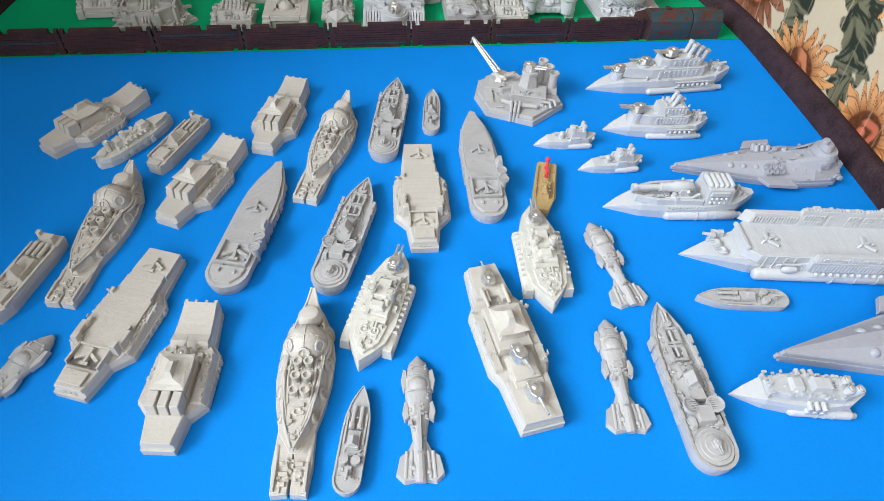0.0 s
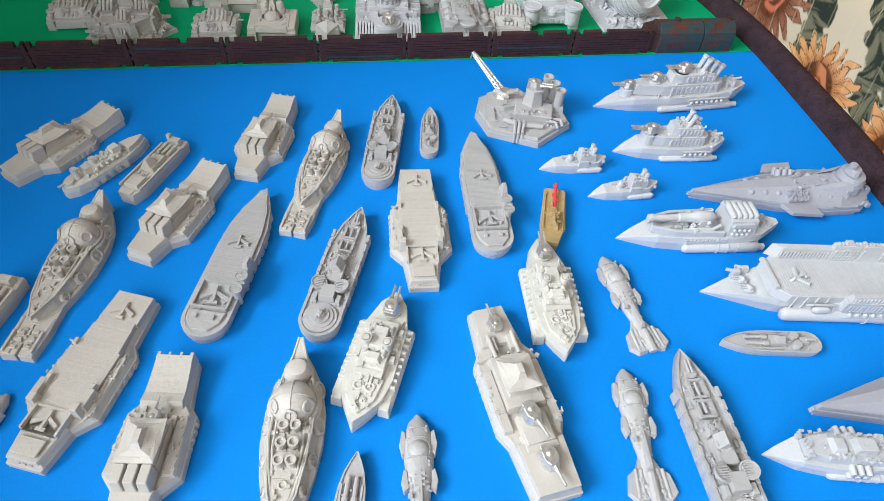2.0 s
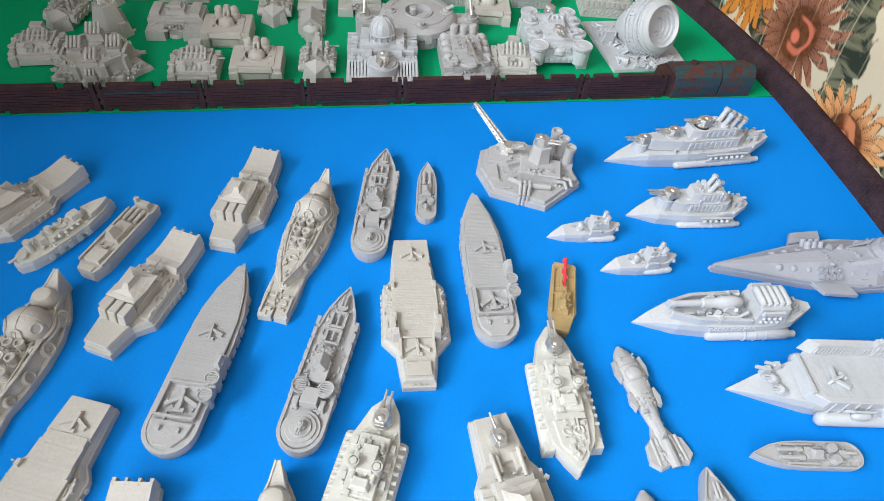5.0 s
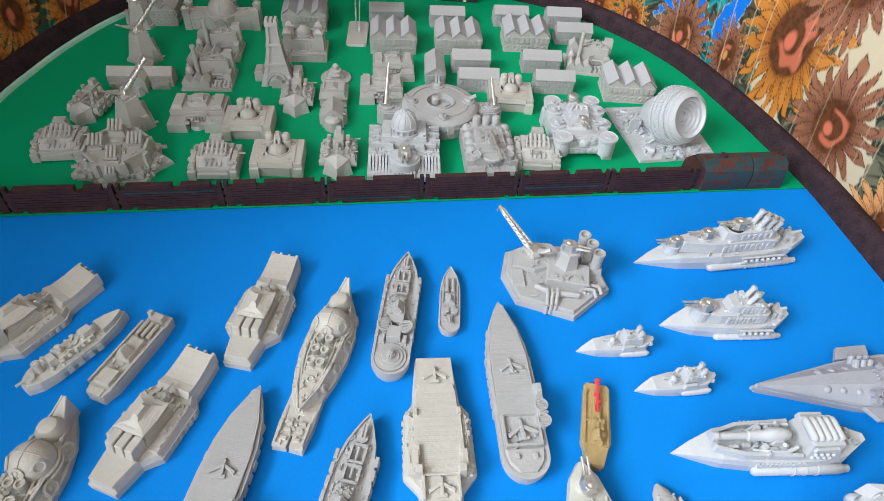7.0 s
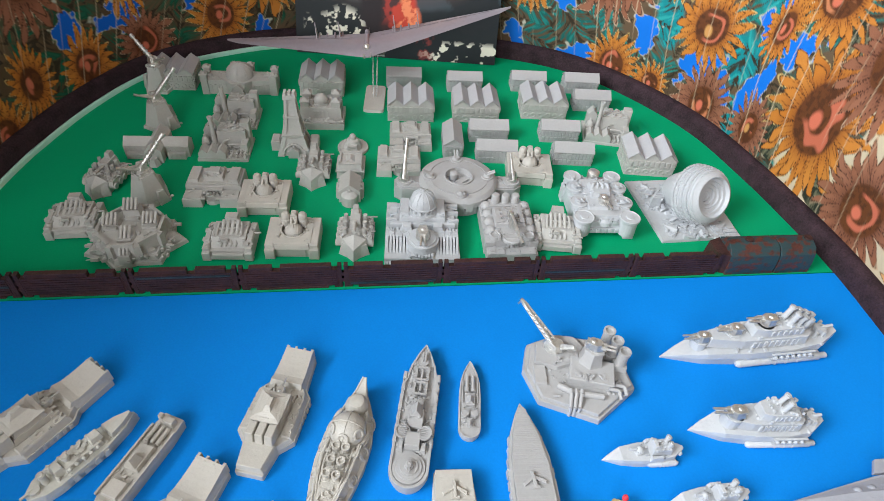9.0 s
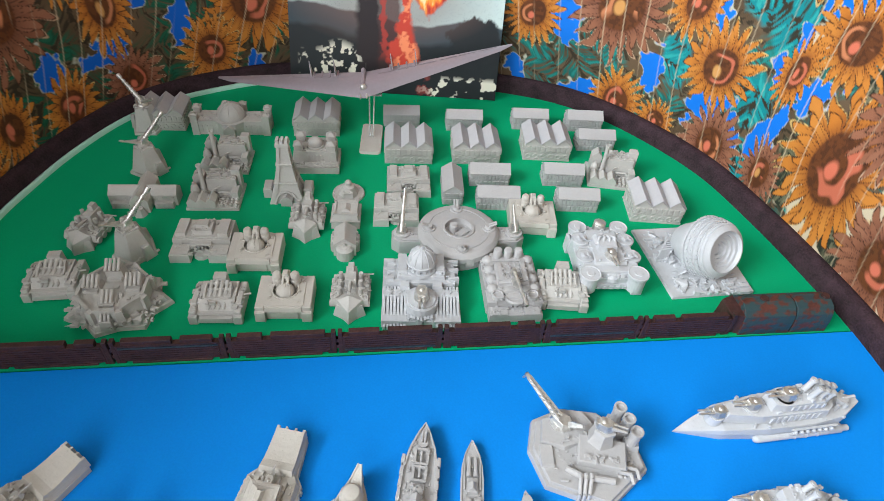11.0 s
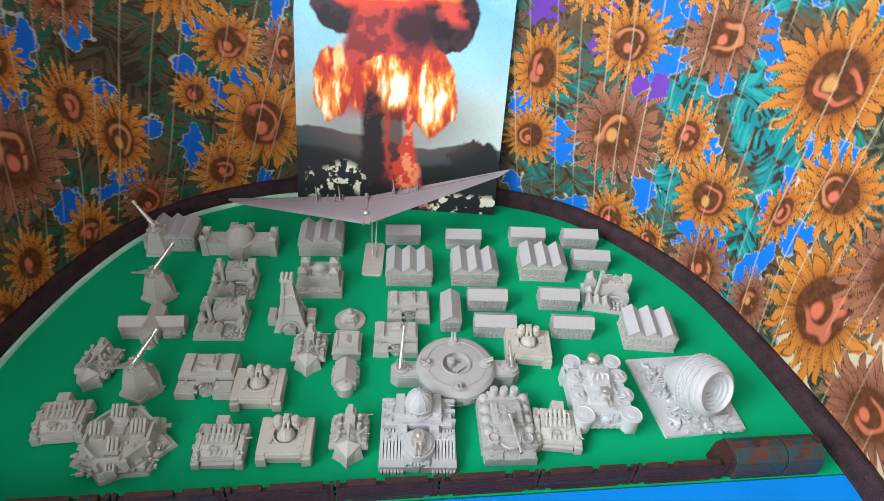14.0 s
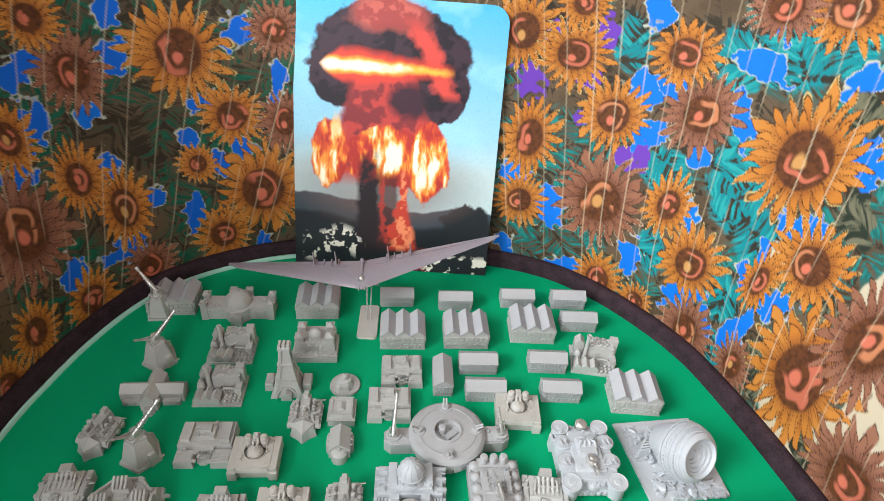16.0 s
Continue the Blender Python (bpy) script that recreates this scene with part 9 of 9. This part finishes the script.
def flight_stand(x, y):
    root = thing("display_stand", "clear acrylic display stand with a rounded foot and two rods", "display stand")
    bm = bmesh.new()
    r = 4
    out = []
    for cx, cy, t0 in ((10.5 - r, 26 - r, 0), (-10.5 + r, 26 - r, 1), (-10.5 + r, -26 + r, 2), (10.5 - r, -26 + r, 3)):
        out += [(cx + r * math.cos(t), cy + r * math.sin(t)) for t in np.linspace(t0 * math.pi / 2, (t0 + 1) * math.pi / 2, 5)]
    prism(bm, out, 0, 2.6, 0.97)
    part("foot", bm, PALE, root, "milky rounded foot")
    for s in (-1, 1):
        bm = bmesh.new()
        rod(bm, (s * 1.6, 2, 2.4), (s * 2.4, 14, 44), 0.7, 0.7, 8)
        part("rod", bm, CLEAR, root)
    bm = bmesh.new()
    box(bm, 0, 14, 43.5, 20, 10, 1.4, 0.96)
    part("cradle", bm, CLEAR, root)
    return stand(root, x, y, 2)


def wall_section(w, seed, top_gap):
    """A plastic wall length with interlocking notches along its top and slots at its foot."""
    root = thing("model_wall", "rust-brown painted plastic wall section with notched top", "model wall", "perimeter wall")
    bm = bmesh.new()
    cuts = sorted([(-w * 0.46, -w * 0.40), (-w * 0.05 + top_gap, w * 0.03 + top_gap), (w * 0.40, w * 0.46)])
    x = -w / 2
    for a, b in cuts:
        box(bm, (x + a) / 2, 0, 2.0, a - x, 4.4, 19.4, topy=0.9)
        box(bm, (a + b) / 2, 0, 2.0, b - a, 4.0, 15.4)
        x = b
    box(bm, (x + w / 2) / 2, 0, 2.0, w / 2 - x, 4.4, 19.4, topy=0.9)
    for a, b in ((-w * 0.5, -w * 0.42), (-w * 0.36, w * 0.36), (w * 0.42, w * 0.5)):
        box(bm, (a + b) / 2, 0, 0, b - a, 5.2 if b - a > w * 0.2 else 4.0, 2.0)
    part("panel", bm, RUST, root, bevel=0.3)
    for i in range(7):
        bm = bmesh.new()
        box(bm, 0, -2.2, 3.2 + i * 2.2, w * 0.88, 0.7, 1.7)
        part("plank_course", bm, TEALPAINT if (seed + i) % 7 == 3 and seed % 2 else RUST, root)
    for s in (-1, 1):
        for z in (5, 11):
            bm = bmesh.new()
            box(bm, s * (w / 2 + 0.6), 0, z, 2.0, 3.0, 3.4, 0.9)
            part("hinge_tab", bm, RUST, root)
    return root


def end_bunker():
    root = thing("model_wall_bunker", "rust and teal painted plastic bunker closing the wall", "model wall", "perimeter wall")
    for x0, x1 in ((-34, 6), (7, 36)):
        bm = bmesh.new()
        rows = []
        arc = [(-13, 0), (-12.6, 10), (-11, 17), (-7.4, 21.6), (-2, 23.6), (4, 23.0), (9, 20), (12, 13), (13, 0)]
        for x in (x0, x1):
            rows.append([bm.verts.new((x, y, z)) for y, z in arc])
        for i in range(len(arc) - 1):
            bm.faces.new((rows[0][i], rows[0][i + 1], rows[1][i + 1], rows[1][i]))
        bm.faces.new(rows[0]), bm.faces.new(rows[1][::-1])
        bmesh.ops.recalc_face_normals(bm, faces=bm.faces)
        part("vault", bm, BUNKER, root, "blotched rust and teal paint", bevel=0.4)
    bm = bmesh.new()
    prism(bm, [(-44, -8), (-33, -12), (-33, 12), (-44, 8)], 0, 18, 0.9)
    part("end_wedge", bm, RUST, root, bevel=0.4)
    for x, y in ((-16, 1), (33, 1)):
        bm = bmesh.new()
        drum(bm, x, y, 22.6, 3.2, 2.2, 0.9)
        part("roof_cap", bm, RUST, root)
    return root


# streets and squares
fac = factory()
place_all(fac, [(-0.0437, 0.6389, 4.1, 0, 0.985), (0.0213, 0.6452, 4.1, 0, 0.993), (0.0916, 0.6596, 2.2, 0, 1.002), (0.1806, 0.5721, -1, 0, 0.982), (-0.1376, 0.6762, 5.2, 0, 0.973), (-0.2867, 0.6683, 5.3, 0, 0.954)])
bar = barracks()
place_all(bar, [(0.0331, 0.6024, 3.8, 0, 0.995), (0.0392, 0.5683, 2.7, 0, 0.994), (0.1025, 0.6096, 1.9, 0, 1.004), (0.1108, 0.5727, 1.7, 0, 0.987), (-0.0543, 0.6961, 5.3, 0, 0.984), (0.0106, 0.6958, 4.3, 0, 0.992), (0.0803, 0.7066, 3.4, 0, 1.001), (0.1384, 0.71, 2.4, 0, 1.009), (0.1443, 0.6735, 2.2, 0, 1.015), (-0.0013, 0.5816, 93.3, 0, 0.993)])
place_all(power_station(), [(-0.2091, 0.6049, 4.9, 0, 0.964), (-0.2039, 0.5532, 4.6, 0, 0.965), (0.1517, 0.6202, -5.8, 0, 1.01)])
stand(domed_hall(), -0.2183, 0.6614, 5.2, 0, 0.963)
stand(museum(), -0.1283, 0.6125, 4.9, 0, 0.974)
stand(cross_hall(), -0.26, 0.5439, 5.6, 0, 0.955)
stand(lattice_tower(), -0.144, 0.5617, 4.7, 0, 0.973)
stand(shrine(), -0.0928, 0.5691, 1.7, 0, 0.98)
stand(plinth_house(), -0.09, 0.5339, 3.5, 0, 0.982)
stand(chapel(), -0.0863, 0.4989, 5.3, 0, 0.983)
place_all(stepped_temple(), [(-0.0406, 0.5863, 4.8, 0, 0.986), (-0.0487, 0.5448, 3.5, 0, 0.978), (-0.1954, 0.4914, 4.4, 0, 1.116)])
place_all(ball_bunker(), [(-0.152, 0.4818, 4.3, 0, 0.976), (-0.12, 0.4368, 4.1, 0, 0.981), (0.0674, 0.5441, -0.3, 0, 1)])
place_all(rocket_tank(), [(-0.2859, 0.4431, 9.1, 0, 0.961), (-0.1657, 0.431, 4.1, 0, 0.976), (0.0827, 0.4616, -1.7, 0, 1.004)])
place_all(ram_engine(), [(-0.2858, 0.495, -6.6, 0, 0.96), (-0.1207, 0.5243, 3.5, 0, 0.978), (-0.0749, 0.4436, 3.1, 0, 0.986)])
place_all(gun_tower(), [(-0.245, 0.4806, 50.1, 0, 0.965), (-0.2731, 0.5874, 48.5, 0, 0.956), (-0.2992, 0.6545, 151.5, 0, 0.953)])
stand(fortress(), -0.2354, 0.4268, 7, 0, 0.968)
stand(grand_temple(), -0.0239, 0.4485, 3.1, 0, 0.992)
stand(landship(), 0.0436, 0.4598, 5.1, 0, 0.999)
stand(turret_landship(), 0.1196, 0.4921, 4.3, 0, 1.008)
stand(disc_fortress(), 0.0036, 0.5095, 5.3, 0, 0.993)
stand(fallen_observatory(), 0.199, 0.5089, 1.4, 0, 1.017)
flying_wing().matrix_basis = Matrix.Translation((-0.0918, 0.6985, 0.0535)) @ Matrix.Rotation(radians(3.7), 4, "Z") @ Matrix.Rotation(radians(-9.2), 4, "Y") @ Matrix.Rotation(radians(9), 4, "X")
flight_stand(-0.0817, 0.659)
for i in range(8):
    x = 0.2040 - 0.0704 * (i + 0.5)
    stand(wall_section(69.4, i, (-9, 6, 14, -4)[i % 4]), x, EDGE(x) + 0.0038, 7.2)
stand(end_bunker(), 0.2432, 0.4475, 7.2)
